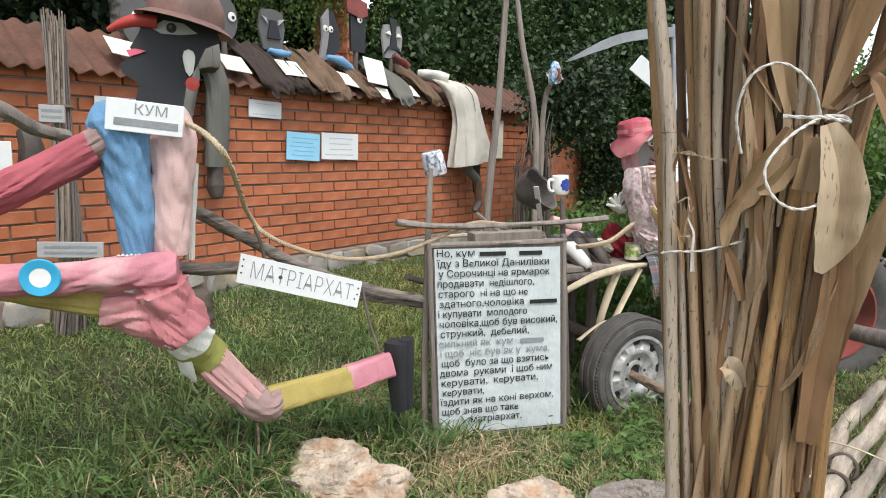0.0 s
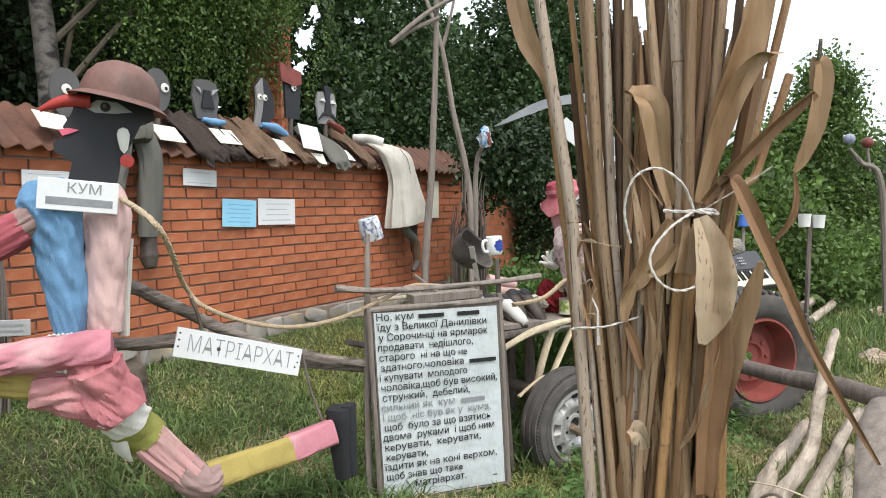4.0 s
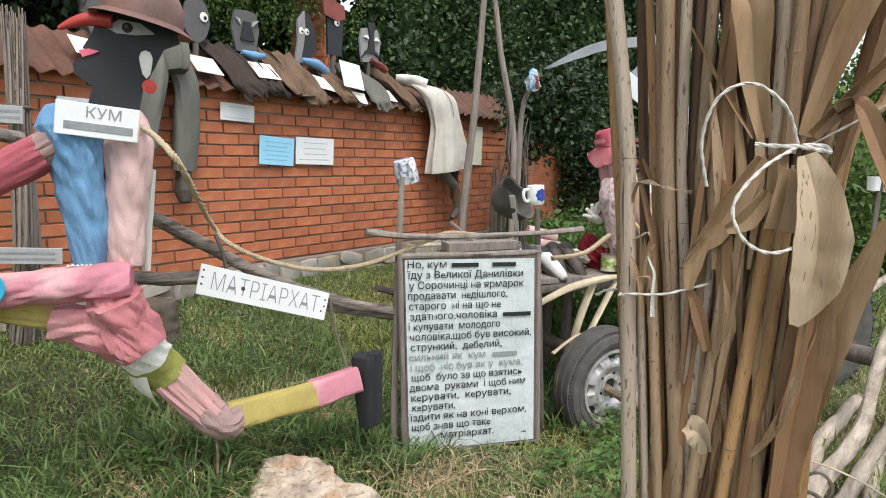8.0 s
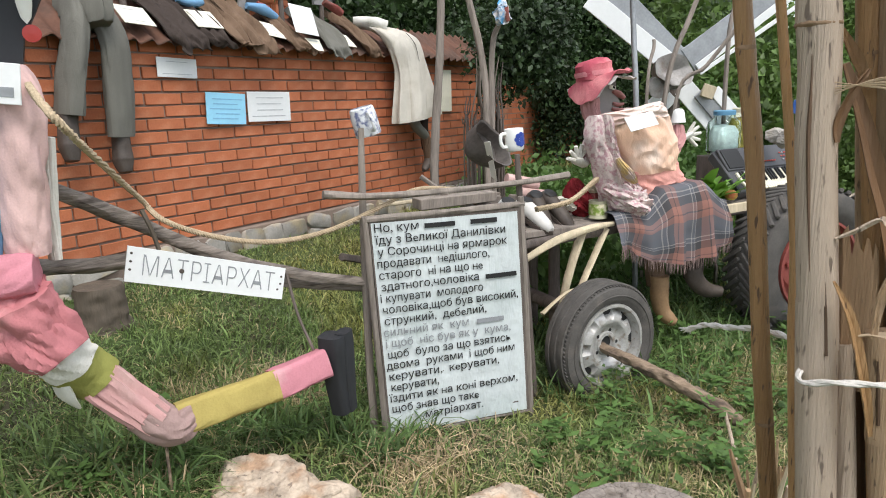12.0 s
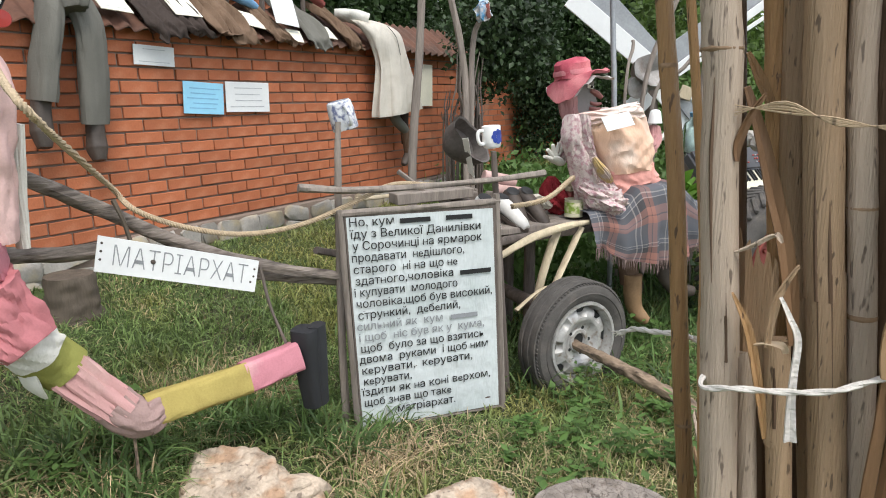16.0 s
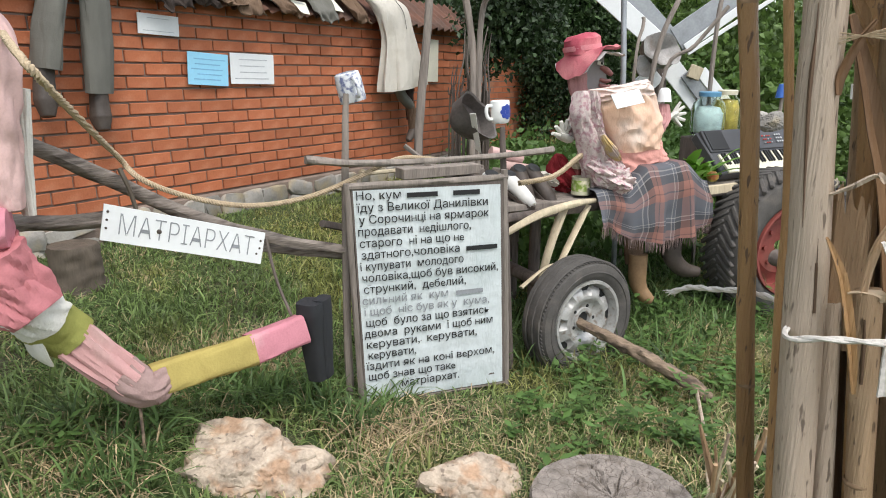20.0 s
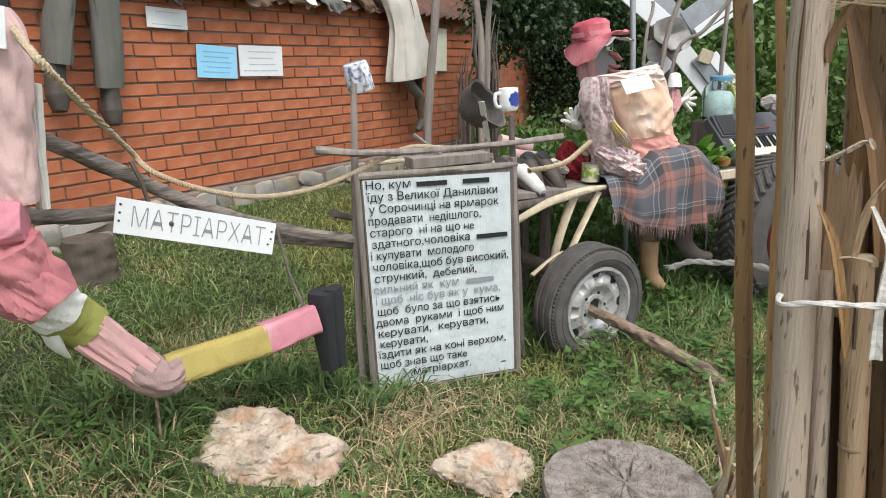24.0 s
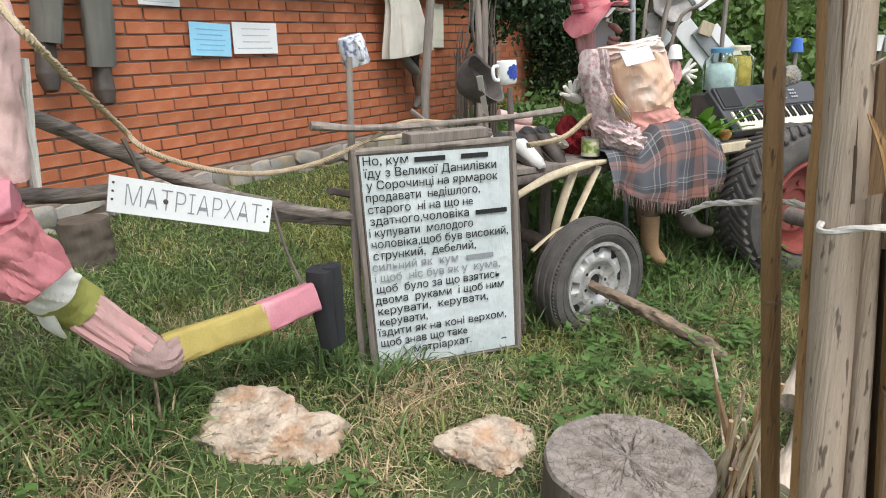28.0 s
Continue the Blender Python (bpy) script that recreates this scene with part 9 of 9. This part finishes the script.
build_tree("birch_tree", (-0.12, 1.5), 6.0, 0.11, [(0.7, 1.5, 4.5), (1.2, 1.2, 4.2), (2.0, 1.6, 4.8)], [(0.9, 0.8, 1.2), (1.0, 0.8, 1.2), (1.0, 1.0, 1.3)], 2200, 20, 0.045, 0.09, LEAF_LIGHT, BIRCH, "birch tree with white bark and hanging green twigs", 1, 0.45, 8)
# last crown lobe is an unseen addition above the view, shading the birch; leaves coloured as shaded
build_tree("garden_tree", (1.2, 3.2), 6.5, 0.13, [(0.4, 3.2, 3.0), (-1.2, 3.4, 3.2), (1.6, 3.6, 2.8), (0.2, 3.8, 5.0), (-2.8, 3.0, 3.4), (-1.0, 4, 5.5), (-1.3, 1.7, 4.7)], [(1.3, 0.9, 1.4), (1.4, 0.9, 1.5), (1.0, 0.9, 1.2), (1.5, 1.0, 1.4), (1.3, 0.9, 1.8), (1.6, 1, 1.4), (1.4, 1.0, 0.9)], 4200, 18, 0.085, 0.14, LEAF_SHADED, BARK, "dense dark green broadleaf tree behind the wall", 2)
build_tree("garden_tree", (4.6, 2.6), 6.5, 0.14, [(3.6, 2.2, 2.6), (5.0, 2.4, 3.0), (4.3, 2.8, 4.4), (6.4, 2.2, 2.8), (5.8, 2.8, 4.6), (3.2, 2.6, 3.6)], [(1.0, 0.9, 1.1), (1.3, 1.0, 1.5), (1.5, 1.0, 1.4), (1.3, 1.0, 1.6), (1.5, 1.0, 1.3), (1.0, 0.8, 1.0)], 3800, 18, 0.095, 0.14, LEAF, BARK, "dense dark green broadleaf tree behind the wall", 3)
build_tree("garden_tree", (8.4, 0.6), 5.5, 0.13, [(7.4, 0.6, 2.6), (8.6, 0.2, 3.0), (8.0, 0.8, 4.2), (9.6, -0.6, 2.4)], [(1.2, 1.0, 1.4), (1.3, 1.1, 1.6), (1.4, 1.1, 1.2), (1.2, 1.0, 1.4)], 2800, 18, 0.095, 0.14, LEAF, BARK, "dense green broadleaf tree beyond the mill sails", 4)
build_tree("garden_tree", (12.5, -3.2), 4.6, 0.13, [(12.5, -3.2, 2.4), (12.3, -2.2, 1.8), (12.5, -3.3, 3.3), (12.8, -4.6, 1.0)], [(1.1, 1.0, 1.3), (1.2, 1.2, 1.4), (0.5, 0.5, 1.0), (1.0, 1.0, 0.8)], 2200, 14, 0.09, 0.15, LEAF_LIGHT, BARK, "bushy green tree against the white sky", 5)


def hanging_twigs():
    rng = np.random.default_rng(31)
    pts = []
    for k in range(260):
        x, y = rng.uniform(0.3, 2.6), rng.uniform(0.7, 1.9)
        low, high = rng.uniform(2.35, 3.3) + 0.25 * max(0.0, x - 2.0), 4.6
        n = int((high - low) / 0.016)
        z = np.linspace(low, high, n)
        sway = 0.06 * np.sin(z * 3 + k)
        pts.append(np.stack([x + sway + rng.normal(size=n) * 0.03, y + rng.normal(size=n) * 0.03, z], 1))
    p = np.concatenate(pts)
    for start, way, wide in SKY_GAPS[:4]:
        u = np.maximum((p - start) @ way, 0.0)
        off = np.linalg.norm(p - start - u[:, None] * way, axis=1) / (wide * (u + 6.0))
        p = p[off > rng.uniform(0.5, 1.1, len(p))]
    m = len(p)
    a = rng.normal(size=(m, 3)) * 0.6
    a[:, 2] -= 0.9
    a /= np.linalg.norm(a, axis=1)[:, None]
    b = np.cross(a, rng.normal(size=(m, 3)))
    b /= np.linalg.norm(b, axis=1)[:, None]
    l = rng.uniform(0.024, 0.042, m)[:, None]
    mid = p + a * l * 0.45
    v = np.stack([p, mid + b * l * 0.30, p + a * l, mid - b * l * 0.30], 1).reshape(-1, 3)
    f = np.arange(m)[:, None] * 4
    triangle_object("birch_twigs", v, np.concatenate([f + [0, 1, 2], f + [0, 2, 3]], 1).reshape(-1, 3), LEAF_LIGHT, "light green birch twigs hanging over the wall", "twigs")


hanging_twigs()


def bush(name, centres, radii, clumps, per, size, spread, leaf, label, seed):
    v, f = leaf_cloud(np.random.default_rng(seed), centres, radii, clumps, per, size, spread)
    return triangle_object(name, v, f, leaf, label, "shrub", kind="stuff")


# the ivy's leaf colour is lowered to paint the shade of trees above
bush("ivy", [(4.1, 0.2, 1.75), (5.0, 0.65, 2.0), (6.9, 0.5, 1.2), (7.2, 0.4, 1.6), (4.3, 0.45, 0.6), (7.9, -0.2, 1.2), (3.045, -0.808, 1.888), (3.367, -0.902, 1.956)], [(0.3, 0.25, 0.35), (1.2, 0.25, 0.25), (0.4, 0.3, 0.9), (0.6, 0.4, 0.8), (0.4, 0.2, 0.3), (0.8, 0.6, 1.0), (0.35, 0.3, 0.42), (0.5, 0.3, 0.42)], 1900, 14, 0.062, 0.09, LEAF_SHADED, "dark ivy and creepers hanging over the shaded wall", 11)
bush("undergrowth", [(3.2, -0.9, 0.5), (4.0, -1.4, 0.5), (2.2, -1.6, 0.45), (1.4, -1.9, 0.35), (3.4, -2.2, 0.6), (4.6, -2.2, 0.8), (2.4, -2.5, 0.4)], [(0.6, 0.5, 0.4), (0.6, 0.5, 0.5), (0.5, 0.4, 0.35), (0.6, 0.4, 0.3), (0.6, 0.5, 0.5), (0.6, 0.5, 0.7), (0.6, 0.4, 0.35)], 1100, 12, 0.075, 0.10, WEED, "dense green undergrowth behind the cart", 12)
bush("green_shrub", [(5.4, -2.0, 1.2), (6.0, -2.6, 1.5), (5.2, -2.6, 1.0), (6.8, -3.0, 1.1), (6.4, -1.6, 2.0)], [(0.6, 0.5, 0.8), (0.7, 0.6, 0.9), (0.5, 0.4, 0.7), (0.8, 0.6, 0.8), (0.8, 0.6, 1.0)], 1000, 14, 0.10, 0.12, LEAF_LIGHT, "light green broad-leaved shrub beyond the cart", 13)
bush("low_shrub", [(7.5, -3.9, 0.4), (8.6, -4.4, 0.5), (9.4, -3.4, 0.6), (10.5, -5.0, 0.7), (6.6, -3.5, 0.4)], [(0.8, 0.6, 0.5), (0.9, 0.7, 0.5), (0.9, 0.8, 0.6), (1.2, 1.0, 0.7), (0.6, 0.5, 0.4)], 1200, 12, 0.09, 0.12, LEAF_LIGHT, "low green shrubs past the log pile", 14)
bush("far_hedge", [(16, -8, 1.2), (18, -5.5, 1.4), (20, -3, 1.6), (22, 2, 2.5), (18, 5, 3), (13, 6, 3.5), (7, 7, 4), (3, 6.5, 5), (0, 6, 5), (-4, 6, 5), (-8, 3, 3.5)], [(2, 2, 1.2), (2, 2, 1.2), (2.5, 2, 1.4), (3, 2.5, 2.2), (3, 2, 2.6), (3.5, 2, 3), (3, 1.2, 4), (3, 1.2, 4.5), (3, 1.2, 4.5), (3.5, 1.2, 4.5), (3, 2.5, 3.2)], 9000, 14, 0.24, 0.3, LEAF, "dense far hedge and trees closing the garden", 15)
shed = thing("far_shed", "pale grey-green shed beyond the garden", "shed")
part("wall", box(0.2, 2.4, 2.0, pose(14.6, -5.9, 1.0, 0, 0, 20), bevel=0.02), material("pale_render", (0.42, 0.46, 0.38), 0.9, 0.15, 3, 0.2), shed)
part("roof", box(0.5, 2.7, 0.08, pose(14.6, -5.9, 2.04, 0, 4, 20), bevel=0.02), TILE, shed)


# ---- grass and weeds ----
def not_bare(x, y, r):
    if y > -0.05 and x < 4:
        return False
    if (x + 2.4) ** 2 + (y + 3.85) ** 2 < 0.25:
        return False
    return r < 0.85 + 0.5 * noise.noise(Vector((x * 1.1, y * 1.1, 7)))


def tufts(x, y, r):
    leg = math.exp(-((x + 1.35) / 0.75) ** 2 - ((y + 1.75) / 0.55) ** 2)
    return noise.noise(Vector((x * 4.2, y * 4.2, 4))) > 0.12 - 0.4 * leg and r < 0.30 + 0.7 * leg and (Vector((x, y, 0)) - on(SIGN, 0.36, -0.12, 0)).xy.length > 0.42 and (x + 0.95) ** 2 + (y + 0.65) ** 2 > 0.16


def dry_spot(x, y, r):
    patch = math.exp(-((x + 0.75) / 0.3) ** 2 - ((y + 1.55) / 0.22) ** 2)
    if x > -0.35 and y > -3.0 and r > 0.12:
        return False
    return y < -0.1 and (x + 2.4) ** 2 + (y + 3.85) ** 2 > 0.25 and r < 0.14 + 0.18 * smoothstep(-1.9, -2.6, y) + 0.9 * noise.noise(Vector((x * 1.4 + 4, y * 1.4, 2))) + 0.75 * smoothstep(-1.9, -2.7, y) + patch


def mown(x, y):
    """Blades stay shorter up the bank, by the wall and round the stones."""
    stones = 1.3 * math.exp(-((x + 1.32) / 0.32) ** 2 - ((y + 2.30) / 0.26) ** 2) + math.exp(-((x + 1.05) / 0.25) ** 2 - ((y + 2.9) / 0.2) ** 2)
    c = on(SIGN, 0.36, -0.12, 0)
    stones += 0.9 * math.exp(-((x - c.x) / 0.38) ** 2 - ((y - c.y) / 0.3) ** 2)
    return (1 - 0.6 * min(1.0, stones)) * (1 - 0.45 * smoothstep(-1.4, -0.3, y)) * (0.75 + 0.5 * noise.noise(Vector((x * 2.3, y * 2.3, 1))))


blades("grass", 170000, (-3.2, 3.0, -4.6, 0.0), (0.07, 0.21), 0.0032, GRASS, "thick green lawn grass with short bent blades", "grass", not_bare, 1.7, 1, mown)
blades("tall_grass", 22000, (-3.0, 1.2, -2.6, 0.0), (0.14, 0.32), 0.0048, GRASS, "long arching green grass blades in tufts", "grass", tufts, 1.7, 5, mown)
blades("grass", 70000, (3.0, 14.0, -8.0, 0.5), (0.10, 0.30), 0.006, GRASS, "thick green lawn grass with long blades", "grass", not_bare, 0.7, 2)
blades("dry_grass", 130000, (-3.2, 3.0, -4.6, -0.2), (0.06, 0.19), 0.0022, STRAW, "dry straw-coloured grass between the green", "grass", dry_spot, 1.8, 3, mown)


def around(x, y, r):
    return not (-3.2 < x < 3.0 and -4.6 < y) and not_bare(x, y, r)


blades("grass", 90000, (-8.0, 8.0, -9.0, 0.0), (0.08, 0.22), 0.006, GRASS, "thick green lawn grass behind the path", "grass", around, 1.5, 14)
blades("dry_grass", 26000, (-8.0, 8.0, -9.0, 0.0), (0.06, 0.19), 0.004, STRAW, "dry straw-coloured grass in the lawn behind the path", "grass", around, 1.8, 15)


def by_leg(x, y, r):
    lane = y - (-1.93 - 0.42 * (x + 1.45))
    return -0.16 < lane < 0.30 and r < 0.9 * math.exp(-((x + 1.30) / 0.55) ** 2) and noise.noise(Vector((x * 6, y * 6, 8))) > -0.05 and ((x + 1.25) / 0.34) ** 2 + ((y + 2.17) / 0.30) ** 2 > 1


def withered(x, y, r):
    patch = 1.3 * math.exp(-((x + 1.72) / 0.42) ** 2 - ((y + 2.12) / 0.30) ** 2) + 0.8 * math.exp(-((x + 0.88) / 0.30) ** 2 - ((y + 2.42) / 0.20) ** 2) + 0.9 * math.exp(-((x + 0.80) / 0.28) ** 2 - ((y + 1.50) / 0.20) ** 2)
    patch += 0.8 * math.exp(-((x + 1.60) / 0.32) ** 2 - ((y + 1.68) / 0.22) ** 2) + 0.7 * math.exp(-((x + 1.45) / 0.30) ** 2 - ((y + 2.55) / 0.16) ** 2)
    near_stone = ((x + 1.30) / 0.34) ** 2 + ((y + 2.20) / 0.30) ** 2 < 1 or ((x + 1.0) / 0.26) ** 2 + ((y + 2.80) / 0.24) ** 2 < 1
    return not near_stone and r < 0.75 * patch and noise.noise(Vector((x * 5, y * 5, 3))) > -0.25


blades("tall_grass", 15000, (-2.2, -0.5, -2.5, -1.4), (0.13, 0.28), 0.0052, GRASS_DEEP, "long dark green grass round the dummy's leg", "grass", by_leg, 1.5, 11)
blades("withered_grass", 28000, (-2.6, -0.4, -3.0, -1.2), (0.08, 0.20), 0.0026, STRAW_BROWN, "withered brown grass stems lying between the stones", "grass", withered, 2.0, 12)


def under_cart(x, y, r):
    return y > -3.1 - 0.25 * x and r < 0.35 + 0.8 * noise.noise(Vector((x * 3, y * 3, 6)))


blades("tall_grass", 16000, (-0.05, 2.6, -3.6, -1.4), (0.12, 0.30), 0.0050, GRASS_DEEP, "long dark green grass under the cart", "grass", under_cart, 1.6, 13)


def build_weeds():
    rng = np.random.default_rng(7)
    vs, fs, n = [], [], 0
    for k in range(620):
        zone = rng.random()
        if zone < 0.45:
            x, y = rng.uniform(-0.4, 1.6), rng.uniform(-3.6, -2.6)
        elif zone < 0.8:
            x, y = rng.uniform(-2.4, 0.2), rng.uniform(-3.4, -1.6)
        else:
            x, y = rng.uniform(0.2, 2.6), rng.uniform(-2.6, -1.2)
        if min(math.hypot(x - a, y - b) - c for a, b, c in ((-1.29, -2.09, 0.36), (-1.16, -2.31, 0.24), (-0.925, -2.79, 0.30), (-0.975, -3.29, 0.34))) < 0:
            continue
        if (-0.8 < x < 0.1 and -2.75 < y < -1.9) or (x > -0.3 and y < -2.55 and rng.random() < 0.45) or (x > 0.3 and y > -2.9 and rng.random() < 0.6):
            continue
        base = np.array([x, y, ground_z(x, y)])
        h = rng.uniform(0.05, 0.20)
        for j in range(rng.integers(9, 22)):
            a = rng.uniform(0, 6.28)
            z = h * rng.uniform(0.2, 1.0)
            out = np.array([np.cos(a), np.sin(a), rng.uniform(-0.2, 0.5)])
            sd = np.array([-np.sin(a), np.cos(a), 0])
            l = rng.uniform(0.022, 0.06)
            p = base + [rng.normal() * 0.02, rng.normal() * 0.02, z]
            vs += [p, p + out * l * 0.5 + sd * l * 0.28, p + out * l, p + out * l * 0.5 - sd * l * 0.28]
            fs += [(n, n + 1, n + 2), (n, n + 2, n + 3)]
            n += 4
    triangle_object("weeds", np.array(vs), np.array(fs), WEED, "small broad-leaved weeds in the lawn", "weeds")


build_weeds()
